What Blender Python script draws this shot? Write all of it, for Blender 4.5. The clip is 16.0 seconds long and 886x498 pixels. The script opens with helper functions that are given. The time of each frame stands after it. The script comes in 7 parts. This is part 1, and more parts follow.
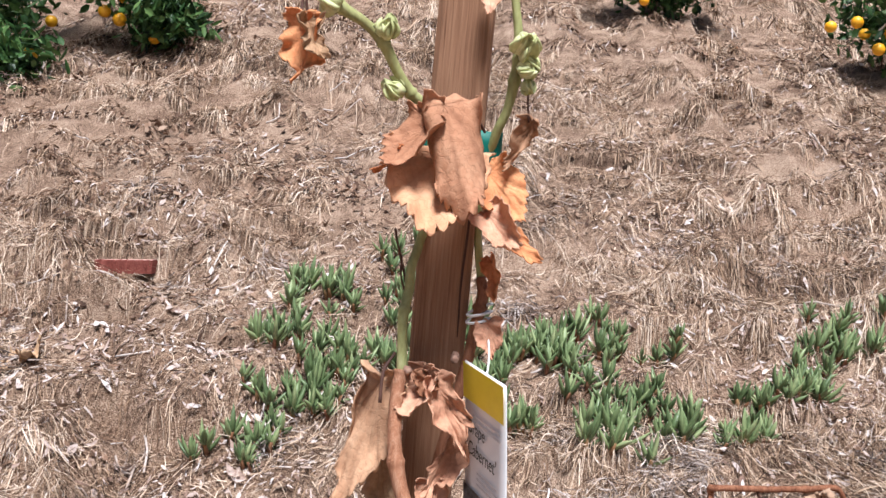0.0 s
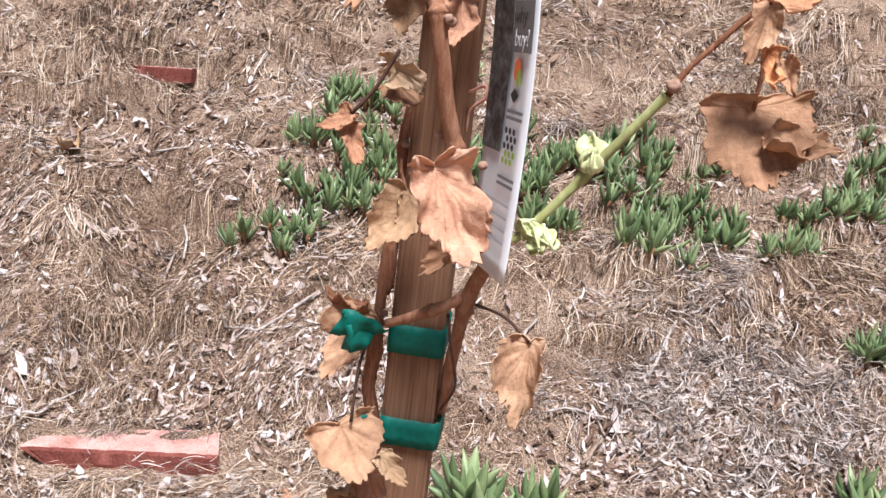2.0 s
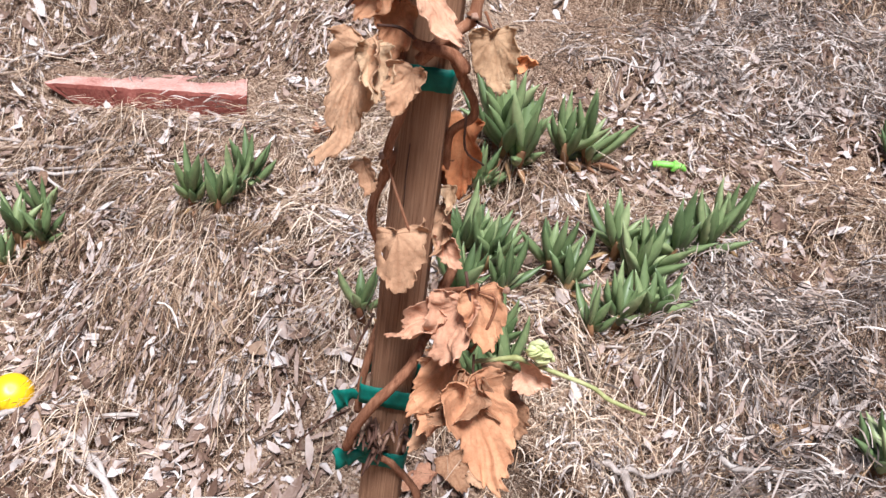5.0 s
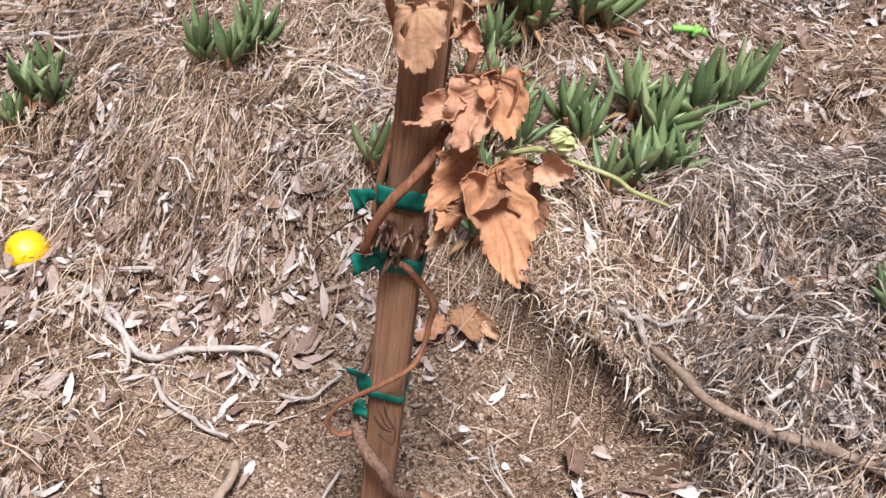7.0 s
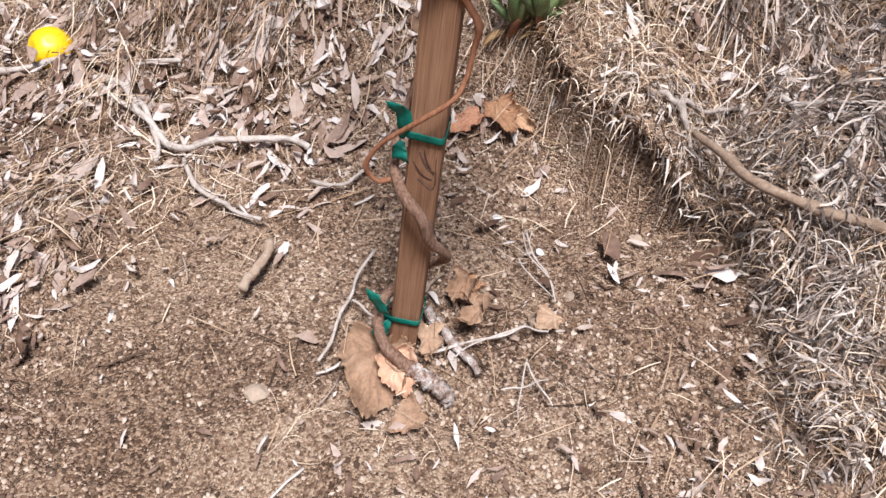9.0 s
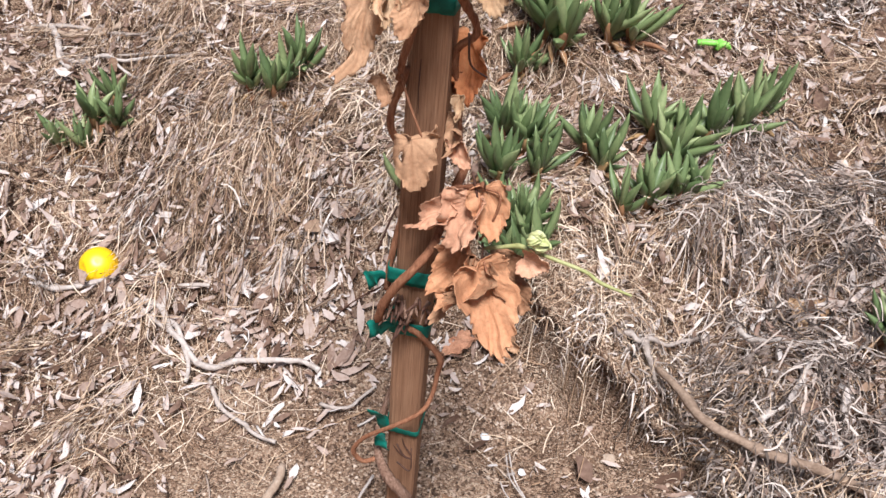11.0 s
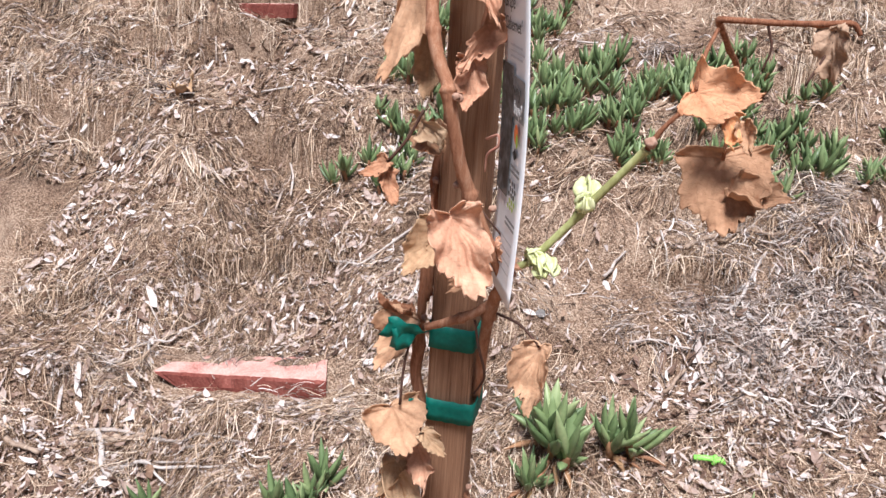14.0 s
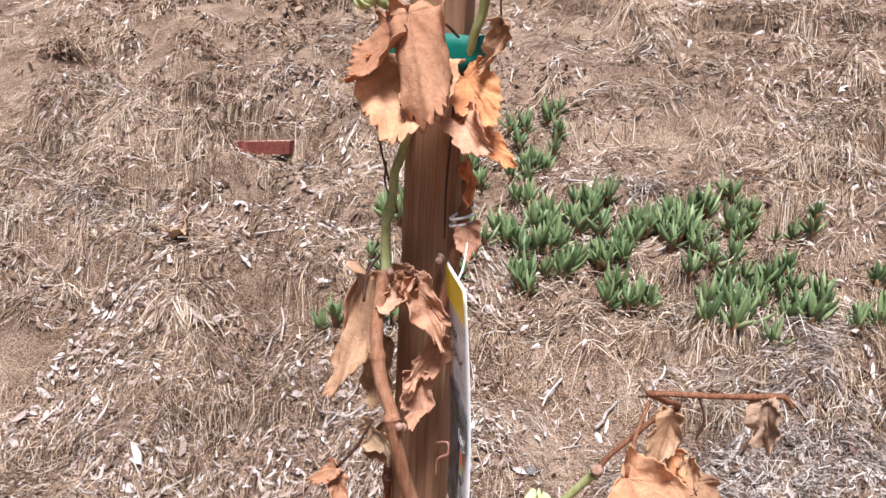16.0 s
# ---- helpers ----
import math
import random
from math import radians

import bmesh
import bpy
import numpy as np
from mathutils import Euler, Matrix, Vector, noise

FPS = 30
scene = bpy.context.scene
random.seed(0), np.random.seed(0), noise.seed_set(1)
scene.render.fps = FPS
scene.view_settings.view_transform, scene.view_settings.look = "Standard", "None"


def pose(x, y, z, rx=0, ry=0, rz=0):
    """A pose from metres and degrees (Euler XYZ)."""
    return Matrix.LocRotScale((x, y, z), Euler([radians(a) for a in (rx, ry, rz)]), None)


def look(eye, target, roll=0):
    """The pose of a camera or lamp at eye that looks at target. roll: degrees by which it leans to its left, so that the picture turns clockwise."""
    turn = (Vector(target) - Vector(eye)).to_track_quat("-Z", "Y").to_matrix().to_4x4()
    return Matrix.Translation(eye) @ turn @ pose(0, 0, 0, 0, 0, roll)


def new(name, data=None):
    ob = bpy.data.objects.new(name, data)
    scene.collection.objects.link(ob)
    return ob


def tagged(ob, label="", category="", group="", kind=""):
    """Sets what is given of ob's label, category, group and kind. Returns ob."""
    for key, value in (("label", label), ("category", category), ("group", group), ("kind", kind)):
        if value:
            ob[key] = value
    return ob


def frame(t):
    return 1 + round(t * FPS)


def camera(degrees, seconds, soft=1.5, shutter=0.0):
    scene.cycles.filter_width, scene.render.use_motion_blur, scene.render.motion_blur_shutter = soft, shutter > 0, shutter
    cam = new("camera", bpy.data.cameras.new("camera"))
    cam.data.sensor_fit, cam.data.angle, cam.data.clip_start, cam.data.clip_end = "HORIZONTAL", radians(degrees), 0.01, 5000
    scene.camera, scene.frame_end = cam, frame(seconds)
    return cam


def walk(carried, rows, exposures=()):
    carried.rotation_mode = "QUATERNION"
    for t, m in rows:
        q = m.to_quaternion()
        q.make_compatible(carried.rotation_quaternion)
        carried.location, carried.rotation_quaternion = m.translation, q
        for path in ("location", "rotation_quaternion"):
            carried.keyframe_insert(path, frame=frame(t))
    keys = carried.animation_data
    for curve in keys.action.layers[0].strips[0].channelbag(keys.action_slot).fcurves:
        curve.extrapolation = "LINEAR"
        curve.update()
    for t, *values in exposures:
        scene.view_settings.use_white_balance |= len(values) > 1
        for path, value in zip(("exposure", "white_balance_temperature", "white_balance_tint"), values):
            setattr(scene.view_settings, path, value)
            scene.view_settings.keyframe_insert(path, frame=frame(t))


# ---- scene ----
cam = camera(54.5, 16.0, soft=1.5)
PATH = [
    (0, (0.022, -0.401, 1.143), (-0.086, 1.588, 0.964), 5.1),
    (0.5, (0.023, -0.38, 1.109), (-0.102, 1.599, 0.851), 5.1),
    (1, (0.025, -0.372, 1.066), (-0.115, 1.588, 0.695), 5.6),
    (1.5, (0.033, -0.379, 1.029), (-0.122, 1.567, 0.597), 6),
    (2, (0.043, -0.386, 0.984), (-0.126, 1.545, 0.494), 6.7),
    (2.5, (0.049, -0.4, 0.943), (-0.131, 1.512, 0.385), 7.3),
    (3, (0.054, -0.406, 0.904), (-0.129, 1.489, 0.29), 7.7),
    (3.5, (0.048, -0.408, 0.861), (-0.139, 1.459, 0.17), 7.9),
    (4, (0.045, -0.408, 0.822), (-0.133, 1.441, 0.082), 7.8),
    (4.5, (0.053, -0.411, 0.792), (-0.11, 1.4, -0.04), 7.9),
    (5, (0.055, -0.418, 0.759), (-0.083, 1.324, -0.213), 8),
    (5.2, (0.058, -0.421, 0.747), (-0.077, 1.308, -0.249), 8.1),
    (5.9, (0.0612, -0.4279, 0.7211), (-0.0613, 1.2519, -0.3713), 8.16),
    (6.6, (0.0618, -0.4361, 0.7096), (-0.0643, 1.2247, -0.4077), 8.14),
    (7.3, (0.061, -0.457, 0.677), (-0.062, 1.162, -0.49), 8.4),
    (7.5, (0.058, -0.466, 0.664), (-0.064, 1.137, -0.526), 8.5),
    (8, (0.06, -0.488, 0.622), (-0.049, 1.06, -0.639), 8.9),
    (8.2, (0.063, -0.489, 0.612), (-0.044, 1.039, -0.674), 8.9),
    (8.9, (0.0646, -0.497, 0.5975), (-0.0483, 0.9819, -0.7492), 8.68),
    (9.6, (0.0654, -0.4857, 0.6425), (-0.0827, 0.9888, -0.7048), 7.66),
    (10.3, (0.075, -0.471, 0.724), (-0.119, 1.033, -0.58), 6.5),
    (10.5, (0.079, -0.465, 0.753), (-0.125, 1.042, -0.546), 6.3),
    (11, (0.092, -0.46, 0.816), (-0.147, 1.087, -0.428), 5.5),
    (11.5, (0.087, -0.455, 0.883), (-0.2, 1.185, -0.225), 4.8),
    (12, (0.087, -0.453, 0.948), (-0.238, 1.24, -0.065), 4.3),
    (12.5, (0.082, -0.454, 0.986), (-0.272, 1.284, 0.061), 4.1),
    (13, (0.082, -0.453, 1.013), (-0.292, 1.32, 0.167), 4.1),
    (13.5, (0.086, -0.44, 1.034), (-0.298, 1.36, 0.251), 3.9),
    (14, (0.087, -0.436, 1.064), (-0.307, 1.39, 0.349), 3.6),
    (14.5, (0.087, -0.429, 1.08), (-0.313, 1.418, 0.424), 3.2),
    (15, (0.082, -0.425, 1.097), (-0.325, 1.438, 0.493), 3.1),
    (15.5, (0.087, -0.416, 1.128), (-0.327, 1.46, 0.572), 3.2),
    (16, (0.1, -0.399, 1.165), (-0.326, 1.492, 0.671), 3),
]
EXPOSURES = [(0, 1.2, 5740, 12), (5, 1.07, 5760, 12), (8, .90, 5970, 12), (11, .93, 5970, 12), (13, 1.13, 5800, 12), (16, 1.2, 5760, 12)]
walk(cam, [(t, look(eye, target, roll)) for t, eye, target, roll in PATH], EXPOSURES)

# ---- light and sky ----
SUN_EL, SUN_AZ = 66.0, 170.0
world = bpy.data.worlds.new("overcast_sky")
scene.world = world
world.use_nodes = True
wn, wl = world.node_tree.nodes, world.node_tree.links
sky = wn.new("ShaderNodeTexSky")
sky.sky_type, sky.sun_disc = "NISHITA", False
sky.sun_elevation, sky.sun_rotation = radians(SUN_EL), radians(SUN_AZ)
sky.air_density, sky.dust_density, sky.ozone_density = 1.0, 4.0, 1.0
wn["Background"].inputs["Strength"].default_value = 0.026
wl.new(sky.outputs["Color"], wn["Background"].inputs["Color"])

sun_data = bpy.data.lights.new("sun", "SUN")
sun_data.energy, sun_data.angle, sun_data.color = 3.6, radians(17), (1.0, 0.96, 0.90)
sun = new("sun", sun_data)
sun_dir = Vector((math.sin(radians(SUN_AZ)) * math.cos(radians(SUN_EL)), math.cos(radians(SUN_AZ)) * math.cos(radians(SUN_EL)), math.sin(radians(SUN_EL))))
sun.matrix_world = look(sun_dir * 30, (0, 0, 0))


# ---- materials ----
def mat(name, cols, scale=20.0, rough=0.8, bump=0.25, rand="", amount=0.0, stretch=(1, 1, 1), fine=7.0, translucent=0.0, spec=0.3, depth=0.002, vein="", coat=0.0, crackle=0.0, grains=0.0, patch=0.0):
    """A two-scale noise material: cols from dark to light; rand: 'object' or 'island' picks a shade for each piece."""
    m = bpy.data.materials.new(name)
    m.use_nodes = True
    n, l = m.node_tree.nodes, m.node_tree.links
    bsdf = n["Principled BSDF"]
    tc = n.new("ShaderNodeTexCoord")
    mp = n.new("ShaderNodeMapping")
    mp.inputs["Scale"].default_value = stretch
    l.new(tc.outputs["Object"], mp.inputs["Vector"])
    big, small = n.new("ShaderNodeTexNoise"), n.new("ShaderNodeTexNoise")
    big.inputs["Scale"].default_value, small.inputs["Scale"].default_value = scale, scale * fine
    big.inputs["Detail"].default_value, small.inputs["Detail"].default_value = 4.0, 5.0
    for t in (big, small):
        l.new(mp.outputs["Vector"], t.inputs["Vector"])
    mix = n.new("ShaderNodeMix")
    mix.inputs[0].default_value = 0.42
    l.new(big.outputs[0], mix.inputs[2])
    l.new(small.outputs[0], mix.inputs[3])
    value = mix.outputs[0]
    height = mix.outputs[0]
    if grains:
        cell = n.new("ShaderNodeTexVoronoi")
        cell.inputs["Scale"].default_value = grains
        l.new(mp.outputs["Vector"], cell.inputs["Vector"])
        sep = n.new("ShaderNodeSeparateColor")
        l.new(cell.outputs["Color"], sep.inputs[0])
        gm1 = n.new("ShaderNodeMath")
        gm1.operation = "MULTIPLY_ADD"
        gm1.inputs[1].default_value = .42
        l.new(sep.outputs[0], gm1.inputs[0])
        gm2 = n.new("ShaderNodeMath")
        gm2.inputs[1].default_value = -.21
        l.new(value, gm2.inputs[0])
        l.new(gm2.outputs[0], gm1.inputs[2])
        value = gm1.outputs[0]
        gm3 = n.new("ShaderNodeMath")
        gm3.operation = "SUBTRACT"
        l.new(height, gm3.inputs[0])
        l.new(cell.outputs["Distance"], gm3.inputs[1])
        height = gm3.outputs[0]
    if patch:
        wide = n.new("ShaderNodeTexNoise")
        wide.inputs["Scale"].default_value, wide.inputs["Detail"].default_value = 3.2, 2.5
        l.new(tc.outputs["Object"], wide.inputs["Vector"])
        pm1, pm2 = n.new("ShaderNodeMath"), n.new("ShaderNodeMath")
        pm1.operation = "MULTIPLY_ADD"
        pm1.inputs[1].default_value = patch
        pm2.inputs[1].default_value = -.5 * patch
        l.new(wide.outputs[0], pm1.inputs[0])
        l.new(value, pm2.inputs[0])
        l.new(pm2.outputs[0], pm1.inputs[2])
        value = pm1.outputs[0]
    if rand:
        geo = n.new("ShaderNodeNewGeometry" if rand == "island" else "ShaderNodeObjectInfo")
        shade = n.new("ShaderNodeMath")
        shade.operation = "MULTIPLY_ADD"
        shade.inputs[1].default_value, shade.inputs[2].default_value = amount, -0.5 * amount
        l.new(geo.outputs["Random Per Island" if rand == "island" else "Random"], shade.inputs[0])
        add = n.new("ShaderNodeMath")
        l.new(value, add.inputs[0])
        l.new(shade.outputs[0], add.inputs[1])
        value = add.outputs[0]
    ramp = n.new("ShaderNodeValToRGB")
    e = ramp.color_ramp.elements
    span = 0.13 + 0.33 * amount if rand == "island" else 0.22 + 0.4 * amount
    lo, hi = 0.5 - span, 0.5 + span
    e[0].position, e[1].position = lo, hi
    e[0].color, e[1].color = (*cols[0], 1), (*cols[-1], 1)
    for i, c in enumerate(cols[1:-1], 1):
        k = e.new(lo + (hi - lo) * i / (len(cols) - 1))
        k.color = (*c, 1)
    l.new(value, ramp.inputs[0])
    colour = ramp.outputs[0]
    if vein:
        at = n.new("ShaderNodeAttribute")
        at.attribute_name = "vein"
        vm = n.new("ShaderNodeMix")
        vm.data_type = "RGBA"
        vm.inputs[7].default_value = (*vein, 1)
        l.new(at.outputs["Fac"], vm.inputs[0])
        l.new(colour, vm.inputs[6])
        colour = vm.outputs[2]
    if crackle:
        vo = n.new("ShaderNodeTexVoronoi")
        vo.feature = "DISTANCE_TO_EDGE"
        vo.inputs["Scale"].default_value = crackle
        warp = n.new("ShaderNodeVectorMath")
        warp.operation = "MULTIPLY_ADD"
        warp.inputs[1].default_value = (.006, .006, .006)
        l.new(small.outputs["Color"], warp.inputs[0])
        l.new(mp.outputs["Vector"], warp.inputs[2])
        l.new(warp.outputs[0], vo.inputs["Vector"])
        mr = n.new("ShaderNodeMapRange")
        mr.inputs[1].default_value, mr.inputs[2].default_value = 0.0, 0.09
        mr.inputs[3].default_value, mr.inputs[4].default_value = 0.90, 1.0
        l.new(vo.outputs["Distance"], mr.inputs[0])
        dk = n.new("ShaderNodeMix")
        dk.data_type, dk.blend_type = "RGBA", "MULTIPLY"
        dk.inputs[0].default_value = 1.0
        l.new(colour, dk.inputs[6])
        l.new(mr.outputs[0], dk.inputs[7])
        colour = dk.outputs[2]
        ad = n.new("ShaderNodeMath")
        l.new(mr.outputs[0], ad.inputs[0])
        l.new(height, ad.inputs[1])
        height = ad.outputs[0]
    l.new(colour, bsdf.inputs["Base Color"])
    bsdf.inputs["Roughness"].default_value = rough
    bsdf.inputs["Specular IOR Level"].default_value = spec
    bsdf.inputs["Coat Weight"].default_value = coat
    if bump:
        b = n.new("ShaderNodeBump")
        b.inputs["Strength"].default_value, b.inputs["Distance"].default_value = bump, depth
        l.new(height, b.inputs["Height"])
        l.new(b.outputs[0], bsdf.inputs["Normal"])
    if translucent:
        tr, ms = n.new("ShaderNodeBsdfTranslucent"), n.new("ShaderNodeMixShader")
        ms.inputs[0].default_value = translucent
        l.new(colour, tr.inputs["Color"])
        l.new(bsdf.outputs[0], ms.inputs[1])
        l.new(tr.outputs[0], ms.inputs[2])
        l.new(ms.outputs[0], n["Material Output"].inputs["Surface"])
    return m


SOIL = mat("soil", [(.085, .047, .029), (.215, .131, .084), (.35, .232, .157), (.52, .385, .28)], 9, .95, 1.0, depth=.004, fine=30, grains=430, patch=.35)
STRAW = mat("straw", [(.03, .016, .009), (.115, .063, .036), (.32, .205, .125), (.54, .395, .275), (.74, .60, .47)], 5, .8, 0, "island", .85, translucent=.08, patch=.9)
THATCH = mat("grey_thatch", [(.036, .027, .023), (.165, .127, .106), (.395, .316, .268), (.63, .55, .495)], 30, .85, .3, "island", .85, patch=.5)
LITTER = mat("leaf_litter", [(.10, .055, .036), (.23, .146, .108), (.39, .29, .24), (.52, .425, .38), (.66, .595, .56)], 25, .85, .4, "island", 1.0, translucent=.12, patch=.4)
BROWNLEAF = mat("brown_leaf_litter", [(.045, .024, .016), (.12, .068, .043), (.22, .132, .085), (.36, .25, .175)], 25, .85, .4, "island", .9, translucent=.1, patch=.3)
CRUMB = mat("soil_crumbs", [(.055, .033, .022), (.175, .112, .077), (.33, .227, .163), (.54, .43, .345)], 40, .95, .4, "island", 1.0)
CHIPS = mat("broken_twigs", [(.10, .06, .04), (.27, .19, .14), (.45, .37, .32), (.63, .57, .53)], 60, .85, .5, "island", .9)
PALEBRICK = mat("pale_red_concrete", [(.25, .09, .07), (.42, .205, .165), (.53, .31, .26), (.60, .42, .36)], 26, .95, .6, fine=11, depth=.003)
STICK = mat("bleached_stick", [(.15, .115, .095), (.40, .335, .295), (.62, .56, .52)], 90, .9, 1.0, "object", .25, fine=5)
TWIG = mat("brown_stick", [(.13, .082, .055), (.31, .222, .162), (.47, .375, .295)], 70, .85, .7, "object", .2, fine=5)
WOOD = mat("redwood_stake", [(.13, .058, .03), (.235, .122, .07), (.305, .168, .098), (.40, .24, .15)], 20, .85, 1.0, stretch=(34, 34, .45), fine=4, depth=.0011, spec=.15, patch=.3)
TAPE = mat("green_tie_tape", [(.003, .10, .075), (.006, .17, .125), (.015, .24, .18)], 45, .55, .4, translucent=.25, spec=.35, depth=.001)
BARK = mat("vine_bark", [(.075, .026, .014), (.22, .09, .048), (.35, .165, .092), (.46, .275, .18)], 50, .88, 1.0, "object", .2, stretch=(9, 9, 1), fine=6, depth=.0016, spec=.15)
OLDBARK = mat("old_vine_bark", [(.07, .038, .026), (.19, .105, .072), (.32, .20, .145), (.47, .36, .30)], 55, .92, 1.0, stretch=(9, 9, 1), fine=7, depth=.0022, spec=.1)
MOULDY = mat("mouldy_bark", [(.10, .062, .048), (.22, .15, .12), (.48, .42, .39), (.74, .71, .69)], 130, .95, 1.0, fine=5, depth=.003)
DARKSTEM = mat("dark_tendril", [(.03, .014, .01), (.075, .035, .024), (.12, .06, .04)], 40, .7, .2)
SHOOT = mat("green_shoot", [(.20, .18, .07), (.32, .33, .13), (.48, .47, .25)], 30, .55, .25, stretch=(2, 2, 1))
BUD = mat("pale_green_bud", [(.40, .43, .16), (.60, .63, .30), (.80, .79, .52)], 45, .6, .3, translucent=.2)
BUDBROWN = mat("dry_bud", [(.16, .08, .05), (.34, .2, .14), (.5, .36, .28)], 60, .85, .5)
ICE = mat("ice_plant_leaf", [(.052, .084, .033), (.115, .166, .066), (.195, .255, .108), (.40, .44, .22)], 16, .45, .12, "object", .6, spec=.45)
ICEDRY = mat("ice_plant_stem", [(.15, .055, .035), (.28, .14, .07), (.38, .27, .12)], 30, .75, .3, "object", .4)
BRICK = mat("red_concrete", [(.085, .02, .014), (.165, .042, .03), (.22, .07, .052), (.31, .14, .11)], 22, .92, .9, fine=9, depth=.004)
FRUIT = mat("citrus_peel", [(.72, .30, .0), (.86, .42, .005), (.92, .52, .012)], 14, .42, .25, "object", .2, fine=12, spec=.5, depth=.0008)
LEMON = mat("yellow_peel", [(.80, .42, .0), (.90, .55, .003), (.94, .62, .01)], 12, .4, .3, fine=12, spec=.5, depth=.001)
CITRUS = mat("citrus_leaf", [(.012, .03, .01), (.03, .075, .02), (.06, .13, .035), (.12, .2, .06)], 12, .45, 0, "island", .8, translucent=.2)
STONE = mat("pebble", [(.22, .16, .12), (.38, .29, .22), (.5, .42, .35)], 40, .9, .5, "object", .5)
GREYSTONE = mat("grey_pebble", [(.10, .09, .085), (.17, .155, .145), (.24, .22, .21)], 40, .9, .4)
CARD = mat("tag_card", [(.72, .72, .73), (.78, .78, .79), (.82, .82, .83)], 20, .4, .05)
YELLOW = mat("tag_yellow", [(.72, .52, .01), (.8, .6, .02), (.85, .66, .04)], 20, .4, 0)
INK = mat("tag_ink", [(.02, .02, .02), (.035, .035, .035), (.05, .05, .05)], 20, .5, 0)
GREYINK = mat("tag_grey_ink", [(.45, .45, .47), (.5, .5, .52), (.55, .55, .57)], 20, .5, 0)
MIDGREY = mat("tag_mid_grey", [(.17, .17, .17), (.21, .21, .21), (.25, .25, .25)], 60, .5, 0)
PHOTO = mat("tag_photo", [(.008, .008, .008), (.03, .03, .03), (.13, .13, .13), (.36, .36, .36)], 130, .4, 0, fine=3)
FLAME = mat("tag_orange", [(.75, .12, .03), (.82, .2, .05), (.85, .35, .08)], 60, .5, 0)
LIME = mat("tag_green", [(.3, .45, .05), (.38, .55, .08), (.45, .6, .12)], 60, .5, 0)
WHITE = mat("white_plastic", [(.68, .68, .68), (.75, .75, .75), (.8, .8, .8)], 40, .4, .1)
NEON = mat("lime_plastic", [(.14, .52, .05), (.22, .64, .08), (.36, .74, .16)], 40, .4, .15)
PINK = mat("dry_bract", [(.38, .15, .10), (.52, .26, .19), (.62, .38, .30)], 40, .85, .3)
LEAFY = dict(rough=.82, bump=.9, rand="object", amount=.3, translucent=.22, depth=.0014, crackle=240.0, fine=6, spec=.2)
DRY = {
    "tan": mat("dry_leaf_tan", [(0.212, 0.099, 0.052), (0.448, 0.247, 0.140), (0.589, 0.354, 0.211), (0.688, 0.450, 0.286)], 55, vein=(0.275, 0.129, 0.066), **LEAFY),
    "beige": mat("dry_leaf_beige", [(0.288, 0.155, 0.080), (0.519, 0.330, 0.190), (0.646, 0.443, 0.274), (0.733, 0.533, 0.351)], 55, vein=(0.372, 0.202, 0.105), **LEAFY),
    "orange": mat("dry_leaf_orange", [(0.426, 0.134, 0.054), (0.691, 0.279, 0.118), (0.774, 0.378, 0.175), (0.774, 0.519, 0.288)], 50, vein=(0.545, 0.189, 0.074), **LEAFY),
    "brown": mat("dry_leaf_brown", [(0.187, 0.074, 0.038), (0.400, 0.184, 0.099), (0.512, 0.261, 0.148), (0.616, 0.352, 0.211)], 50, vein=(0.221, 0.090, 0.048), **LEAFY),
    "peach": mat("dry_leaf_peach", [(0.337, 0.148, 0.085), (0.603, 0.322, 0.200), (0.726, 0.434, 0.286), (0.774, 0.544, 0.396)], 55, vein=(0.459, 0.220, 0.134), **LEAFY),
    "weathered": mat("dry_leaf_weathered", [(.19, .105, .064), (.39, .243, .156), (.51, .342, .232), (.61, .445, .322)], 55, vein=(.24, .138, .085), **LEAFY),
    "gold": mat("dry_leaf_gold", [(0.379, 0.164, 0.077), (0.600, 0.297, 0.157), (0.714, 0.392, 0.221), (0.774, 0.498, 0.307)], 50, vein=(0.378, 0.160, 0.073), **LEAFY),
}


# ---- mesh helpers ----
def mesh_object(name, verts, faces, material, parent=None, label="", smooth=True):
    me = bpy.data.meshes.new(name)
    me.from_pydata([tuple(v) for v in verts], [], [tuple(f) for f in faces])
    me.materials.append(material)
    if smooth:
        me.shade_smooth()
    ob = new(name, me)
    ob.parent = parent
    if label:
        tagged(ob, label)
    return ob


def part(name, bm, material, parent=None, label="", smooth=False):
    me = bpy.data.meshes.new(name)
    bm.to_mesh(me)
    bm.free()
    me.materials.append(material)
    if smooth:
        me.shade_smooth()
    ob = new(name, me)
    ob.parent = parent
    if label:
        tagged(ob, label)
    return ob


def thing(name, label, category, group="", kind="", at=(0, 0, 0)):
    ob = tagged(new(name), label, category, group, kind)
    ob.location = at
    ob.empty_display_size = 0.02
    return ob


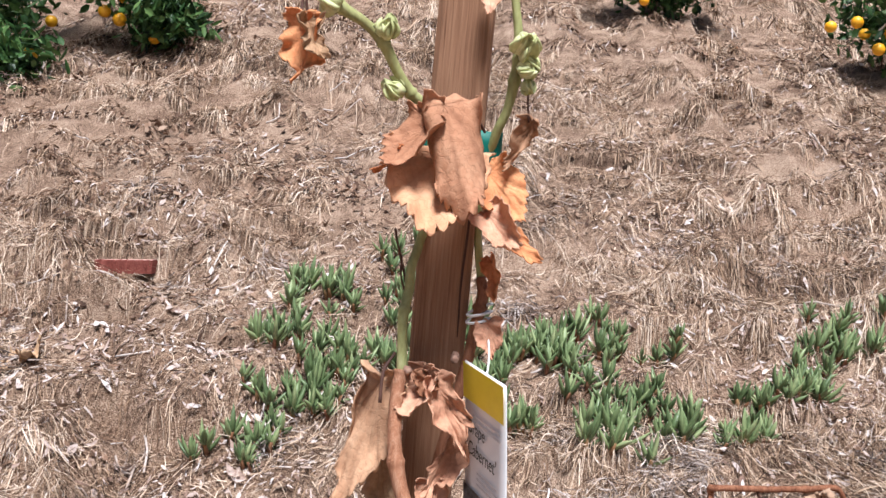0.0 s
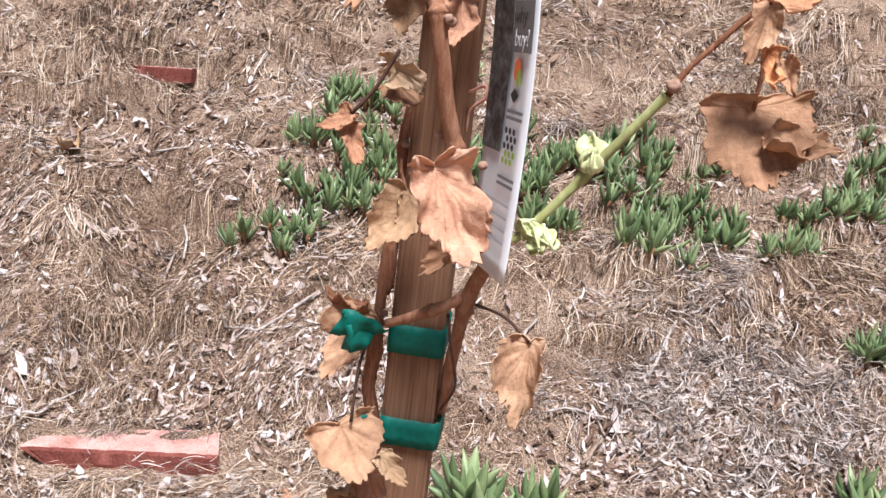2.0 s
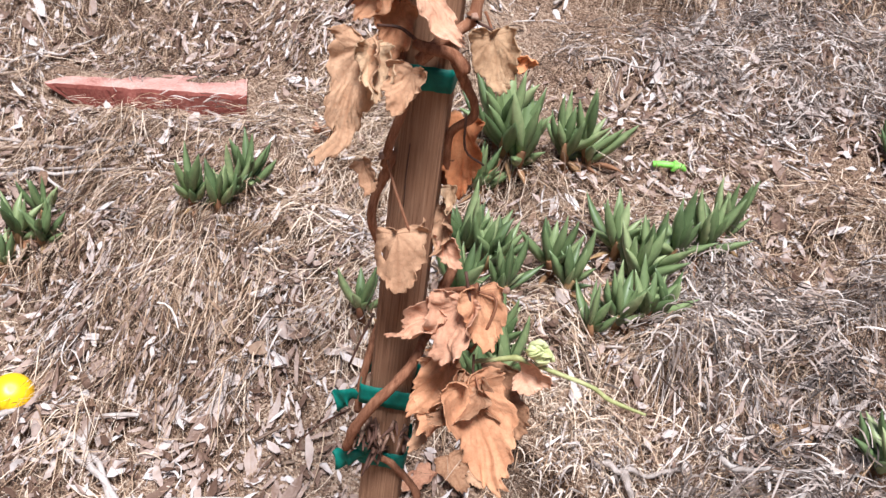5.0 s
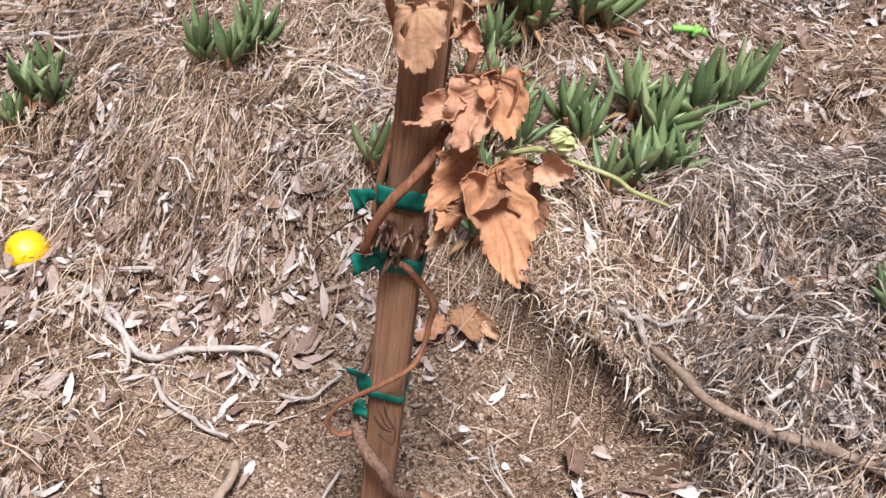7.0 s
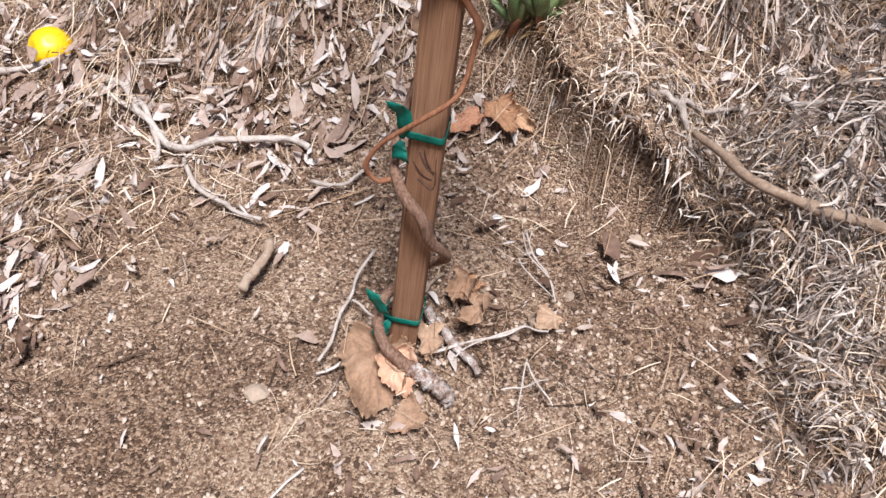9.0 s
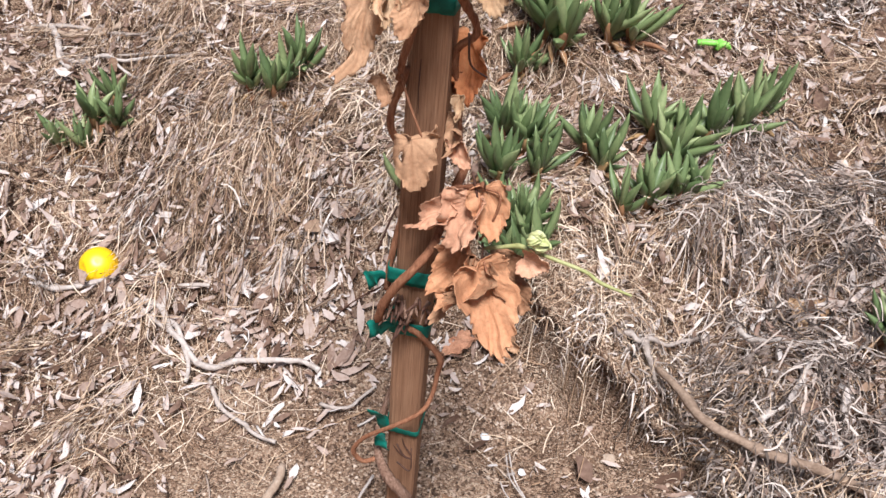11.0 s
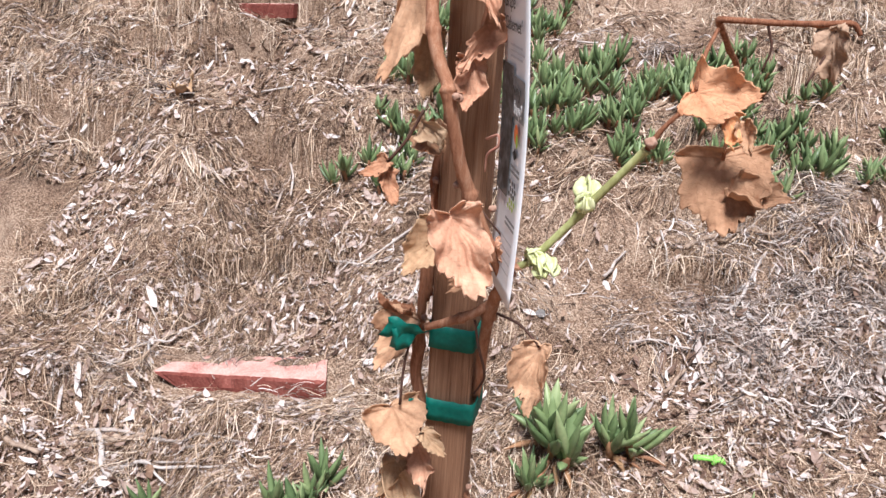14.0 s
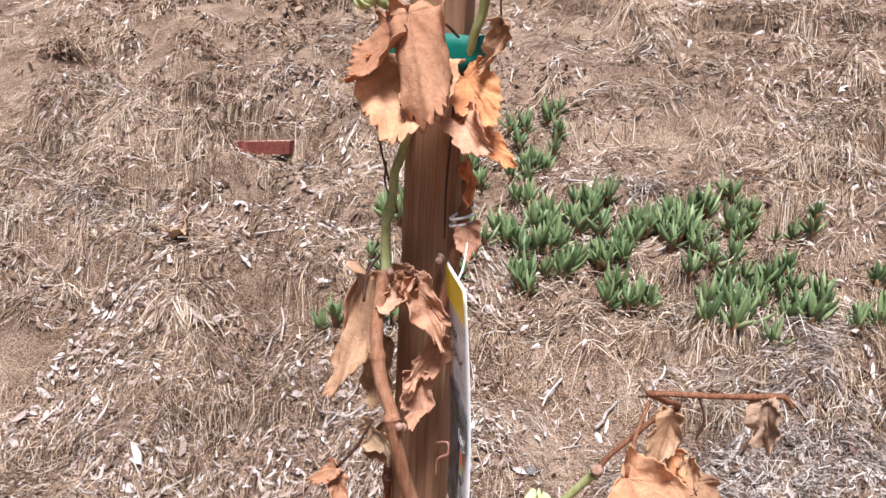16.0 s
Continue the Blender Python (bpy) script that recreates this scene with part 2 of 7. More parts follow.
def vnoise(x, y, freq, seed):
    """Smooth lattice noise in -1..1 for arrays."""
    x, y = np.asarray(x, float) * freq + seed * 17.31, np.asarray(y, float) * freq + seed * 9.77
    xi, yi = np.floor(x).astype(np.int64), np.floor(y).astype(np.int64)
    fx, fy = x - xi, y - yi
    fx, fy = fx * fx * (3 - 2 * fx), fy * fy * (3 - 2 * fy)

    def h(i, j):
        k = (i * 374761393 + j * 668265263 + seed * 974711) & 0x7FFFFFFF
        k = ((k ^ (k >> 13)) * 1274126177) & 0x7FFFFFFF
        return ((k ^ (k >> 16)) & 0xFFFF) / 32767.5 - 1

    return (h(xi, yi) * (1 - fx) + h(xi + 1, yi) * fx) * (1 - fy) + (h(xi, yi + 1) * (1 - fx) + h(xi + 1, yi + 1) * fx) * fy


def smooth_points(points, steps):
    """Catmull-Rom through points with per-point extra values (any width)."""
    p = [np.array(q, float) for q in points]
    p = [2 * p[0] - p[1]] + p + [2 * p[-1] - p[-2]]
    out = []
    for i in range(1, len(p) - 2):
        for s in range(steps):
            t = s / steps
            a, b, c, d = p[i - 1], p[i], p[i + 1], p[i + 2]
            out.append(0.5 * (2 * b + (c - a) * t + (2 * a - 5 * b + 4 * c - d) * t * t + (3 * b - a - 3 * c + d) * t ** 3))
    out.append(p[-2])
    return out


def sweep(points, sides=8, steps=6, rough=0.08, seed=1, nodes=()):
    """Verts and faces of a tapering, slightly knobbly stem; points are (x, y, z, radius)."""
    ring = smooth_points(points, steps)
    verts, faces = [], []
    up = Vector((0.31, 0.21, 0.93))
    for i, q in enumerate(ring):
        a, b = ring[max(i - 1, 0)], ring[min(i + 1, len(ring) - 1)]
        d = Vector(b[:3] - a[:3]).normalized()
        u = up.cross(d)
        u = u.normalized() if u.length > 1e-4 else Vector((1, 0, 0))
        v = d.cross(u)
        r = max(q[3], 0.0003)
        for k in nodes:
            r *= 1 + 0.26 * math.exp(-((i / steps - k) / 0.12) ** 2)
        for s in range(sides):
            w = 2 * math.pi * s / sides
            p = Vector(q[:3])
            rr = r * (1 + rough * noise.noise(Vector((s * 1.7, i * 0.55, seed * 3.1))))
            verts.append(p + (u * math.cos(w) + v * math.sin(w)) * rr)
    m = len(ring)
    for i in range(m - 1):
        for s in range(sides):
            faces.append((i * sides + s, i * sides + (s + 1) % sides, (i + 1) * sides + (s + 1) % sides, (i + 1) * sides + s))
    faces.append(tuple(range(sides))[::-1])
    faces.append(tuple((m - 1) * sides + s for s in range(sides)))
    return verts, faces


def stem(name, points, material, parent=None, label="", sides=8, steps=6, rough=0.1, seed=1, nodes=()):
    return mesh_object(name, *sweep(points, sides, steps, rough, seed, nodes), material, parent, label)


# ---- ground ----
GY = [-60, -3, -.6, -.12, .1, .22, .42, .9, 1.25, 1.6, 3, 6, 12, 40, 120, 400]
GZ = [-14, -.75, -.13, -.012, .016, .04, .138, .242, .37, .515, 1.0, 2.15, 4.3, 11.5, 17, 19]


CLEAR = [(-.745, .868, -.41, .902, .088), (-1.22, 2.22, -1.07, 2.31, .07), (-.535, .31, -.475, .315, .06)]


def bank(x):
    """How far up the slope the bare soil round the stake reaches."""
    return 0.33 - 0.42 * np.clip(x, 0, .33) + 0.05 * vnoise(x, 0 * x, 9, 5) - 3.0 * np.clip(x - .31, 0, 1) + 0.12 * np.clip(-x, 0, .5) - 1.9 * np.clip(-x - .17, 0, 1)


def bare(x, y):
    """1 where naked soil shows, 0 under the straw."""
    near = 1 / (1 + np.exp(np.clip((y - bank(x)) * (60 + 110 / (1 + np.exp(-np.clip(x * 60, -30, 30)))), -40, 40)))
    n = vnoise(x, y, 2.3, 11) * .6 + vnoise(x, y, 6.0, 12) * .55 + vnoise(x, y, 13, 13) * .3
    patch = lambda cx, cy, rx, ry: np.exp(-((x - cx) / rx) ** 2 - ((y - cy) / ry) ** 2)
    spots = .9 * patch(-.22, 2.75, .5, .45) + .8 * patch(-1.0, 1.95, .5, .25) + .75 * patch(.12, 1.25, .22, .2) + .7 * patch(.62, .9, .25, .12) + .7 * patch(.25, 1.9, .7, .2) + .6 * patch(-.7, .5, .25, .12) + .8 * patch(-1.4, 3.3, .8, .4)
    return np.clip(np.maximum(near, np.clip((n - .36) * 2.6, 0, .9) + spots), 0, 1)


LEDGES = [(-.82, 1.093, -.48, 1.239, .05), (-.724, .475, -.53, .519, .035), (-1.426, 1.817, -.981, 2.049, .06), (-1.036, 1.41, -.769, 1.566, .05), (.154, 1.256, .345, 1.272, .045), (-.43, .53, -.15, .525, .03), (.143, .40, .289, .425, .03), (-1.12, .975, -.96, .99, .04), (.09, 1.43, .45, 1.535, .04), (.48, .70, .72, .76, .045), (.40, 2.1, .58, 2.12, .09), (-.95, 2.65, -.6, 2.7, .08), (.62, 1.75, 1.1, 1.85, .06), (-2.0, 3.0, -1.4, 3.1, .1)]
lrng = random.Random(23)
for row in range(9):
    for col in range(6):
        lx, ly = -2.3 + .8 * col + lrng.uniform(-.3, .3), 1.55 + .38 * row + lrng.uniform(-.15, .15)
        if (-.7 < lx < 1.0 and ly < 2.35) or (-.75 < lx < .35 and 2.4 < ly < 3.1):
            continue
        LEDGES.append((lx, ly, lx + lrng.uniform(.3, .7), ly + lrng.uniform(-.06, .12), lrng.uniform(.05, .11)))


HOLLOWS = [(.085, .305, .20, .243, .042), (.18, .25, .285, .215, .040)]


def shelf(x, y):
    """Small ledges on the slope with hollows under them."""
    z = 0 * x
    wob = .045 * vnoise(x, y, 5.5, 9) + .015 * vnoise(x, y, 14, 10)
    for ax, ay, bx, by, d in LEDGES + HOLLOWS:
        dx, dy = bx - ax, by - ay
        le = math.hypot(dx, dy)
        u = ((x - ax) * dx + (y - ay) * dy) / le
        v = ((x - ax) * dy - (y - ay) * dx) / le + wob
        ends = np.clip(u / .05, 0, 1) * np.clip((le - u) / .05, 0, 1)
        z = z - d * ends * np.exp(-np.clip(v, 0, 9) / (1.5 * d)) / (1 + np.exp(-np.clip(v * 260, -40, 40))) + .25 * d * ends * np.exp(-np.abs(v) / .05) * (v < 0)
    return z


def ground(x, y, fine=True):
    x, y = np.asarray(x, float), np.asarray(y, float)
    z = np.mean([np.interp(y + d, GY, GZ) for d in (-.06, -.03, 0, .03, .06)], axis=0)
    z = z + .07 * np.tanh(x / .7) * np.clip(1.25 - y * .55, .25, 1) - .05 * np.clip((-x - .28) / .3, 0, 1) * np.clip(1 - abs(y - .25) / .35, 0, 1)
    near = np.clip((y + .1) / .5, .15, 1)
    far = np.clip((y - 1.5) / 6, 0, 3)
    z = z + near * (.032 * vnoise(x, y, 2.1, 1) + .026 * vnoise(x, y, 5.5, 2)) + far * .12 * vnoise(x, y, .7, 7)
    b = bare(x, y)
    ph = y * 2.7 + .75 * vnoise(x, y, 1.5, 15) + .3 * vnoise(x, y, 5, 16)
    fr = ph - np.floor(ph)
    up = np.clip(fr / .2, 0, 1)
    z = z + np.clip((y - .25) / .3, 0, 1) * (1 + far * .6) * .068 * (up * up * (3 - 2 * up) - fr) * np.clip(.7 + .8 * vnoise(x, y, 2.2, 17), .1, 1.3)
    z = z + (1 - b) * .022 * (1 + .9 * vnoise(x, y, 11, 3)) * (1 + 1.5 * np.exp(-((y - .3) / .22) ** 2) / (1 + np.exp(np.clip(-x * 30, -40, 40))))
    z = z - .040 * np.exp(-((x + .51) / .13) ** 2 - ((y - .34) / .10) ** 2) + .030 * np.exp(-((x + .50) / .12) ** 2 - ((y - .298) / .022) ** 2)
    seat = np.exp(-((x + .58) / .25) ** 6 - ((y - .90) / .12) ** 4)
    rise = .012 + .07 * (x + .58)
    z = z * (1 - seat) + seat * (.183 + rise + .040 * np.clip((y - .885 - .10 * (x + .58)) / .05, 0, 1))
    z = z + shelf(x, y)
    lump = np.maximum(vnoise(x, y, 3.3, 25) + .55 * vnoise(x, y, 7.5, 26), 0)
    z = z + np.clip((y - 1.0) / 1.2, 0, 1) * .115 * lump * np.clip(1 - bare(x, y) * .8, 0, 1) * (1 - np.clip((y - 8) / 6, 0, 1))
    if fine:
        z = z - (1 - b) * .026 * np.clip(vnoise(x, y, 17, 44) + .5 * vnoise(x, y, 34, 45) + .1, 0, 1) * np.clip((y - .1) / .2, 0, 1) * (1 - seat)
        z = z + .006 * vnoise(x, y, 28, 4) + .0032 * vnoise(x, y, 75, 6) + .0018 * vnoise(x, y, 150, 8)
    keep = np.exp(-((x / .16) ** 2 + (y / .14) ** 2))
    return z * (1 - keep) + keep * (.012 + .1 * y + .05 * x + (.0035 * vnoise(x, y, 45, 4) + .0022 * vnoise(x, y, 120, 18) if fine else 0) - .020 * np.exp(-((x - .060) / .017) ** 2 - ((y + .046) / .014) ** 2) - .010 * np.exp(-((x - .046) / .02) ** 2 - ((y - .045) / .014) ** 2))


def gz(x, y):
    return float(ground(np.array([x]), np.array([y]), False)[0])


def axis(lo, hi, step, far):
    a = list(np.arange(lo, hi + step / 2, step))
    s = step
    while a[-1] < far:
        s *= 1.22
        a.append(a[-1] + s)
    s = step
    while a[0] > -far:
        s *= 1.22
        a.insert(0, a[0] - s)
    return np.array(a)


def denser(a, lo, hi, step):
    return np.unique(np.round(np.concatenate([a[a < lo], np.arange(lo, hi, step), a[a >= hi]]), 5))


gx_, gy_ = denser(axis(-1.3, 1.3, .013, 160), -.42, .42, .006), denser(axis(-.35, 2.3, .013, 160), -.28, .34, .006)
XX, YY = np.meshgrid(gx_, gy_)
ZZ = ground(XX, YY)
gm = bpy.data.meshes.new("ground")
nx_, ny_ = len(gx_), len(gy_)
idx = np.arange(nx_ * ny_).reshape(ny_, nx_)
quads = np.stack([idx[:-1, :-1], idx[:-1, 1:], idx[1:, 1:], idx[1:, :-1]], -1).reshape(-1, 4)


def fill_mesh(me, co, loops, size):
    """Fast fill: co (n,3), loops (m*size) vertex numbers of faces with size corners."""
    me.vertices.add(len(co))
    me.vertices.foreach_set("co", np.asarray(co, np.float32).ravel())
    m = len(loops) // size
    me.loops.add(len(loops))
    me.loops.foreach_set("vertex_index", np.asarray(loops, np.int32))
    me.polygons.add(m)
    me.polygons.foreach_set("loop_start", np.arange(0, m * size, size, dtype=np.int32))
    me.update(calc_edges=True)
    me.validate()


fill_mesh(gm, np.stack([XX, YY, ZZ], -1).reshape(-1, 3), quads.ravel(), 4)
gm.materials.append(SOIL)
gm.shade_smooth()
ground_ob = tagged(new("ground", gm), "brown crumbly soil slope rising under dry straw", "ground", kind="structure")

rng = np.random.default_rng(7)


def scatter(n, x0, x1, y0, y1, keep):
    """About n places in the box, thinned by keep(x, y) in 0..1."""
    x, y = rng.uniform(x0, x1, n), rng.uniform(y0, y1, n)
    k = rng.uniform(0, 1, n) < keep(x, y)
    return x[k], y[k]


def ribbons(x, y, heading, length, width, segs, curl, lift, taper=.35, arch=.3, roll=.6):
    """Vertices and quads of thin bent blades lying on the slope."""
    n = len(x)
    px, py, ang = x.copy(), y.copy(), heading.copy()
    bend = rng.normal(0, curl, n) / segs
    base = rng.uniform(0, 1, n) ** 2 * lift
    up = rng.uniform(0, arch, n) * length
    tilt = rng.normal(0, roll, n)
    rows = []
    for s in range(segs + 1):
        f = s / segs
        w = width * (1 - (1 - taper) * f) * (.55 if s == 0 else 1)
        pz = ground(px, py, False) + base + up * np.sin(np.pi * (.12 + .8 * f)) * .5 + .0015
        sx, sy, sz = -np.sin(ang) * np.cos(tilt), np.cos(ang) * np.cos(tilt), np.sin(tilt)
        a = np.stack([px - sx * w / 2, py - sy * w / 2, pz - sz * w / 2], -1)
        b = np.stack([px + sx * w / 2, py + sy * w / 2, pz + sz * w / 2], -1)
        rows += [a, b]
        px, py = px + np.cos(ang) * length / segs, py + np.sin(ang) * length / segs
        ang = ang + bend + rng.normal(0, curl * .25, n) / segs
    co = np.stack(rows, 1)
    k = 2 * (segs + 1)
    q = np.array([[2 * s, 2 * s + 1, 2 * s + 3, 2 * s + 2] for s in range(segs)]).ravel()
    loops = (np.arange(n)[:, None] * k + q[None]).ravel()
    return co.reshape(-1, 3), loops


def stuff(name, chunks, material, label, category):
    off, cos, lps = 0, [], []
    for co, lp in chunks:
        cos.append(co)
        lps.append(lp + off)
        off += len(co)
    me = bpy.data.meshes.new(name)
    fill_mesh(me, np.concatenate(cos), np.concatenate(lps), 4)
    me.materials.append(material)
    return tagged(new(name, me), label, category, kind="stuff")


def clear(x, y):
    """0 on the edging stones, where no straw lies."""
    keep = 1
    for ax, ay, bx, by, w in CLEAR:
        u = ((x - ax) * (bx - ax) + (y - ay) * (by - ay)) / ((bx - ax) ** 2 + (by - ay) ** 2)
        v = (y - ay) - u * (by - ay)
        keep = keep * (1 - ((u > -.06) & (u < 1.06) & (v > -.035) & (v < w)) * .98)
    return keep


def flow(x, y):
    """Heading of the thatch: mostly hanging downhill, swirling."""
    return -math.pi / 2 + 1.5 * vnoise(x, y, 1.7, 21) + .9 * vnoise(x, y, 5, 22)


def drifted(x, y):
    """1 where fallen leaves lie in drifts and hide the straw."""
    hump = lambda cx, cy, rx, ry: np.exp(-((x - cx) / rx) ** 2 - ((y - cy) / ry) ** 2)
    return np.clip(1.1 * hump(-.30, .28, .2, .10) + 1.4 * hump(-.44, .02, .085, .17), 0, 1)


def cover(x, y):
    return (1 - .45 * drifted(x, y)) * clear(x, y) * np.clip(1.05 - bare(x, y), .15 + .3 * np.clip((-x - .1) / .15, 0, 1) * np.clip((y - .02) / .1, 0, 1), 1) * np.clip(.72 + .5 * vnoise(x, y, 4, 31), .15, 1)


chunks = []
for n, x0, x1, y0, y1, l0, l1, w0, w1, tufts in ((84000, -1.2, 1.05, -.12, 1.3, .010, .060, .0007, .0022, 620), (76000, -2.2, 1.8, 1.3, 2.8, .014, .070, .0011, .0034, 1050), (64000, -2.9, 2.9, 2.8, 5.0, .02, .085, .0020, .0050, 1200), (20000, -4.2, 4.4, 5.0, 8.5, .06, .18, .004, .009, 500)):
    x, y = scatter(n, x0, x1, y0, y1, cover)
    m = len(x)
    head = flow(x, y) + rng.normal(0, 1.7, m)
    bend = np.where(rng.uniform(0, 1, m) < .18, 1.3, .28)
    chunks.append(ribbons(x, y, head, l0 + (l1 - l0) * rng.uniform(0, 1, m) ** 1.7, w0 + (w1 - w0) * rng.uniform(0, 1, m) ** 2.2, 3, bend, .030, .5, .16, .5))
    # tussocks: blades from one root, combed downhill
    cx, cy = scatter(tufts * 2, x0, x1, y0, y1, lambda a, b: clear(a, b + .06) * clear(a, b - .04) * np.clip(1 - bare(a, b), 0, 1) * np.clip(.35 + 1.1 * vnoise(a, b, 2.6, 35), 0, 1))
    k = rng.integers(16, 56, len(cx))
    x, y = np.repeat(cx, k), np.repeat(cy, k)
    m = len(x)
    spread = l1 * .22
    head = np.repeat(flow(cx, cy) * .4 - math.pi * .3 + rng.normal(0, .35, len(cx)), k) + rng.normal(0, .5, m)
    x, y = x + rng.normal(0, spread, m), y + rng.normal(0, spread * .5, m)
    chunks.append(ribbons(x, y, head, rng.uniform(l0 * 1.6, l1 * 1.5, m), w0 + (w1 - w0) * rng.uniform(0, 1, m) ** 2.4, 4, .35, .04, .3, .34, .5))
for n, x0, x1, y0, y1, l0, l1, w0, w1 in ((5200, -1.15, 1.05, .15, 1.4, .05, .13, .0007, .0016), (3600, -2.2, 1.8, 1.4, 2.9, .06, .16, .0011, .0024)):
    x, y = scatter(n, x0, x1, y0, y1, lambda a, b: cover(a, b) * np.clip(.4 + .9 * vnoise(a, b, 2.4, 37) + .25 * np.clip(a * 3, -1, 1), .03, 1))
    m = len(x)
    chunks.append(ribbons(x, y, rng.uniform(0, 6.28, m), rng.uniform(l0, l1, m), rng.uniform(w0, w1, m), 5, .3, .035, .6, .10, .5))
straw = stuff("dry_straw", chunks, STRAW, "tangled dry tan straw matted over the slope", "straw")

chunks = []
for n, x0, x1, y0, y1, l0, l1, w0, w1, k in ((900, .06, 1.05, .6, 1.6, .016, .050, .0012, .0036, 1.0), (1250, .2, .95, -.12, .62, .012, .040, .0009, .0036, 1.0), (240, -1.1, .1, .25, 1.4, .016, .045, .0012, .0032, .6), (800, -1.8, 1.7, 1.4, 3.4, .025, .075, .0018, .005, .8)):
    # dead sprigs: stiff curved leaves crowded on one stem end
    cx, cy = scatter(n, x0, x1, y0, y1, lambda a, b: k * np.clip(1 - bare(a, b), 0, 1) * np.where((b < .75) & (a > 0), np.clip((a - .2) / .12, .1, 1), 1) * np.clip(.25 + 1.3 * vnoise(a, b, 3.1, 41) + .4 * vnoise(a, b, 9, 43), 0, 1))
    c = rng.integers(12, 34, len(cx))
    x, y = np.repeat(cx, c), np.repeat(cy, c)
    m = len(x)
    spread = l1 * .28
    head = np.repeat(flow(cx, cy) * .6 - math.pi * .2 + rng.normal(0, 1.0, len(cx)), c) + rng.normal(0, 1.1, m)
    x, y = x + rng.normal(0, spread, m), y + rng.normal(0, spread * .7, m)
    chunks.append(ribbons(x, y, head, rng.uniform(l0, l1, m), w0 + (w1 - w0) * rng.uniform(0, 1, m) ** 1.8, 4, 1.2, .05, .45, .5, 1.0))
thatch = stuff("grey_thatch", chunks, THATCH, "curled grey dead ice plant stems and leaves", "dead leaves")


def fringe(edge, n, reach, l0, l1, w0, w1, loose=.0, fan=1.4, out=0.0):
    """Blades rooted along the lip of the bank that reach out over the bare soil and droop."""
    e = np.array(edge)
    seg = np.linalg.norm(np.diff(e, axis=0), axis=1)
    at = np.concatenate([[0], np.cumsum(seg)])
    u = rng.uniform(0, at[-1], n)
    x, y = np.interp(u, at, e[:, 0]), np.interp(u, at, e[:, 1])
    tx, ty = np.interp(u + .01, at, e[:, 0]) - np.interp(u - .01, at, e[:, 0]), np.interp(u + .01, at, e[:, 1]) - np.interp(u - .01, at, e[:, 1])
    tl = np.hypot(tx, ty)
    ox, oy = ty / tl, -tx / tl
    back = rng.uniform(-.006, .045, n) * (1 + 14 * loose)
    x, y = x - ox * (back - out), y - oy * (back - out)
    shift = rng.uniform(-loose, loose, n)
    x, y = x + ox * shift, y + oy * shift
    turn = rng.normal(0, fan, n)
    dx, dy = ox * np.cos(turn) - oy * np.sin(turn), ox * np.sin(turn) + oy * np.cos(turn)
    length, tilt = rng.uniform(l0, l1, n), rng.normal(0, .9, n)
    w = w0 + (w1 - w0) * rng.uniform(0, 1, n) ** 2
    z0 = ground(x - ox * .03, y - oy * .03, False) + rng.uniform(-.012, .018, n)
    droop = rng.uniform(-.3, 1.3, n)
    rows, px, py, pz, pitch = [], x, y, z0, rng.uniform(-.3, .5, n)
    segs = 5
    for s in range(segs + 1):
        ww = w * (1 - .6 * s / segs)
        sx, sy, sz = -dy * np.cos(tilt), dx * np.cos(tilt), np.sin(tilt)
        rows += [np.stack([px - sx * ww / 2, py - sy * ww / 2, pz - sz * ww / 2], -1), np.stack([px + sx * ww / 2, py + sy * ww / 2, pz + sz * ww / 2], -1)]
        st = length / segs
        px, py, pz = px + dx * np.cos(pitch) * st * reach, py + dy * np.cos(pitch) * st * reach, np.maximum(pz + np.sin(pitch) * st, ground(px, py, False) + .002)
        pitch = pitch - droop * .42 - .08
    co = np.stack(rows, 1)
    k = 2 * (segs + 1)
    q = np.array([[2 * s, 2 * s + 1, 2 * s + 3, 2 * s + 2] for s in range(segs)]).ravel()
    return co.reshape(-1, 3), (np.arange(n)[:, None] * k + q[None]).ravel()


LIP = [(.03, .335), (.075, .318), (.13, .278), (.19, .25), (.25, .236), (.30, .205), (.325, .14), (.335, .06), (.34, -.06)]
edge = np.array(LIP[1:6])
at = np.concatenate([[0], np.cumsum(np.hypot(*np.diff(edge, axis=0).T))])
u = np.linspace(0, at[-1], 90)
ex, ey = np.interp(u, at, edge[:, 0]), np.interp(u, at, edge[:, 1])
tx, ty = np.gradient(ex), np.gradient(ey)
ox, oy = ty / np.hypot(tx, ty), -tx / np.hypot(tx, ty)
ox, oy = np.convolve(np.pad(ox, 5, "edge"), np.ones(11) / 11, "valid"), np.convolve(np.pad(oy, 5, "edge"), np.ones(11) / 11, "valid")
fade = np.clip(np.minimum(u, at[-1] - u) / .04, 0, 1)
jut = fade * (.020 + .009 * vnoise(u, 0 * u, 30, 3) + .004 * vnoise(u, 0 * u, 80, 4))
top = ground(ex - ox * .03, ey - oy * .03, False)
ring = [(-.055, ground(ex - ox * .055, ey - oy * .055, False) - .004), (-.015, top + .004), (jut, top - .002 + .004 * vnoise(u, 0 * u, 60, 6)), (jut + .002, top - .010), (jut - .006, top - .016 + .004 * vnoise(u, 0 * u, 70, 7)), (-.03, top - .022)]
lv = np.concatenate([np.stack([ex + ox * d, ey + oy * d, z], -1) for d, z in ring])
lf_ = [(r * 90 + i, r * 90 + i + 1, (r + 1) * 90 + i + 1, (r + 1) * 90 + i) for r in range(5) for i in range(89)]
tagged(mesh_object("bank_lip", lv, lf_, SOIL), "overhanging lip of matted roots and soil", "bank", kind="structure")

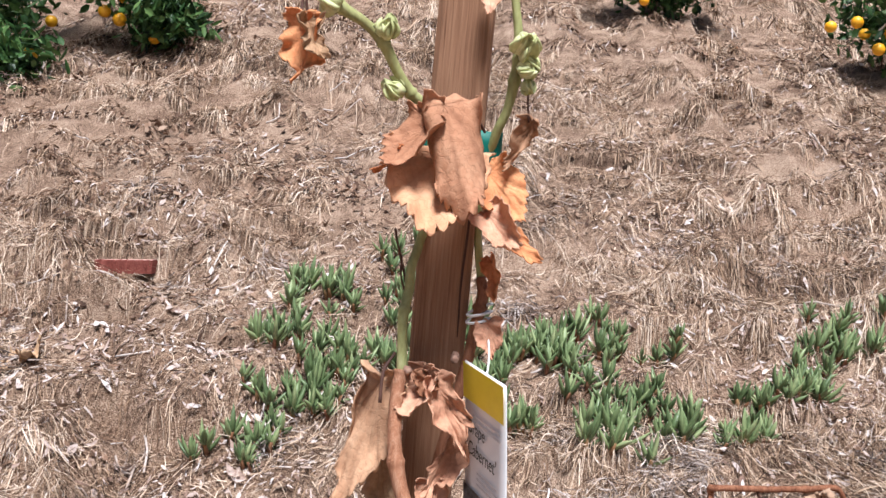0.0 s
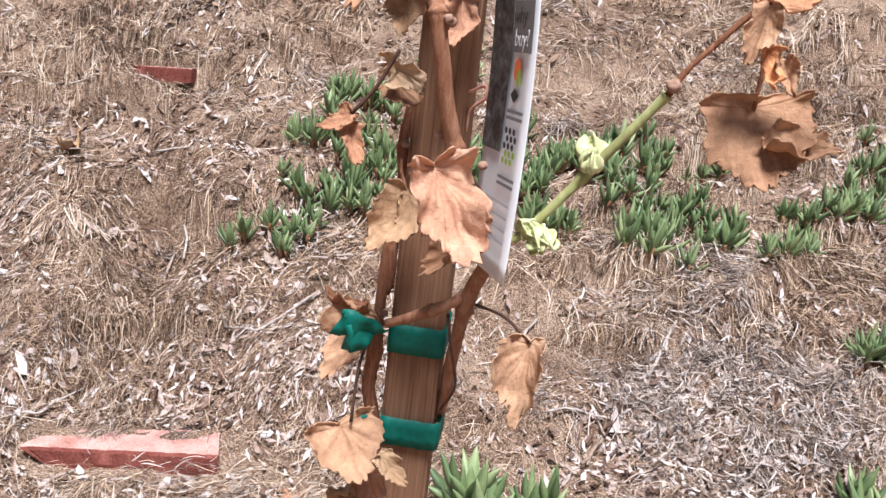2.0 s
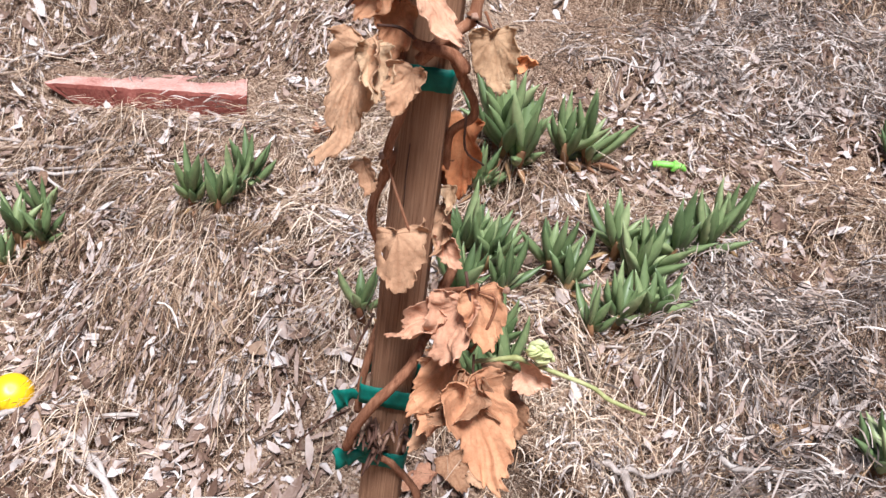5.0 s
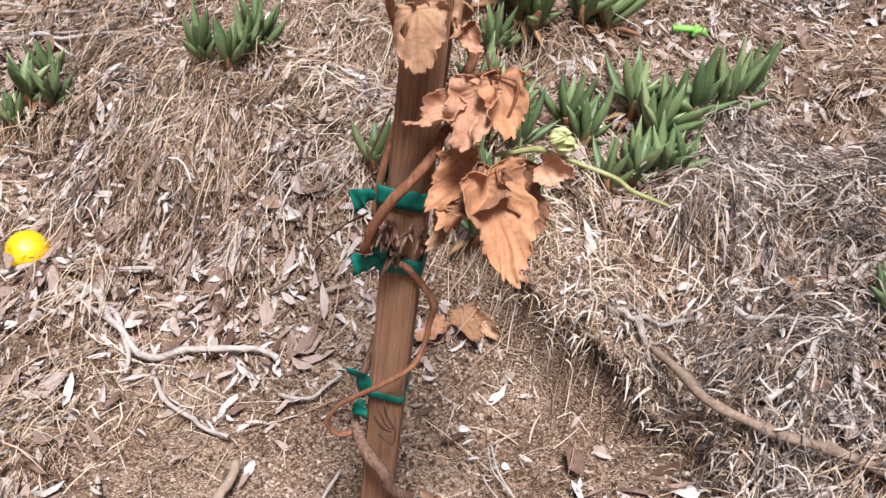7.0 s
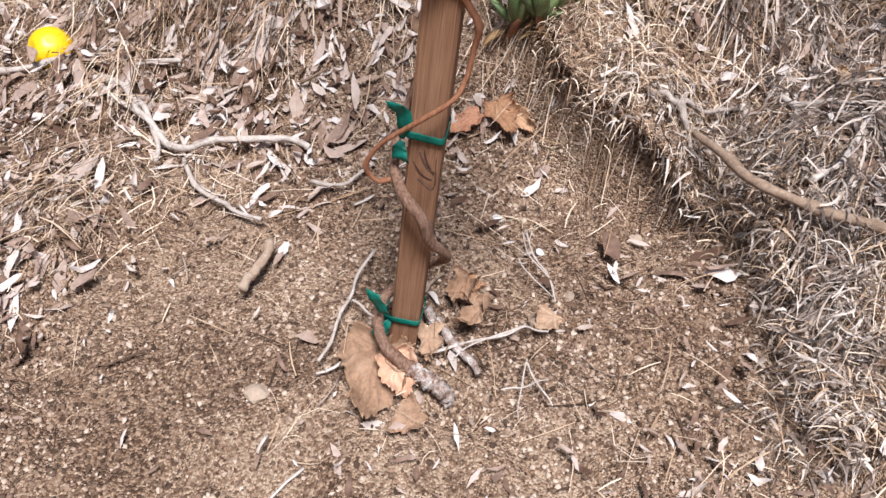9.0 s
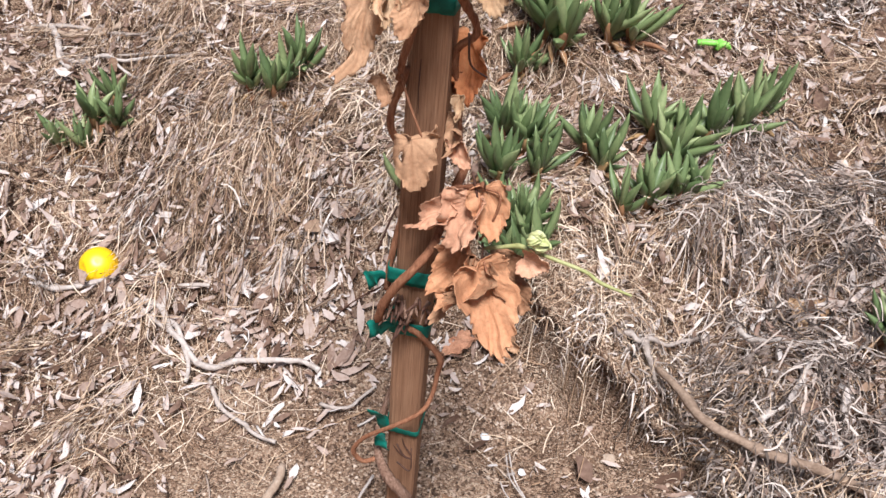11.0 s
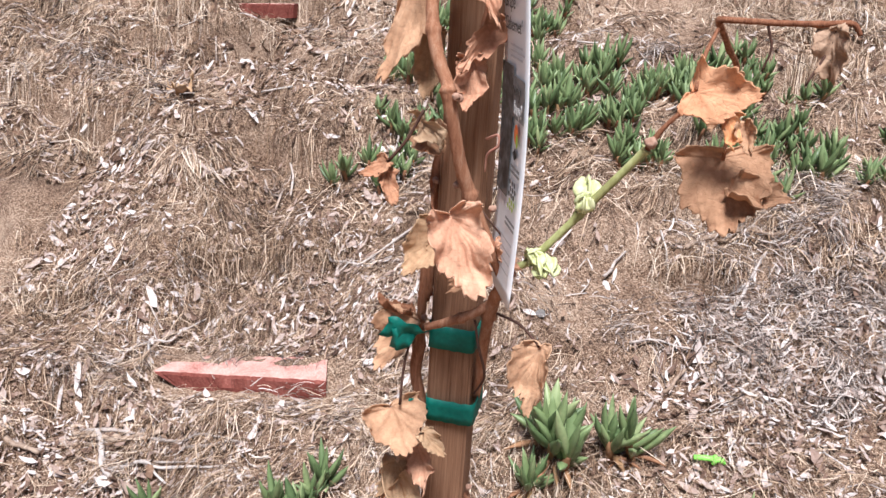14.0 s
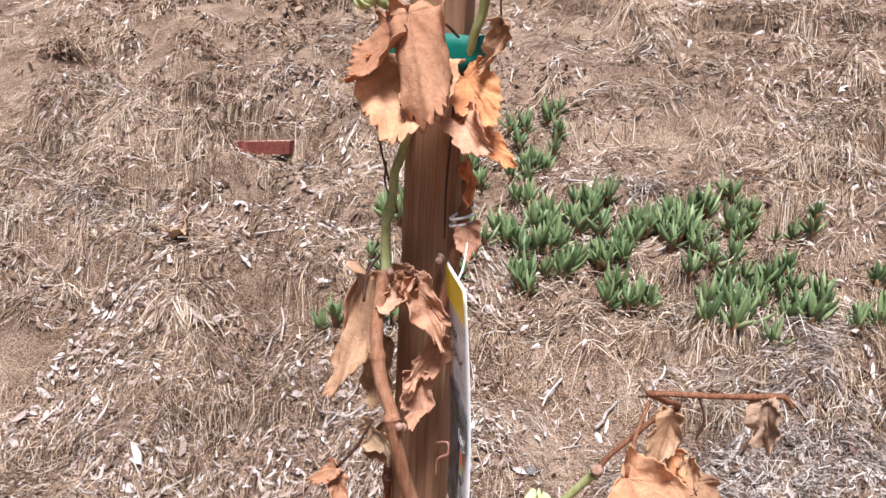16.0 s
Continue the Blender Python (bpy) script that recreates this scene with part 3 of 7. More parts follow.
edges = [fringe(LIP[1:7], 3300, .8, .01, .036, .0006, .0022, .03), fringe(LIP[1:7], 420, .7, .012, .042, .0006, .0019, .004, .9, .016), fringe(LIP[6:], 700, .8, .012, .05, .0006, .0022, .02)]
for ax, ay, bx, by, d in LEDGES:
    k = max(1.0, ay * .8)
    far = ay > 1.35
    cut = .55 if far else 1.0
    edges.append(fringe([(ax, ay), ((ax + bx) / 2, (ay + by) / 2), (bx, by)], int(1900 * cut * math.hypot(bx - ax, by - ay) / k), .8, (.015 if far else .03) * k, (.075 if far else .105) * k, .0007 * k, (.0020 if far else .0026) * k, .09 if far else .035, 1.0 if far else .6))
lip_straw = stuff("bank_fringe", edges, STRAW, "dry straw fringe drooping over the bank edge", "straw")
lip_thatch = stuff("bank_thatch", [fringe(LIP[2:7], 900, .8, .01, .032, .001, .004, .03), fringe(LIP[2:7], 420, .7, .012, .038, .0009, .0036, .004, .9, .018), fringe(LIP[6:], 700, .8, .012, .04, .001, .0042, .03)], THATCH, "grey dead leaves hanging from the bank edge", "dead leaves")


def lenses(x, y, heading, length, width, lift, fold):
    """Small folded pointed leaves lying on the ground."""
    n = len(x)
    c, s = np.cos(heading), np.sin(heading)
    pitch, roll, cup = rng.normal(0, .3, n), rng.normal(0, .45, n), rng.normal(0, fold, n)
    z0 = ground(x, y, False) + rng.uniform(0, 1, n) ** 2 * lift + .003
    gxs = (ground(x + .01, y, False) - ground(x - .01, y, False)) / .02
    gys = (ground(x, y + .01, False) - ground(x, y - .01, False)) / .02
    gxs, gys = np.clip(gxs, -.8, .8), np.clip(gys, -.8, .8)
    rows = []
    skew, bow = rng.normal(0, .10, n), rng.normal(0, .5, n)
    for f, w in ((-.5, .10), (-.3, .72), (-.05, 1), (.22, .82), (.5, .06)):
        mid = (skew * (f * 2) + bow * (f * f - .1)) * width
        for side in (-1, 0, 1):
            u, v = (f + rng.normal(0, .045, n)) * length, mid + side * w * width / 2 * rng.uniform(.55, 1.3, n)
            xx, yy = u * c - v * s, u * s + v * c
            rows.append(np.stack([x + xx, y + yy, z0 + xx * gxs + yy * gys + u * np.sin(pitch) + v * np.sin(roll) + abs(side) * w * cup * width * .5 + .35 * cup * length * (f * f) * 4], -1))
    co = np.stack(rows, 1)
    q = np.array([[3 * r + k, 3 * r + k + 1, 3 * r + k + 4, 3 * r + k + 3] for r in range(4) for k in range(2)]).ravel()
    return co.reshape(-1, 3), (np.arange(n)[:, None] * 15 + q[None]).ravel()


def littered(a, b):
    """How thickly fallen leaves lie: thick in drifts left of the stake, thin on the bare soil."""
    drift = lambda cx, cy, rx, ry: np.exp(-((a - cx) / rx) ** 2 - ((b - cy) / ry) ** 2)
    base = .42 + .75 * vnoise(a, b, 3.5, 51) + .35 * vnoise(a, b, 9, 52) - .25 * bare(a, b)
    base = np.clip(base, .03 + .10 * (1 - bare(a, b)), 1) + .75 * drift(-.28, .30, .22, .12) + .7 * drift(-.43, .04, .09, .16) + .6 * drift(-.62, .70, .35, .2) + .5 * drift(-.6, 1.05, .35, .1) + .4 * drift(.3, .8, .3, .2)
    return np.clip(base, .0, 1) * np.clip(1 - .96 * drift(.10, .0, .27, .22), 0, 1)


chunks = []
for n, x0, x1, y0, y1, l0, l1, k in ((40000, -1.15, 1.0, -.15, 1.3, .005, .024, 1.0), (9000, -1.15, 1.0, .12, 1.4, .014, .040, .9), (34000, -2.2, 1.8, 1.3, 3.0, .008, .034, .95), (24000, -3.0, 3.0, 3.0, 6.0, .014, .045, .9)):
    x, y = scatter(n, x0, x1, y0, y1, lambda a, b: k * littered(a, b) * clear(a, b))
    m = len(x)
    le = l0 + (l1 - l0) * rng.uniform(0, 1, m) ** 1.6
    chunks.append(lenses(x, y, rng.uniform(0, 6.28, m), le, le * rng.uniform(.16, .42, m), .016, .55))
x, y = scatter(4600, -.56, -.02, -.15, .44, lambda a, b: drifted(a, b) * np.clip(.55 + .8 * vnoise(a, b, 11, 57), .05, 1))
m = len(x)
le = .008 + .030 * rng.uniform(0, 1, m) ** 1.6
chunks.append(lenses(x, y, rng.uniform(0, 6.28, m), le, le * rng.uniform(.22, .40, m), .018, .6))
litter = stuff("leaf_litter", chunks, LITTER, "pale dry fallen leaves and bark chips", "leaf litter")

# darker, fresher fallen leaves, thick below the citrus trees and on the upper left of the slope
chunks = []
for n, x0, x1, y0, y1, l0, l1 in ((9000, -1.15, 1.0, .1, 1.4, .008, .030), (34000, -2.5, 1.9, 1.4, 3.4, .012, .042), (30000, -3.2, 3.2, 3.4, 6.2, .02, .06)):
    x, y = scatter(n, x0, x1, y0, y1, lambda a, b: clear(a, b) * np.where(b < .5, 1 - .97 * bare(a, b), 1) * np.clip(-.02 + .4 * vnoise(a, b, 2.2, 55) + .3 * vnoise(a, b, 8, 56) + .75 * np.exp(-((a + 1.5) / .8) ** 2 - ((b - 2.9) / 1.0) ** 2) + .5 * np.exp(-((a - 1.9) / .8) ** 2 - ((b - 3.8) / .8) ** 2) + .75 * np.exp(-((a + 2.3) / .9) ** 2 - ((b - 4.2) / .8) ** 2) + .4 * np.clip((b - 4.2) / 1.5, 0, 1), .02, 1))
    m = len(x)
    le = l0 + (l1 - l0) * rng.uniform(0, 1, m) ** 1.5
    chunks.append(lenses(x, y, rng.uniform(0, 6.28, m), le, le * rng.uniform(.2, .5, m), .022, .7))
brown_litter = stuff("brown_leaf_litter", chunks, BROWNLEAF, "brown curled fallen leaves over the slope", "leaf litter")


def crumbs(x, y, size):
    n = len(x)
    z = ground(x, y) + size * .15
    base = np.array([[1, 0, 0], [0, 1, 0], [-1, 0, 0], [0, -1, 0], [.6, .6, .8], [-.6, .6, .8], [-.6, -.6, .8], [.6, -.6, .8]])
    jit = rng.normal(0, .22, (n, 8, 3))
    a = rng.uniform(0, 6.28, n)
    p = (base[None] + jit) * (size[:, None, None] * rng.uniform(.35, .65, (n, 1, 1)))
    xr, yr = p[..., 0] * np.cos(a)[:, None] - p[..., 1] * np.sin(a)[:, None], p[..., 0] * np.sin(a)[:, None] + p[..., 1] * np.cos(a)[:, None]
    co = np.stack([xr + x[:, None], yr + y[:, None], p[..., 2] + z[:, None]], -1).reshape(-1, 3)
    q = np.array([[0, 1, 5, 4], [1, 2, 6, 5], [2, 3, 7, 6], [3, 0, 4, 7], [4, 5, 6, 7]]).ravel()
    return co, (np.arange(n)[:, None] * 8 + q[None]).ravel()


chunks = []
for n, x0, x1, y0, y1, s0, s1 in ((76000, -.5, .5, -.25, .42, .0010, .0055), (12000, -1.2, 1.0, .3, 1.6, .003, .009), (12000, -2.2, 1.8, 1.6, 4.0, .005, .016)):
    x, y = scatter(n, x0, x1, y0, y1, lambda a, b: np.clip(bare(a, b), .05, 1) * np.clip(.6 + .6 * vnoise(a, b, 8, 61), .1, 1))
    chunks.append(crumbs(x, y, s0 + (s1 - s0) * rng.uniform(0, 1, len(x)) ** 2.4))
soil_crumbs = stuff("soil_crumbs", chunks, CRUMB, "loose brown soil crumbs and fine gravel", "gravel")


def twiglets(x, y, length, thick):
    """Short broken twigs and bark pieces: bent four-sided prisms."""
    n = len(x)
    a, bend = rng.uniform(0, 6.28, n), rng.normal(0, .35, n)
    px, py = x - np.cos(a) * length / 2, y - np.sin(a) * length / 2
    lift = rng.uniform(0, 1, n) ** 2 * .02
    rows = []
    for s in range(4):
        pz = ground(px, py, False) + thick * .5 + lift
        r = thick * rng.uniform(.38, .58, n)
        for k in range(4):
            w = 1.571 * k + .6
            rows.append(np.stack([px - np.sin(a) * np.cos(w) * r, py + np.cos(a) * np.cos(w) * r, pz + np.sin(w) * r], -1))
        px, py = px + np.cos(a) * length / 3, py + np.sin(a) * length / 3
        a = a + bend * rng.uniform(.2, 1.2, n)
    co = np.stack(rows, 1)
    q = [[4 * s + k, 4 * s + (k + 1) % 4, 4 * s + 4 + (k + 1) % 4, 4 * s + 4 + k] for s in range(3) for k in range(4)] + [[3, 2, 1, 0], [12, 13, 14, 15]]
    return co.reshape(-1, 3), (np.arange(n)[:, None] * 16 + np.array(q).ravel()[None]).ravel()


chunks = []
for n, x0, x1, y0, y1, l0, l1, w0, w1 in ((3600, -1.1, 1.0, -.15, 1.3, .008, .05, .0014, .0048), (2600, -2.0, 1.7, 1.3, 3.2, .02, .10, .002, .007), (1500, -3.4, 3.2, 3.2, 7.0, .05, .2, .004, .012)):
    x, y = scatter(n, x0, x1, y0, y1, lambda a, b: clear(a, b) * np.clip(.45 + .6 * vnoise(a, b, 3, 71) - .25 * bare(a, b), .1, 1))
    m = len(x)
    chunks.append(twiglets(x, y, l0 + (l1 - l0) * rng.uniform(0, 1, m) ** 1.6, w0 + (w1 - w0) * rng.uniform(0, 1, m) ** 1.6))
twigs = stuff("broken_twigs", chunks, CHIPS, "broken bleached twigs and bark pieces on the slope", "twigs")


# ---- loose things on the ground ----
def loose_stick(points, r0, r1, material, label, lift=.002, forks=(), name="stick"):
    """A stick lying on the slope; points are (x, y) along it."""
    kink = random.Random(int(abs(points[0][0]) * 7919 + abs(points[0][1]) * 104729))

    def along(pts, a, b, h):
        bent = [pts[0]]
        for p, q in zip(pts, pts[1:]):
            d = math.hypot(q[0] - p[0], q[1] - p[1])
            e = kink.uniform(-.10, .10) * d
            f = kink.uniform(.35, .65)
            bent += [(p[0] + (q[0] - p[0]) * f - (q[1] - p[1]) / d * e, p[1] + (q[1] - p[1]) * f + (q[0] - p[0]) / d * e), q]
        pts = bent
        n = len(pts)
        return [(x, y, gz(x, y) + h + (b if i else a), a + (b - a) * i / (n - 1)) for i, (x, y) in enumerate(pts)]
    v, f = sweep(along(points, r0 * .88, r1 * .80, lift + .012), 8, 4, .55, len(points), nodes=(1, 3.4, 6))
    for pts in forks:
        v2, f2 = sweep(along(pts, r0 * .8, r1 * .6, lift + .012), 7, 5, .25, 9)
        f += [tuple(i + len(v) for i in q) for q in f2]
        v += v2
    ob = mesh_object(name, v, f, material)
    return tagged(ob, label, "stick", "fallen sticks")


def pebble(x, y, size, material, label, seed, flat=.6):
    bm = bmesh.new()
    bmesh.ops.create_icosphere(bm, subdivisions=2, radius=size / 2)
    for v in bm.verts:
        n = noise.noise(v.co * (2.2 / size) + Vector((seed * 5.1, 0, 0)))
        v.co *= 1 + .35 * n
        v.co.z *= flat
    ob = part("pebble", bm, material, smooth=False)
    ob.location = (x, y, gz(x, y) + size * .16)
    ob.rotation_euler = (0.2, 0.1, seed)
    return tagged(ob, label, "pebble", "pebbles")


def fruit_mesh(name, r, material, seed, squash=.94, dent=0.0):
    bm = bmesh.new()
    bmesh.ops.create_uvsphere(bm, u_segments=28, v_segments=20, radius=r)
    for v in bm.verts:
        d = v.co.normalized()
        k = 1 + .025 * noise.noise(d * 1.6 + Vector((seed, 0, 0))) - .05 * math.exp(-((1 - d.z) / .02)) - .03 * math.exp(-((1 + d.z) / .015))
        if dent:
            k -= dent * math.exp(-((d - Vector((-.72, -.55, .3)).normalized()).length / .35) ** 2)
        v.co = d * r * k
        v.co.z *= squash
    me = bpy.data.meshes.new(name)
    bm.to_mesh(me)
    bm.free()
    me.materials.append(material)
    me.shade_smooth()
    return me


def edger(name, front, back, height, label, seed, broken=.08):
    """A long red concrete edging stone: front and back top edges, each (left, right); its left end is broken to a slant."""
    bm = bmesh.new()
    fl, fr, bl, br = Vector(front[0]), Vector(front[1]), Vector(back[0]), Vector(back[1])
    nx = 56
    # (share of the way back, share of the height down, rounding)
    prof = [(-.015, 1.0), (-.02, .55), (-.01, .12), (.03, .0), (.35, -.04), (.7, -.03), (.97, .0), (1.0, .15), (1.0, 1.0)]
    rows = []
    for i in range(nx + 1):
        u = i / nx
        row = []
        for k, (w, h) in enumerate(prof):
            uu = u + (1 - u) ** 3 * broken * 2.6 * max(h, 0) * (1 - w)
            p = (fl.lerp(fr, uu)).lerp(bl.lerp(br, uu), w)
            j1 = noise.noise(Vector((u * 9, k * 1.3, seed)))
            j2 = noise.noise(Vector((u * 34, k * 2.1, seed + 4)))
            j3 = noise.noise(Vector((u * 90, k * 2.7, seed + 9)))
            chip = max(0, noise.noise(Vector((u * 13, 3.3, seed + 2))) - .15) * (.012 if k in (2, 3) else 0)
            p = p + Vector((.0010 * j2, (.0018 * j1 + .0016 * j2 + .0010 * j3) * (1 if h > .05 else .5) + chip, -h * height + .0012 * j2 + .0007 * j3 - chip * .7))
            row.append(bm.verts.new(p))
        rows.append(row)
    for a, b in zip(rows, rows[1:]):
        for k in range(len(prof) - 1):
            bm.faces.new((a[k], a[k + 1], b[k + 1], b[k]))
    bm.faces.new(rows[0])
    bm.faces.new(rows[-1][::-1])
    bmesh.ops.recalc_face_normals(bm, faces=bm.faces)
    # faces that point up take the paler red, the others the dark red
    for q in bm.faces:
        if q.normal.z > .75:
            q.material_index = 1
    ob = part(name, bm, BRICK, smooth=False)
    ob.data.materials.append(PALEBRICK)
    return tagged(ob, label, "edging stone")


# ---- ice plants ----
def finger(length, width, bend, seed, material=None):
    """A fleshy three-sided pointed leaf that rises and curves."""
    n, verts, faces = 7, [], []
    for i in range(n + 1):
        f = i / n
        a = .25 + bend * f
        w = width * (0.66 + 1.0 * f - 1.0 * f * f) * (1 - .96 * (max(0, f - .5) / .5) ** 1.6) * .62
        c = Vector((length * (f * math.sin(.25) + .5 * f * f * bend * .8), 0, length * f * math.cos(a * .55)))
        d = Vector((math.sin(a), 0, math.cos(a)))
        side, back = Vector((0, 1, 0)), Vector((math.cos(a), 0, -math.sin(a)))
        for k in range(6):
            ang = 2 * math.pi * k / 6
            r = w * (1.0 if k % 2 == 0 else .74)
            verts.append(c + back * math.cos(ang) * r * .95 + side * math.sin(ang) * r)
    for i in range(n):
        for k in range(6):
            faces.append((i * 6 + k, i * 6 + (k + 1) % 6, (i + 1) * 6 + (k + 1) % 6, (i + 1) * 6 + k))
    faces.append(tuple(range(6))[::-1])
    faces.append(tuple(n * 6 + k for k in range(6)))
    me = bpy.data.meshes.new("leaf")
    me.from_pydata([tuple(v) for v in verts], [], faces)
    me.materials.append(material or ICE)
    me.shade_smooth()
    return me


FINGERS = [finger(.060, .0134, -.40, 1), finger(.070, .0130, -.2, 2), finger(.055, .0138, .25, 3), finger(.078, .0124, -.6, 4)]
DRYFINGERS = [finger(.050, .0085, .7, 5, ICEDRY), finger(.042, .0100, 1.0, 6, ICEDRY)]
prng = random.Random(11)


def ice_plant(sprigs, label, group="ice plants"):
    """Sprigs are (x, y, spread, leaves): a short stem with a fan of fleshy leaves each."""
    x0, y0 = sprigs[0][0], sprigs[0][1]
    z0 = gz(x0, y0)
    if y0 > 1.3:
        sprigs = sprigs + [(x + prng.uniform(-.055, .055), y + prng.uniform(-.05, .06), size * prng.uniform(.8, 1.05), max(4, count - 3)) for x, y, size, count in sprigs]
    ob = thing("ice_plant", label, "ice plant", group, at=(x0, y0, z0))
    for x, y, size, count in sprigs:
        z = gz(x, y) - z0 + .004
        h = .034 * size
        ax, ay = prng.uniform(-.35, .35), prng.uniform(-.6, -.1)
        p = [(x - x0, y - y0 + .012, z - .012, .005 * size), (x - x0 + ax * h * .5, y - y0 + ay * h * .5, z + h * .5, .0055 * size), (x - x0 + ax * h, y - y0 + ay * h, z + h, .004 * size)]
        stem("stem", p, ICEDRY, ob, seed=count)
        count += 3
        for i in range(count):
            f = (i + .5) / count
            me = FINGERS[prng.randrange(4)]
            leaf_ob = new("leaf", me)
            leaf_ob.parent = ob
            turn = i * 2.4 + prng.uniform(-.4, .4)
            lean = (1.15 - .95 * f) * prng.uniform(.4, 1.15)
            s = size * .98 * prng.uniform(.72, 1.12)
            m = Matrix.Translation((p[0][0] + (p[2][0] - p[0][0]) * f, p[0][1] + (p[2][1] - p[0][1]) * f, z + h * (.1 + .9 * f)))
            m = m @ Matrix.Rotation(prng.uniform(-.15, .25), 4, "X") @ Matrix.Rotation(turn, 4, "Z") @ Matrix.Rotation(lean * .75, 4, "Y") @ Matrix.Diagonal((s, s * prng.uniform(.85, 1.15), s, 1))
            leaf_ob.matrix_local = m
        if y0 < 1.3:
            for i in range(3):
                old = new("dry_leaf", DRYFINGERS[i % 2])
                old.parent = ob
                s = size * prng.uniform(.7, 1.05)
                old.matrix_local = Matrix.Translation((p[0][0], p[0][1], z + .002)) @ Matrix.Rotation(-1.57 + prng.uniform(-1.4, 1.4), 4, "Z") @ Matrix.Rotation(prng.uniform(.95, 1.35), 4, "Y") @ Matrix.Diagonal((s, s, s, 1))
    return ob


# ---- grapevine leaves ----
def leaf_outline(t):
    a = abs(t)
    r = .82 + .18 * math.exp(-(t / .45) ** 2) + .10 * math.exp(-((a - .98) / .28) ** 2) + .06 * math.exp(-((a - 1.85) / .36) ** 2)
    if a > 2.55:
        r *= 1 - .75 * (a - 2.55) / .59
    return r


def dry_leaf(base, tip, width, colour, turn=0.0, fold=.3, curl=.6, cup=.3, crumple=.12, seed=1, hole=0.0, parent=None, name="leaf", label="", face=(0, -1, .45)):
    """A withered grape leaf: petiole end, tip, width, and how it folds, curls, cups and crumples; turn spins it about its length."""
    cup = cup * 1.2
    b, e = Vector(base), Vector(tip)
    length = max((e - b).length, .012) * 1.05
    ay = (e - b).normalized()
    az = Vector(face)
    az = (az - ay * az.dot(ay)).normalized()
    az = Matrix.Rotation(radians(turn), 3, ay) @ az
    ax = ay.cross(az)
    rings, spokes = (.0, .12, .25, .38, .5, .62, .73, .83, .93, 1.0), 120
    sx = width / 1.8
    # one half rolls in more than the other
    odd = .75 * math.sin(seed * 2.39)
    lean_l, lean_r = 1 + odd, 1 - odd
    verts, vein = [], []
    for j, f in enumerate(rings):
        for k in range(spokes):
            t = -math.pi + 2 * math.pi * k / spokes
            r = leaf_outline(t)
            if f > .85:
                tooth = abs(((k + 2 * noise.noise(Vector((k * .13, seed, 5)))) / 4.0) % 1 - .35) * 1.7
                r *= 1 - (.12 + .08 * noise.noise(Vector((k * .5, seed, 0)))) * (tooth if f == 1.0 else tooth * .15)
                r *= 1 + .16 * noise.noise(Vector((math.cos(t) * 2.2, math.sin(t) * 2.2, seed * 1.3)))
            x, y = r * f * math.sin(t), r * f * math.cos(t) * (1 if abs(t) < 1.57 else .2)
            near = min(abs(t), abs(abs(t) - .98), abs(abs(t) - 1.85))
            ridge = math.exp(-(near * f / .05) ** 2) * (f < .97)
            px, py = x * sx, y * length
            z = fold * .8 * math.sqrt(px * px + (.06 * width) ** 2) - .006 * width * ridge
            # roll the blade across its width and along its length
            if abs(cup) > 1e-3:
                kx = cup * (lean_r if px > 0 else lean_l) * 2.2 / width
                z += (1 - math.cos(kx * px)) / kx
                px = math.sin(kx * px) / kx
            if abs(curl) > 1e-3:
                ky = curl * (.6 + .7 * max(0, y)) / length
                ny, nz = math.sin(ky * py) / ky - z * math.sin(ky * py), (1 - math.cos(ky * py)) / ky + z * math.cos(ky * py)
                py, z = ny, nz
            q = Vector((px, py, 0)) * (2.6 / length)
            z += crumple * length * (1.3 * noise.noise(q + Vector((seed * 7.7, 0, seed))) + .8 * noise.noise(q * 2.4 + Vector((seed, seed * 3, 0))) + (.6 * abs(noise.noise(q * 4.5 + Vector((seed, 0, 9)))) - .15) + .16 * noise.noise(q * 11 + Vector((seed, 0, 2)))) * (.25 + .75 * f)
            z += length * (.30 * noise.noise(Vector((math.cos(t) * 1.9, math.sin(t) * 1.9, seed * 2.7))) + .07 * noise.noise(Vector((math.cos(t) * 5, math.sin(t) * 5, seed * 1.7)))) * max(0, f - .45) ** 2 * 3.0
            z += length * .55 * (.35 + noise.noise(Vector((math.cos(t) * 1.3, math.sin(t) * 1.3, seed * 4.1 + 2)))) * max(0, f - .7) ** 1.6
            px += crumple * .8 * length * noise.noise(q * 1.7 + Vector((0, seed * 2.1, 4))) * f
            verts.append(b + ax * px + ay * py + az * z)
            vein.append(ridge * .35)
    faces = []
    for j in range(len(rings) - 1):
        for k in range(spokes):
            if hole and j in (3, 4) and abs(k - spokes * hole) < 4:
                continue
            if k == 0 and j > 0:
                continue
            a, c = j * spokes + k, (j + 1) * spokes + k
            a2, c2 = j * spokes + (k + 1) % spokes, (j + 1) * spokes + (k + 1) % spokes
            faces.append((a, a2, c2, c))
    ob = mesh_object(name, verts, faces, DRY[colour], parent, label)
    at = ob.data.attributes.new("vein", "FLOAT", "POINT")
    at.data.foreach_set("value", vein)
    th = ob.modifiers.new("thickness", "SOLIDIFY")
    th.thickness = .0005
    return ob


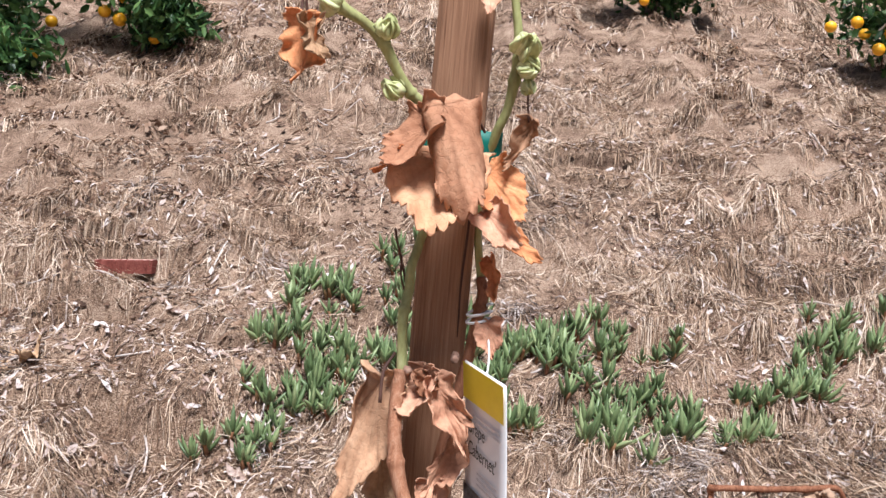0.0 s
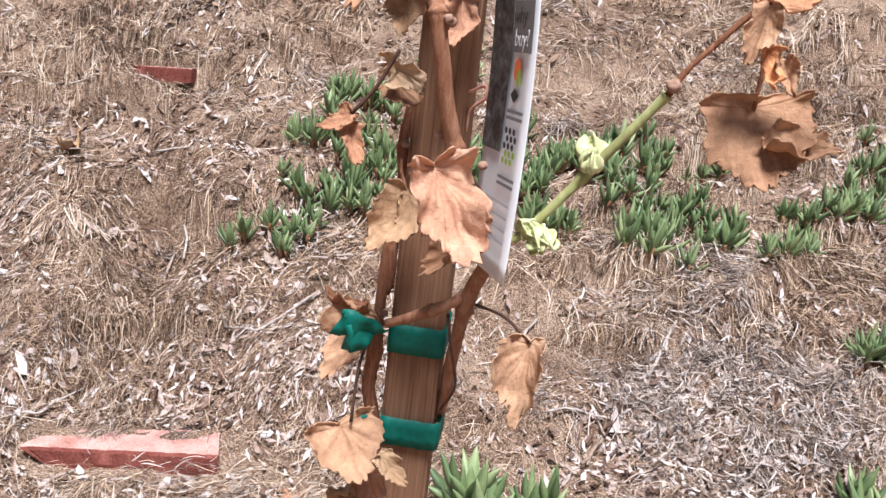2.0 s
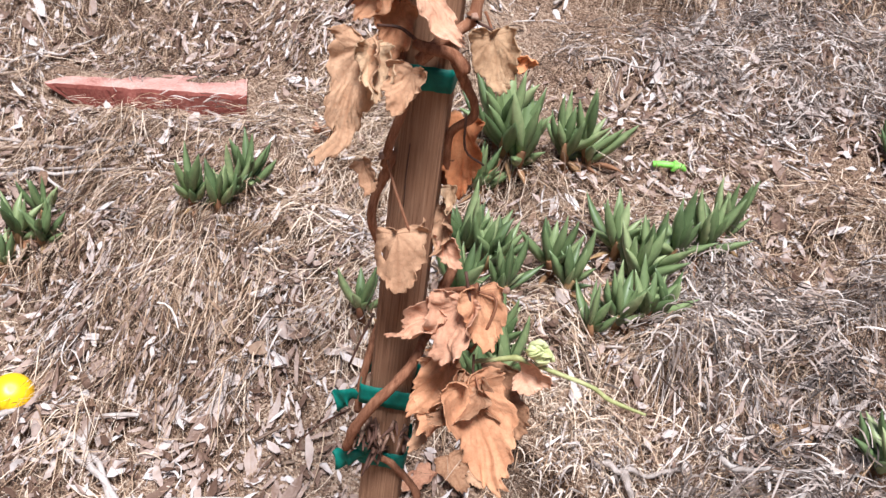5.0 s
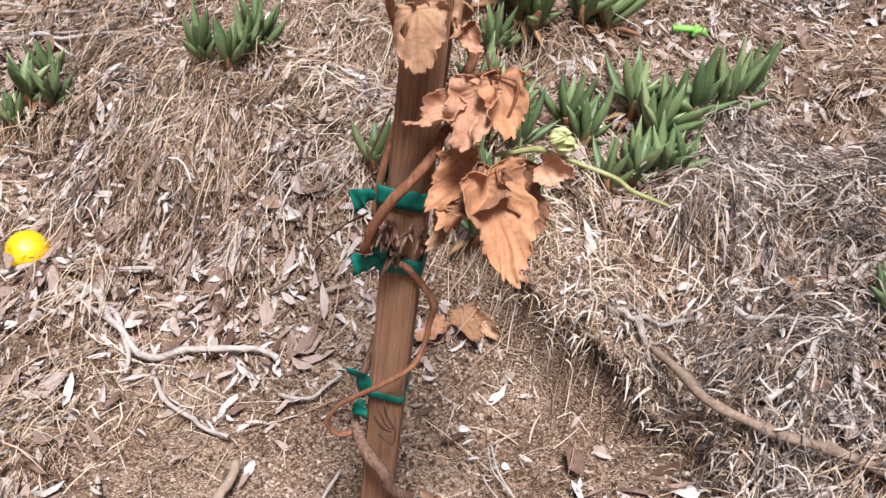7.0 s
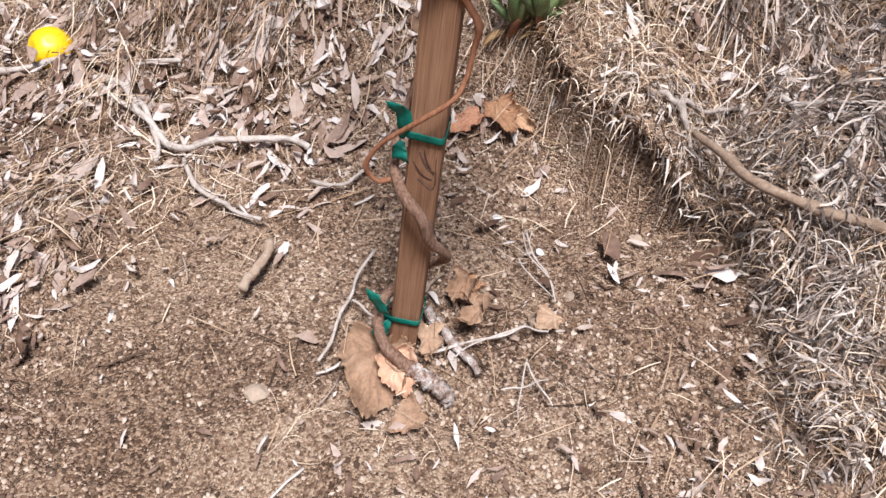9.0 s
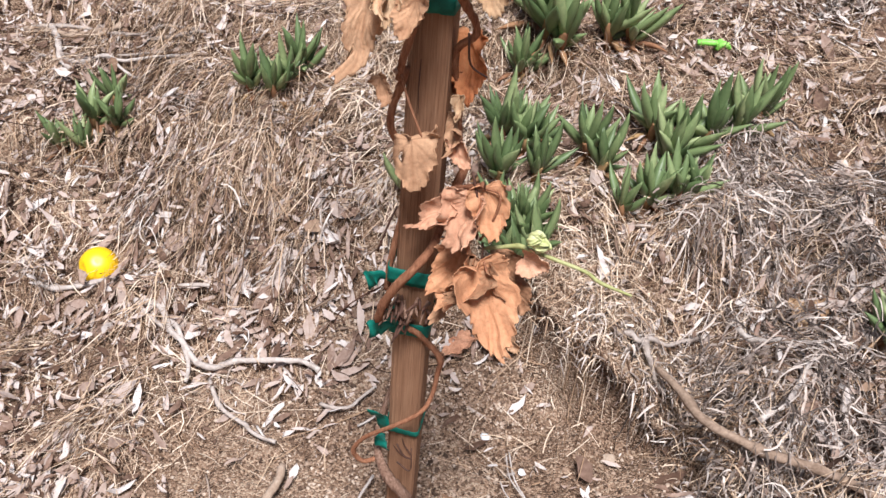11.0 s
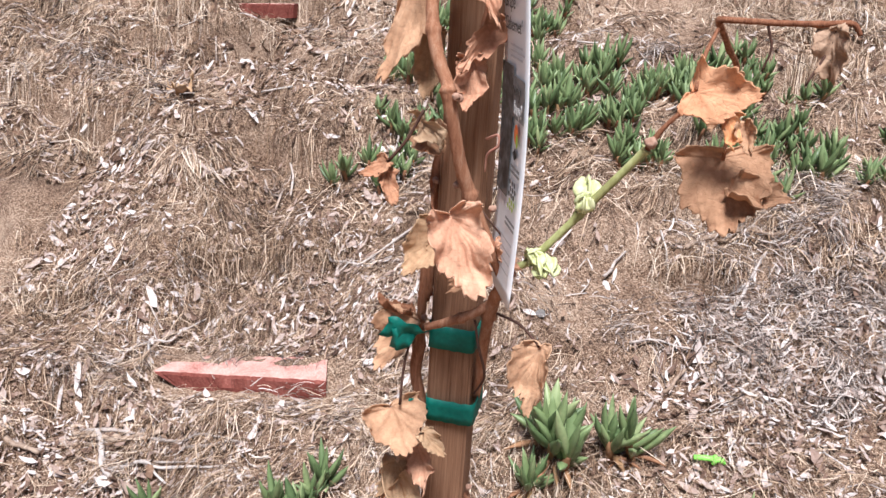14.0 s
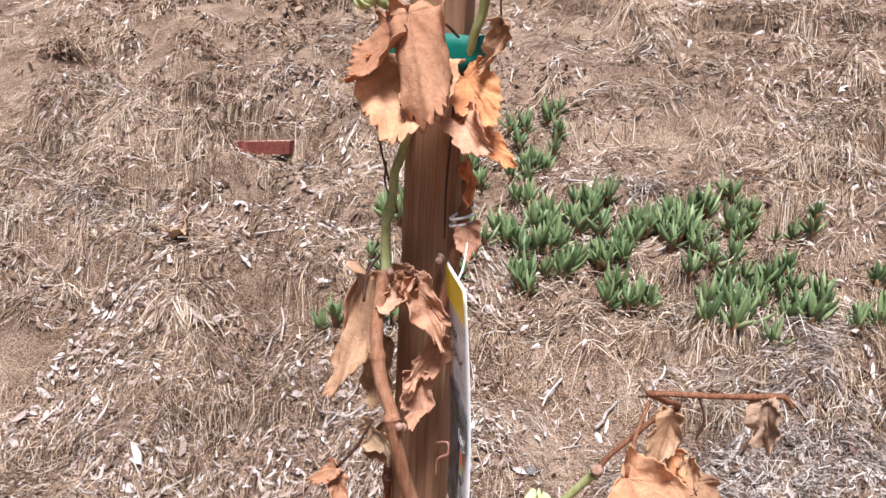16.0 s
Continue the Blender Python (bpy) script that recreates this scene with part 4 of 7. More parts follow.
def leaflet(name, base, tip, width, material, parent, cup=.5, seed=1):
    """A small fresh leaf or bud scale."""
    b, e = Vector(base), Vector(tip)
    ay, L = (e - b).normalized(), (e - b).length
    az = Vector((0, -1, .2))
    az = (az - ay * az.dot(ay)).normalized()
    az = Matrix.Rotation(seed * 1.1, 3, ay) @ az
    ax = ay.cross(az)
    verts, faces = [], []
    for i in range(8):
        f = i / 7
        w = width * .5 * (math.sin(math.pi * min(f * .92 + .08, 1)) ** .7) * (1 + .12 * noise.noise(Vector((i * 1.3, seed, 0))))
        for k in range(7):
            u = k / 3 - 1
            verts.append(b + ay * L * f + ax * u * w + az * (cup * w * u * u + .18 * L * f * f * cup + .04 * L * noise.noise(Vector((i * .8, k * .8, seed * 3)))))
    for i in range(7):
        for k in range(6):
            faces.append((i * 7 + k, i * 7 + k + 1, i * 7 + k + 8, i * 7 + k + 7))
    ob = mesh_object(name, verts, faces, material, parent)
    ob.modifiers.new("thickness", "SOLIDIFY").thickness = .0008
    return ob


def bud(at, size, parent, seed=1, green=True, aim=(0, 0, 1)):
    """A swelling bud: a knob with overlapping scales."""
    a = Vector(at)
    d = Vector(aim).normalized()
    u = d.orthogonal().normalized()
    v = d.cross(u)
    bm = bmesh.new()
    bmesh.ops.create_icosphere(bm, subdivisions=3, radius=size * .40)
    for w in bm.verts:
        w.co *= 1 + .3 * noise.noise(w.co * (3 / size) + Vector((seed, 0, 0)))
        w.co += a + d * size * .25
    ob = part("bud", bm, BUD if green else BUDBROWN, parent, "" if green else "brown withered bud", smooth=True)
    if green:
        for i in range(8):
            t = i * 2.4 + seed
            o = (u * math.cos(t) + v * math.sin(t))
            h = .62 + .38 * ((i * 5 + seed) % 4) / 3
            leaflet("bud_scale", a + o * size * .18, a + d * size * h + o * size * (.30 - .12 * h), size * .62, BUD, ob, .9, seed + i)
    return ob


# ---- stake ----
def make_stake():
    bm = bmesh.new()
    w, d, z0, z1 = .026, .026, -.16, 1.52
    rows = []
    n = 90
    c = .0022
    for i in range(n + 1):
        z = z0 + (z1 - z0) * i / n
        row = []
        for k, (x, y) in enumerate(((-w / 2, c), (-w / 2 + c, 0), (w / 2 - c, 0), (w / 2, c), (w / 2, d - c), (w / 2 - c, d), (-w / 2 + c, d), (-w / 2, d - c))):
            j = .0005 * noise.noise(Vector((k * 3.3, z * 9, 2))) + .0003 * noise.noise(Vector((k * 3.3, z * 45, 7)))
            thin = .0022 * min(max((.35 - z) / .3, 0), 1) if x < 0 else 0
            row.append(bm.verts.new((.0012 + x + j + thin, y + j, z)))
        rows.append(row)
    for a, b in zip(rows, rows[1:]):
        for k in range(8):
            bm.faces.new((a[k], a[(k + 1) % 8], b[(k + 1) % 8], b[k]))
    bm.faces.new(rows[0][::-1])
    bm.faces.new(rows[-1])
    ob = thing("wooden_stake", "square reddish brown wooden stake driven into the soil", "stake")
    part("post", bm, WOOD, ob)

    def groove(name, pts, label):
        stem(name, [(x, -.00025 + y, z, r) for x, y, z, r in pts], DARKSTEM, ob, label, sides=6, steps=5, rough=.3, seed=len(pts))

    groove("knot", [(.0013, 0, .237, .0003), (.0040, 0, .228, .0007), (.0080, 0, .221, .0008), (.0108, 0, .216, .0003)], "dark grain line round a knot")
    groove("knot", [(-.0055, 0, .225, .0003), (-.0005, 0, .217, .0007), (.0055, 0, .213, .0007), (.0100, 0, .2115, .0003)], "dark grain line round a knot")
    groove("split", [(.0118, 0, 1.142, .0003), (.0112, 0, 1.118, .0006), (.0102, 0, 1.092, .0005), (.0106, 0, 1.066, .0003)], "fine dark split along the grain")
    groove("split", [(-.0030, 0, .585, .0002), (-.0034, 0, .566, .0005), (-.0028, 0, .548, .0002)], "fine dark split along the grain")
    return ob


stake = make_stake()


def band_path(x0, x1, front, back, z, tilt, n=72, corner=.004, sag=.0, seed=1):
    """A closed loop round the stake and the canes beside it."""
    pts = []
    hx, hy, cx, cy = (x1 - x0) / 2, (back - front) / 2, (x0 + x1) / 2, (front + back) / 2
    for i in range(n):
        t = 2 * math.pi * i / n
        c, s = math.cos(t), math.sin(t)
        k = 1 / (abs(c) ** 10 + abs(s) ** 10) ** .1
        x, y = cx + hx * c * k, cy + hy * s * k
        pts.append((x, y, z + tilt * (x - cx) + .0006 * noise.noise(Vector((i * .35, seed, 0))) - sag * math.exp(-((x - x1) / .006) ** 2)))
    return pts


def ribbon_mesh(path, width, closed, seed=1, pinch=(), lean=0.0):
    verts, faces = [], []
    n = len(path)
    for i, p in enumerate(path):
        w = width * (1 + .05 * noise.noise(Vector((i * .4, seed, 3))))
        for a, b in pinch:
            w *= 1 - b * math.exp(-((i / n - a) / .06) ** 2)
        for k in range(4):
            f = k / 3 - .5
            o = .0006 * noise.noise(Vector((i * .5, k * 1.4, seed)))
            verts.append((p[0] + o, p[1] + o + lean * f * w, p[2] + f * w))
    m = n if closed else n - 1
    for i in range(m):
        for k in range(3):
            a, b = i * 4 + k, ((i + 1) % n) * 4 + k
            faces.append((a, b, b + 1, a + 1))
    return verts, faces


def tail_mesh(path, width, seed):
    """A loose end of tape: narrow at the knot, widening, cut off slantwise."""
    verts, faces = [], []
    n = len(path)
    for i, p in enumerate(path):
        a, b = Vector(path[max(i - 1, 0)]), Vector(path[min(i + 1, n - 1)])
        d = (b - a).normalized()
        side = d.cross(Vector((.25, 1, .1))).normalized()
        f = i / (n - 1)
        w = width * (.4 + .75 * math.sin(min(1, f * 1.7) * 1.57)) * (1 + .08 * noise.noise(Vector((i * .5, seed, 7))))
        for k in range(4):
            g = k / 3 - .5
            q = Vector(p) + side * g * w + d * (g * .5 * w if i == n - 1 else 0) + Vector((0, .0035 * abs(g) * math.sin(i * .9 + seed), 0))
            verts.append(q)
    for i in range(n - 1):
        for k in range(3):
            a, b = i * 4 + k, (i + 1) * 4 + k
            faces.append((a, b, b + 1, a + 1))
    return verts, faces


def tie_tape(z, x0, x1, front, back, width, tilt, label, tails=(), pinch=(), seed=1):
    """A stretchy green tie round stake and cane, with its loose tails."""
    ob = thing("tie_tape", label, "plant tie", "green plant ties", at=(0, 0, 0))
    band = mesh_object("band", *ribbon_mesh(band_path(x0, x1, front, back, z, tilt, seed=seed), width, True, seed, pinch), TAPE, ob)
    band.modifiers.new("thickness", "SOLIDIFY").thickness = .0004
    for i, tail in enumerate(tails):
        pts = [q[:3] for q in smooth_points([(*p, 0) for p in tail], 6)]
        t = mesh_object("tail", *tail_mesh(pts, min(max(width * 1.05, .0105), .0118), seed + i), TAPE, ob)
        t.modifiers.new("thickness", "SOLIDIFY").thickness = .0004
    return ob


vine = thing("grapevine", "dormant young grapevine with withered brown leaves tied to a stake", "grapevine", at=(0, 0, 0))

# canes, from the foot upwards
stem("trunk", [(0.052, -0.034, 0.006, 0.0058), (0.045, -0.034, 0.016, 0.0066), (0.032, -0.032, 0.024, 0.0064), (0.016, -0.029, 0.030, 0.0060), (0.002, -0.0265, 0.038, 0.0056), (-0.009, -0.023, 0.046, 0.0052), (-0.018, -0.012, 0.054, 0.0047), (-0.021, 0.012, 0.060, 0.0045), (-0.01, 0.036, 0.066, 0.0043), (0.011, 0.036, 0.092, 0.00418), (0.026, 0.018, 0.12, 0.00418), (0.027, 0.004, 0.138, 0.00418), (0.016, -0.012, 0.162, 0.00437), (0.008, -0.018, 0.188, 0.00494), (-0.004, -0.017, 0.201, 0.00475), (-0.015, -0.008, 0.212, 0.00399), (-0.02, 0.004, 0.223, 0.00361), (-0.021, 0.02, 0.237, 0.00342), (-0.007, 0.034, 0.309, 0.00342), (-0.012, 0.034, 0.356, 0.00342)], OLDBARK, vine, "old grey brown vine trunk winding round the stake", nodes=(3, 10), rough=0.35)
stem("cane", [(-0.018, -0.006, 0.21, 0.00216), (-0.029, -0.012, 0.21, 0.00202), (-0.037, -0.014, 0.223, 0.00216), (-0.031, -0.014, 0.239, 0.00187), (-0.021, -0.015, 0.252, 0.0018), (-0, -0.017, 0.273, 0.00187), (0.018, -0.012, 0.289, 0.00194), (0.024, -0.004, 0.302, 0.00187), (0.026, 0, 0.323, 0.00209), (0.027, 0, 0.339, 0.00259), (0.018, 0, 0.352, 0.00245), (0.009, -0.004, 0.365, 0.00259), (0.002, -0.008, 0.372, 0.00216)], BARK, vine, nodes=(2, 9), seed=2)
stem("cane", [(-0.02, -0.014, 0.381, 0.00324), (-0.015, -0.02, 0.402, 0.00331), (-0.005, -0.022, 0.425, 0.00331), (0.006, -0.02, 0.441, 0.00317), (0.015, -0.012, 0.455, 0.00302), (0.019, -0.002, 0.467, 0.00288), (0.026, 0.008, 0.468, 0.00288), (0.024, 0.012, 0.491, 0.00302), (0.028, 0.018, 0.506, 0.00331), (0.021, 0.02, 0.519, 0.00317), (0.019, 0.022, 0.546, 0.00288), (0.018, 0.02, 0.572, 0.00259)], BARK, vine, "brown cane with peeling bark", nodes=(7,), seed=3, rough=0.25)
stem("cane", [(0.016, 0.02, 0.557, 0.00245), (0.016, 0.01, 0.589, 0.00245), (0.027, 0.004, 0.603, 0.00245), (0.027, 0.002, 0.612, 0.00245), (0.022, -0.002, 0.622, 0.00259), (0.017, -0.008, 0.634, 0.00331), (0.021, -0.01, 0.632, 0.00346), (0.014, -0.012, 0.639, 0.00317), (0.004, -0.012, 0.64, 0.00288), (-0.005, -0.01, 0.641, 0.00259)], BARK, vine, "purplish brown bent cane", nodes=(4,), seed=4)
stem("cane", [(-0.002, -0.008, 0.632, 0.00302), (0.008, -0.008, 0.644, 0.00317), (0.016, 0, 0.649, 0.00302), (0.021, 0.002, 0.655, 0.00317), (0.022, 0.004, 0.669, 0.00288), (0.022, 0.006, 0.687, 0.00274), (0.02, 0.008, 0.708, 0.00259), (0.016, 0.008, 0.73, 0.00216)], BARK, vine, nodes=(3, 5), seed=5, rough=0.22)
stem("cane", [(-0.018, 0.004, 0.396, 0.00259), (-0.018, 0.006, 0.414, 0.00259), (-0.015, 0.01, 0.439, 0.00252), (-0.013, 0.018, 0.453, 0.00245), (-0.007, 0.036, 0.47, 0.00245), (-0.011, 0.03, 0.496, 0.00245), (-0.016, 0.008, 0.519, 0.00259), (-0.02, 0, 0.537, 0.00266), (-0.019, 0, 0.551, 0.00259), (-0.015, 0, 0.564, 0.00259), (-0.012, -0.002, 0.578, 0.00302), (-0.015, -0.004, 0.573, 0.00216)], BARK, vine, nodes=(9,), seed=6)
stem("cane", [(-0.015, -0.004, 0.572, 0.00245), (-0.012, -0.008, 0.589, 0.00259), (-0.008, -0.008, 0.604, 0.00259), (-0.007, -0.008, 0.616, 0.00259), (-0.013, -0.002, 0.632, 0.00245), (-0.014, 0, 0.657, 0.00245), (-0.018, 0.002, 0.678, 0.00245), (-0.019, 0.006, 0.692, 0.00259), (-0.023, 0.008, 0.709, 0.00245), (-0.022, 0.008, 0.735, 0.00245), (-0.018, 0.006, 0.772, 0.00288), (-0.016, 0.004, 0.792, 0.00331), (-0.02, 0.004, 0.812, 0.00346), (-0.018, 0.002, 0.831, 0.0036), (-0.018, 0.002, 0.849, 0.00288), (-0.017, 0.004, 0.884, 0.00274), (-0.015, 0.004, 0.861, 0.00259), (-0.015, 0.006, 0.887, 0.00259), (-0.014, 0.008, 0.911, 0.00245), (-0.015, 0.004, 0.93, 0.00259), (-0.014, 0.006, 0.944, 0.00245), (-0.011, 0.012, 0.962, 0.00216)], BARK, vine, "long brown cane up the side of the stake", nodes=(11, 13, 19), seed=7, steps=7)
stem("cane", [(0.016, 0.012, 0.798, 0.00288), (0.018, 0.008, 0.813, 0.00317), (0.019, 0.004, 0.829, 0.00331), (0.022, -0.006, 0.854, 0.00346), (0.023, -0.008, 0.861, 0.00403), (0.026, -0.014, 0.874, 0.0036), (0.031, -0.024, 0.888, 0.00346), (0.031, -0.028, 0.894, 0.00331), (0.025, -0.034, 0.91, 0.00317), (0.018, -0.038, 0.927, 0.00331), (0.013, -0.038, 0.938, 0.00374), (0.008, -0.042, 0.954, 0.00346), (0.005, -0.046, 0.97, 0.00331), (0.002, -0.048, 0.985, 0.00346), (0.001, -0.048, 0.99, 0.00389), (-0, -0.046, 0.993, 0.00331), (-0.006, -0.042, 1.004, 0.00331), (-0.01, -0.038, 1.016, 0.00346), (-0.012, -0.034, 1.028, 0.00317), (-0.013, -0.026, 1.044, 0.0031), (-0.012, -0.022, 1.052, 0.0036)], BARK, vine, "smooth red brown cane in front of the stake", nodes=(4, 10, 14, 17, 20), seed=8, steps=6, rough=0.06)
stem("cane", [(-0.012, -0.022, 1.052, 0.00273), (-0.013, -0.02, 1.061, 0.00236), (-0.014, -0.018, 1.072, 0.00236), (-0.014, -0.016, 1.079, 0.0026), (-0.013, -0.012, 1.087, 0.00223), (-0.013, -0.01, 1.098, 0.00229), (-0.011, -0.006, 1.107, 0.00229), (-0.008, -0.004, 1.123, 0.00223), (-0.008, -0.004, 1.144, 0.00223), (-0.01, -0.012, 1.166, 0.00236), (-0.015, -0.016, 1.173, 0.00242), (-0.019, -0.018, 1.176, 0.00273), (-0.025, -0.022, 1.184, 0.00242), (-0.032, -0.026, 1.196, 0.00273), (-0.04, -0.03, 1.203, 0.00236), (-0.05, -0.034, 1.208, 0.00273), (-0.061, -0.04, 1.215, 0.00223)], SHOOT, vine, "green young shoot with swelling buds", nodes=(3, 11, 13, 15), seed=9, rough=0.05)
stem("cane", [(0.005, -0.006, 0.995, 0.00245), (0.008, -0.006, 1.013, 0.00259), (0.012, -0.006, 1.032, 0.00259), (0.016, -0.004, 1.053, 0.00274), (0.018, -0.002, 1.068, 0.00274), (0.02, 0, 1.081, 0.00317), (0.021, 0, 1.087, 0.00274), (0.019, 0.002, 1.095, 0.00245)], BARK, vine, nodes=(5,), seed=10, rough=0.06)
stem("cane", [(0.019, 0, 1.08, 0.00223), (0.02, 0.002, 1.089, 0.00211), (0.017, 0.004, 1.106, 0.00198), (0.015, 0.006, 1.123, 0.00198), (0.016, 0.004, 1.142, 0.00198), (0.02, -0.004, 1.162, 0.00217), (0.024, -0.006, 1.173, 0.00217), (0.026, -0.008, 1.186, 0.0026), (0.027, -0.008, 1.196, 0.00273), (0.026, -0.008, 1.206, 0.00223), (0.023, -0.008, 1.222, 0.00198), (0.021, -0.008, 1.234, 0.00186)], SHOOT, vine, "green young shoot with swelling buds", nodes=(7, 8), seed=11, rough=0.05)
stem("cane", [(0.023, -0.008, 0.868, 0.00274), (0.017, -0.014, 0.865, 0.00245), (0.009, -0.016, 0.861, 0.00274), (-0.001, -0.016, 0.856, 0.0023), (-0.012, -0.012, 0.85, 0.00216)], BARK, vine, nodes=(2,), seed=12)
stem("root_collar", [(0.053, -0.0345, 0.004, 0.0060), (0.047, -0.0345, 0.0155, 0.0074), (0.038, -0.0335, 0.022, 0.0069), (0.030, -0.0325, 0.0255, 0.0073), (0.021, -0.030, 0.0290, 0.0066), (0.014, -0.029, 0.0315, 0.0052)], MOULDY, vine, "mouldy grey foot of the vine trunk", sides=12, steps=7, rough=.75, seed=31)
# side shoot and its dry end
stem("side_shoot", [(0.034, -0.024, 0.899, 0.00186), (0.04, -0.025, 0.9, 0.00192), (0.048, -0.025, 0.908, 0.00211), (0.06, -0.025, 0.923, 0.00211), (0.066, -0.025, 0.931, 0.00229), (0.08, -0.027, 0.95, 0.00205), (0.091, -0.029, 0.965, 0.00205), (0.094, -0.03, 0.969, 0.00248)], SHOOT, vine, "green side shoot", nodes=(2, 4, 7), seed=13, rough=0.05)
stem("side_shoot", [(0.094, -0.03, 0.969, 0.00166), (0.1, -0.031, 0.980, 0.00122), (0.11, -0.031, 0.992, 0.00126), (0.119, -0.030, 1.002, 0.00126), (0.127, -0.030, 1.008, 0.0015), (0.126, -0.038, 1.013, 0.0013), (0.121, -0.054, 1.020, 0.0013), (0.117, -0.068, 1.027, 0.0013), (0.113, -0.082, 1.034, 0.0014), (0.119, -0.081, 1.0345, 0.0012), (0.132, -0.078, 1.0345, 0.0012), (0.15, -0.074, 1.035, 0.0012), (0.162, -0.072, 1.036, 0.0012), (0.166, -0.072, 1.032, 0.001)], BARK, vine, "dry brown end of the side shoot", nodes=(4, 6, 8, 11), seed=14)
stem("side_shoot", [(0.025, -0.004, 0.501, 0.00173), (0.038, -0.012, 0.51, 0.00166), (0.045, -0.014, 0.514, 0.00202)], BARK, vine, nodes=(2,), seed=15)
stem("side_shoot", [(0.049, -0.01, 0.461, 0.00136), (0.062, -0.012, 0.467, 0.00149), (0.073, -0.014, 0.472, 0.00174), (0.08, -0.016, 0.472, 0.00136), (0.096, -0.018, 0.47, 0.00143), (0.118, -0.02, 0.466, 0.00136), (0.129, -0.022, 0.461, 0.0014), (0.15, -0.024, 0.457, 0.0009)], SHOOT, vine, "thin green and brown side shoot", nodes=(2,), seed=16)
# leaf stalks and tendrils
stem("tendril", [(0.005, -0.02, 1.169, 0.0006), (0.011, -0.02, 1.167, 0.0007), (0.015, -0.012, 1.162, 0.0006)], DARKSTEM, vine, sides=6, steps=5)
stem("tendril", [(-0.022, -0.008, 1.115, 0.0006), (-0.02, -0.01, 1.108, 0.0006), (-0.016, -0.01, 1.095, 0.0006), (-0.012, -0.006, 1.078, 0.0005)], DARKSTEM, vine, sides=6, steps=5)
stem("tendril", [(-0.018, -0.008, 1.103, 0.0005), (-0.017, -0.012, 1.093, 0.0005), (-0.014, -0.01, 1.085, 0.0005)], DARKSTEM, vine, sides=6, steps=5)
stem("tendril", [(-0.063, -0.04, 1.216, 0.0008), (-0.065, -0.04, 1.208, 0.0007), (-0.064, -0.044, 1.2, 0.0007)], DARKSTEM, vine, sides=6, steps=5)
stem("tendril", [(-0.064, -0.04, 1.216, 0.0007), (-0.062, -0.04, 1.201, 0.0006), (-0.056, -0.04, 1.192, 0.0005)], DARKSTEM, vine, sides=6, steps=5)
stem("tendril", [(0.032, -0.01, 1.184, 0.0005), (0.034, -0.012, 1.168, 0.0005)], DARKSTEM, vine, sides=6, steps=5)
stem("tendril", [(-0.016, -0.02, 1.06, 0.0008), (-0.02, -0.026, 1.052, 0.0008), (-0.02, -0.03, 1.039, 0.0008)], DARKSTEM, vine, sides=6, steps=5)
stem("tendril", [(-0.017, -0.02, 0.974, 0.0009), (-0.025, -0.02, 0.958, 0.0009), (-0.035, -0.02, 0.945, 0.0009)], DARKSTEM, vine, sides=6, steps=5)
stem("tendril", [(-0.018, -0.01, 0.908, 0.0008), (-0.023, -0.012, 0.901, 0.0008), (-0.024, -0.014, 0.889, 0.0008)], DARKSTEM, vine, sides=6, steps=5)
stem("tendril", [(0.028, -0.014, 0.866, 0.0008), (0.042, -0.02, 0.864, 0.0008), (0.054, -0.026, 0.856, 0.0008)], DARKSTEM, vine, sides=6, steps=5)
stem("petiole", [(-0.014, 0, 0.93, 0.0009), (-0.013, -0.008, 0.922, 0.0008), (-0.009, -0.014, 0.915, 0.0008)], BARK, vine, sides=6, steps=5)
stem("tendril", [(0.016, -0.012, 0.859, 0.0008), (0.019, -0.012, 0.844, 0.0008), (0.023, -0.006, 0.822, 0.0007), (0.017, 0, 0.806, 0.0007)], DARKSTEM, vine, sides=6, steps=5)
stem("tendril", [(-0.02, -0.008, 0.842, 0.0008), (-0.023, -0.012, 0.824, 0.0008), (-0.023, -0.018, 0.801, 0.0008)], DARKSTEM, vine, sides=6, steps=5)
stem("tendril", [(-0.021, -0.014, 0.702, 0.0009), (-0.027, -0.02, 0.674, 0.0009), (-0.037, -0.022, 0.656, 0.0009)], DARKSTEM, vine, sides=6, steps=5)
stem("tendril", [(0.022, 0.002, 0.653, 0.0008), (0.035, -0.004, 0.65, 0.0008), (0.043, -0.008, 0.644, 0.0008), (0.046, -0.008, 0.639, 0.0008)], DARKSTEM, vine, sides=6, steps=5)
stem("petiole", [(0.026, 0.004, 0.658, 0.0008), (0.031, 0, 0.65, 0.0007), (0.032, -0.004, 0.647, 0.0007)], BARK, vine, sides=6, steps=5)
stem("tendril", [(0.024, 0, 0.606, 0.0007), (0.026, 0.006, 0.584, 0.0007), (0.037, 0.006, 0.577, 0.0006)], DARKSTEM, vine, sides=6, steps=5)
stem("tendril", [(-0.023, -0.014, 0.648, 0.0008), (-0.012, -0.016, 0.649, 0.0009), (-0.004, -0.014, 0.644, 0.001)], DARKSTEM, vine, sides=6, steps=5)
stem("petiole", [(-0.014, -0.006, 0.578, 0.0007), (-0.006, -0.014, 0.563, 0.0008), (0.005, -0.018, 0.541, 0.0009)], BARK, vine, sides=6, steps=5)
stem("tendril", [(0.037, -0.012, 0.521, 0.001), (0.043, -0.016, 0.5, 0.0009), (0.045, -0.016, 0.473, 0.0009)], DARKSTEM, vine, sides=6, steps=5)
stem("tendril", [(0.049, -0.014, 0.469, 0.0008), (0.052, -0.02, 0.451, 0.0008), (0.06, -0.026, 0.42, 0.0008), (0.061, -0.026, 0.41, 0.0008)], DARKSTEM, vine, sides=6, steps=5)
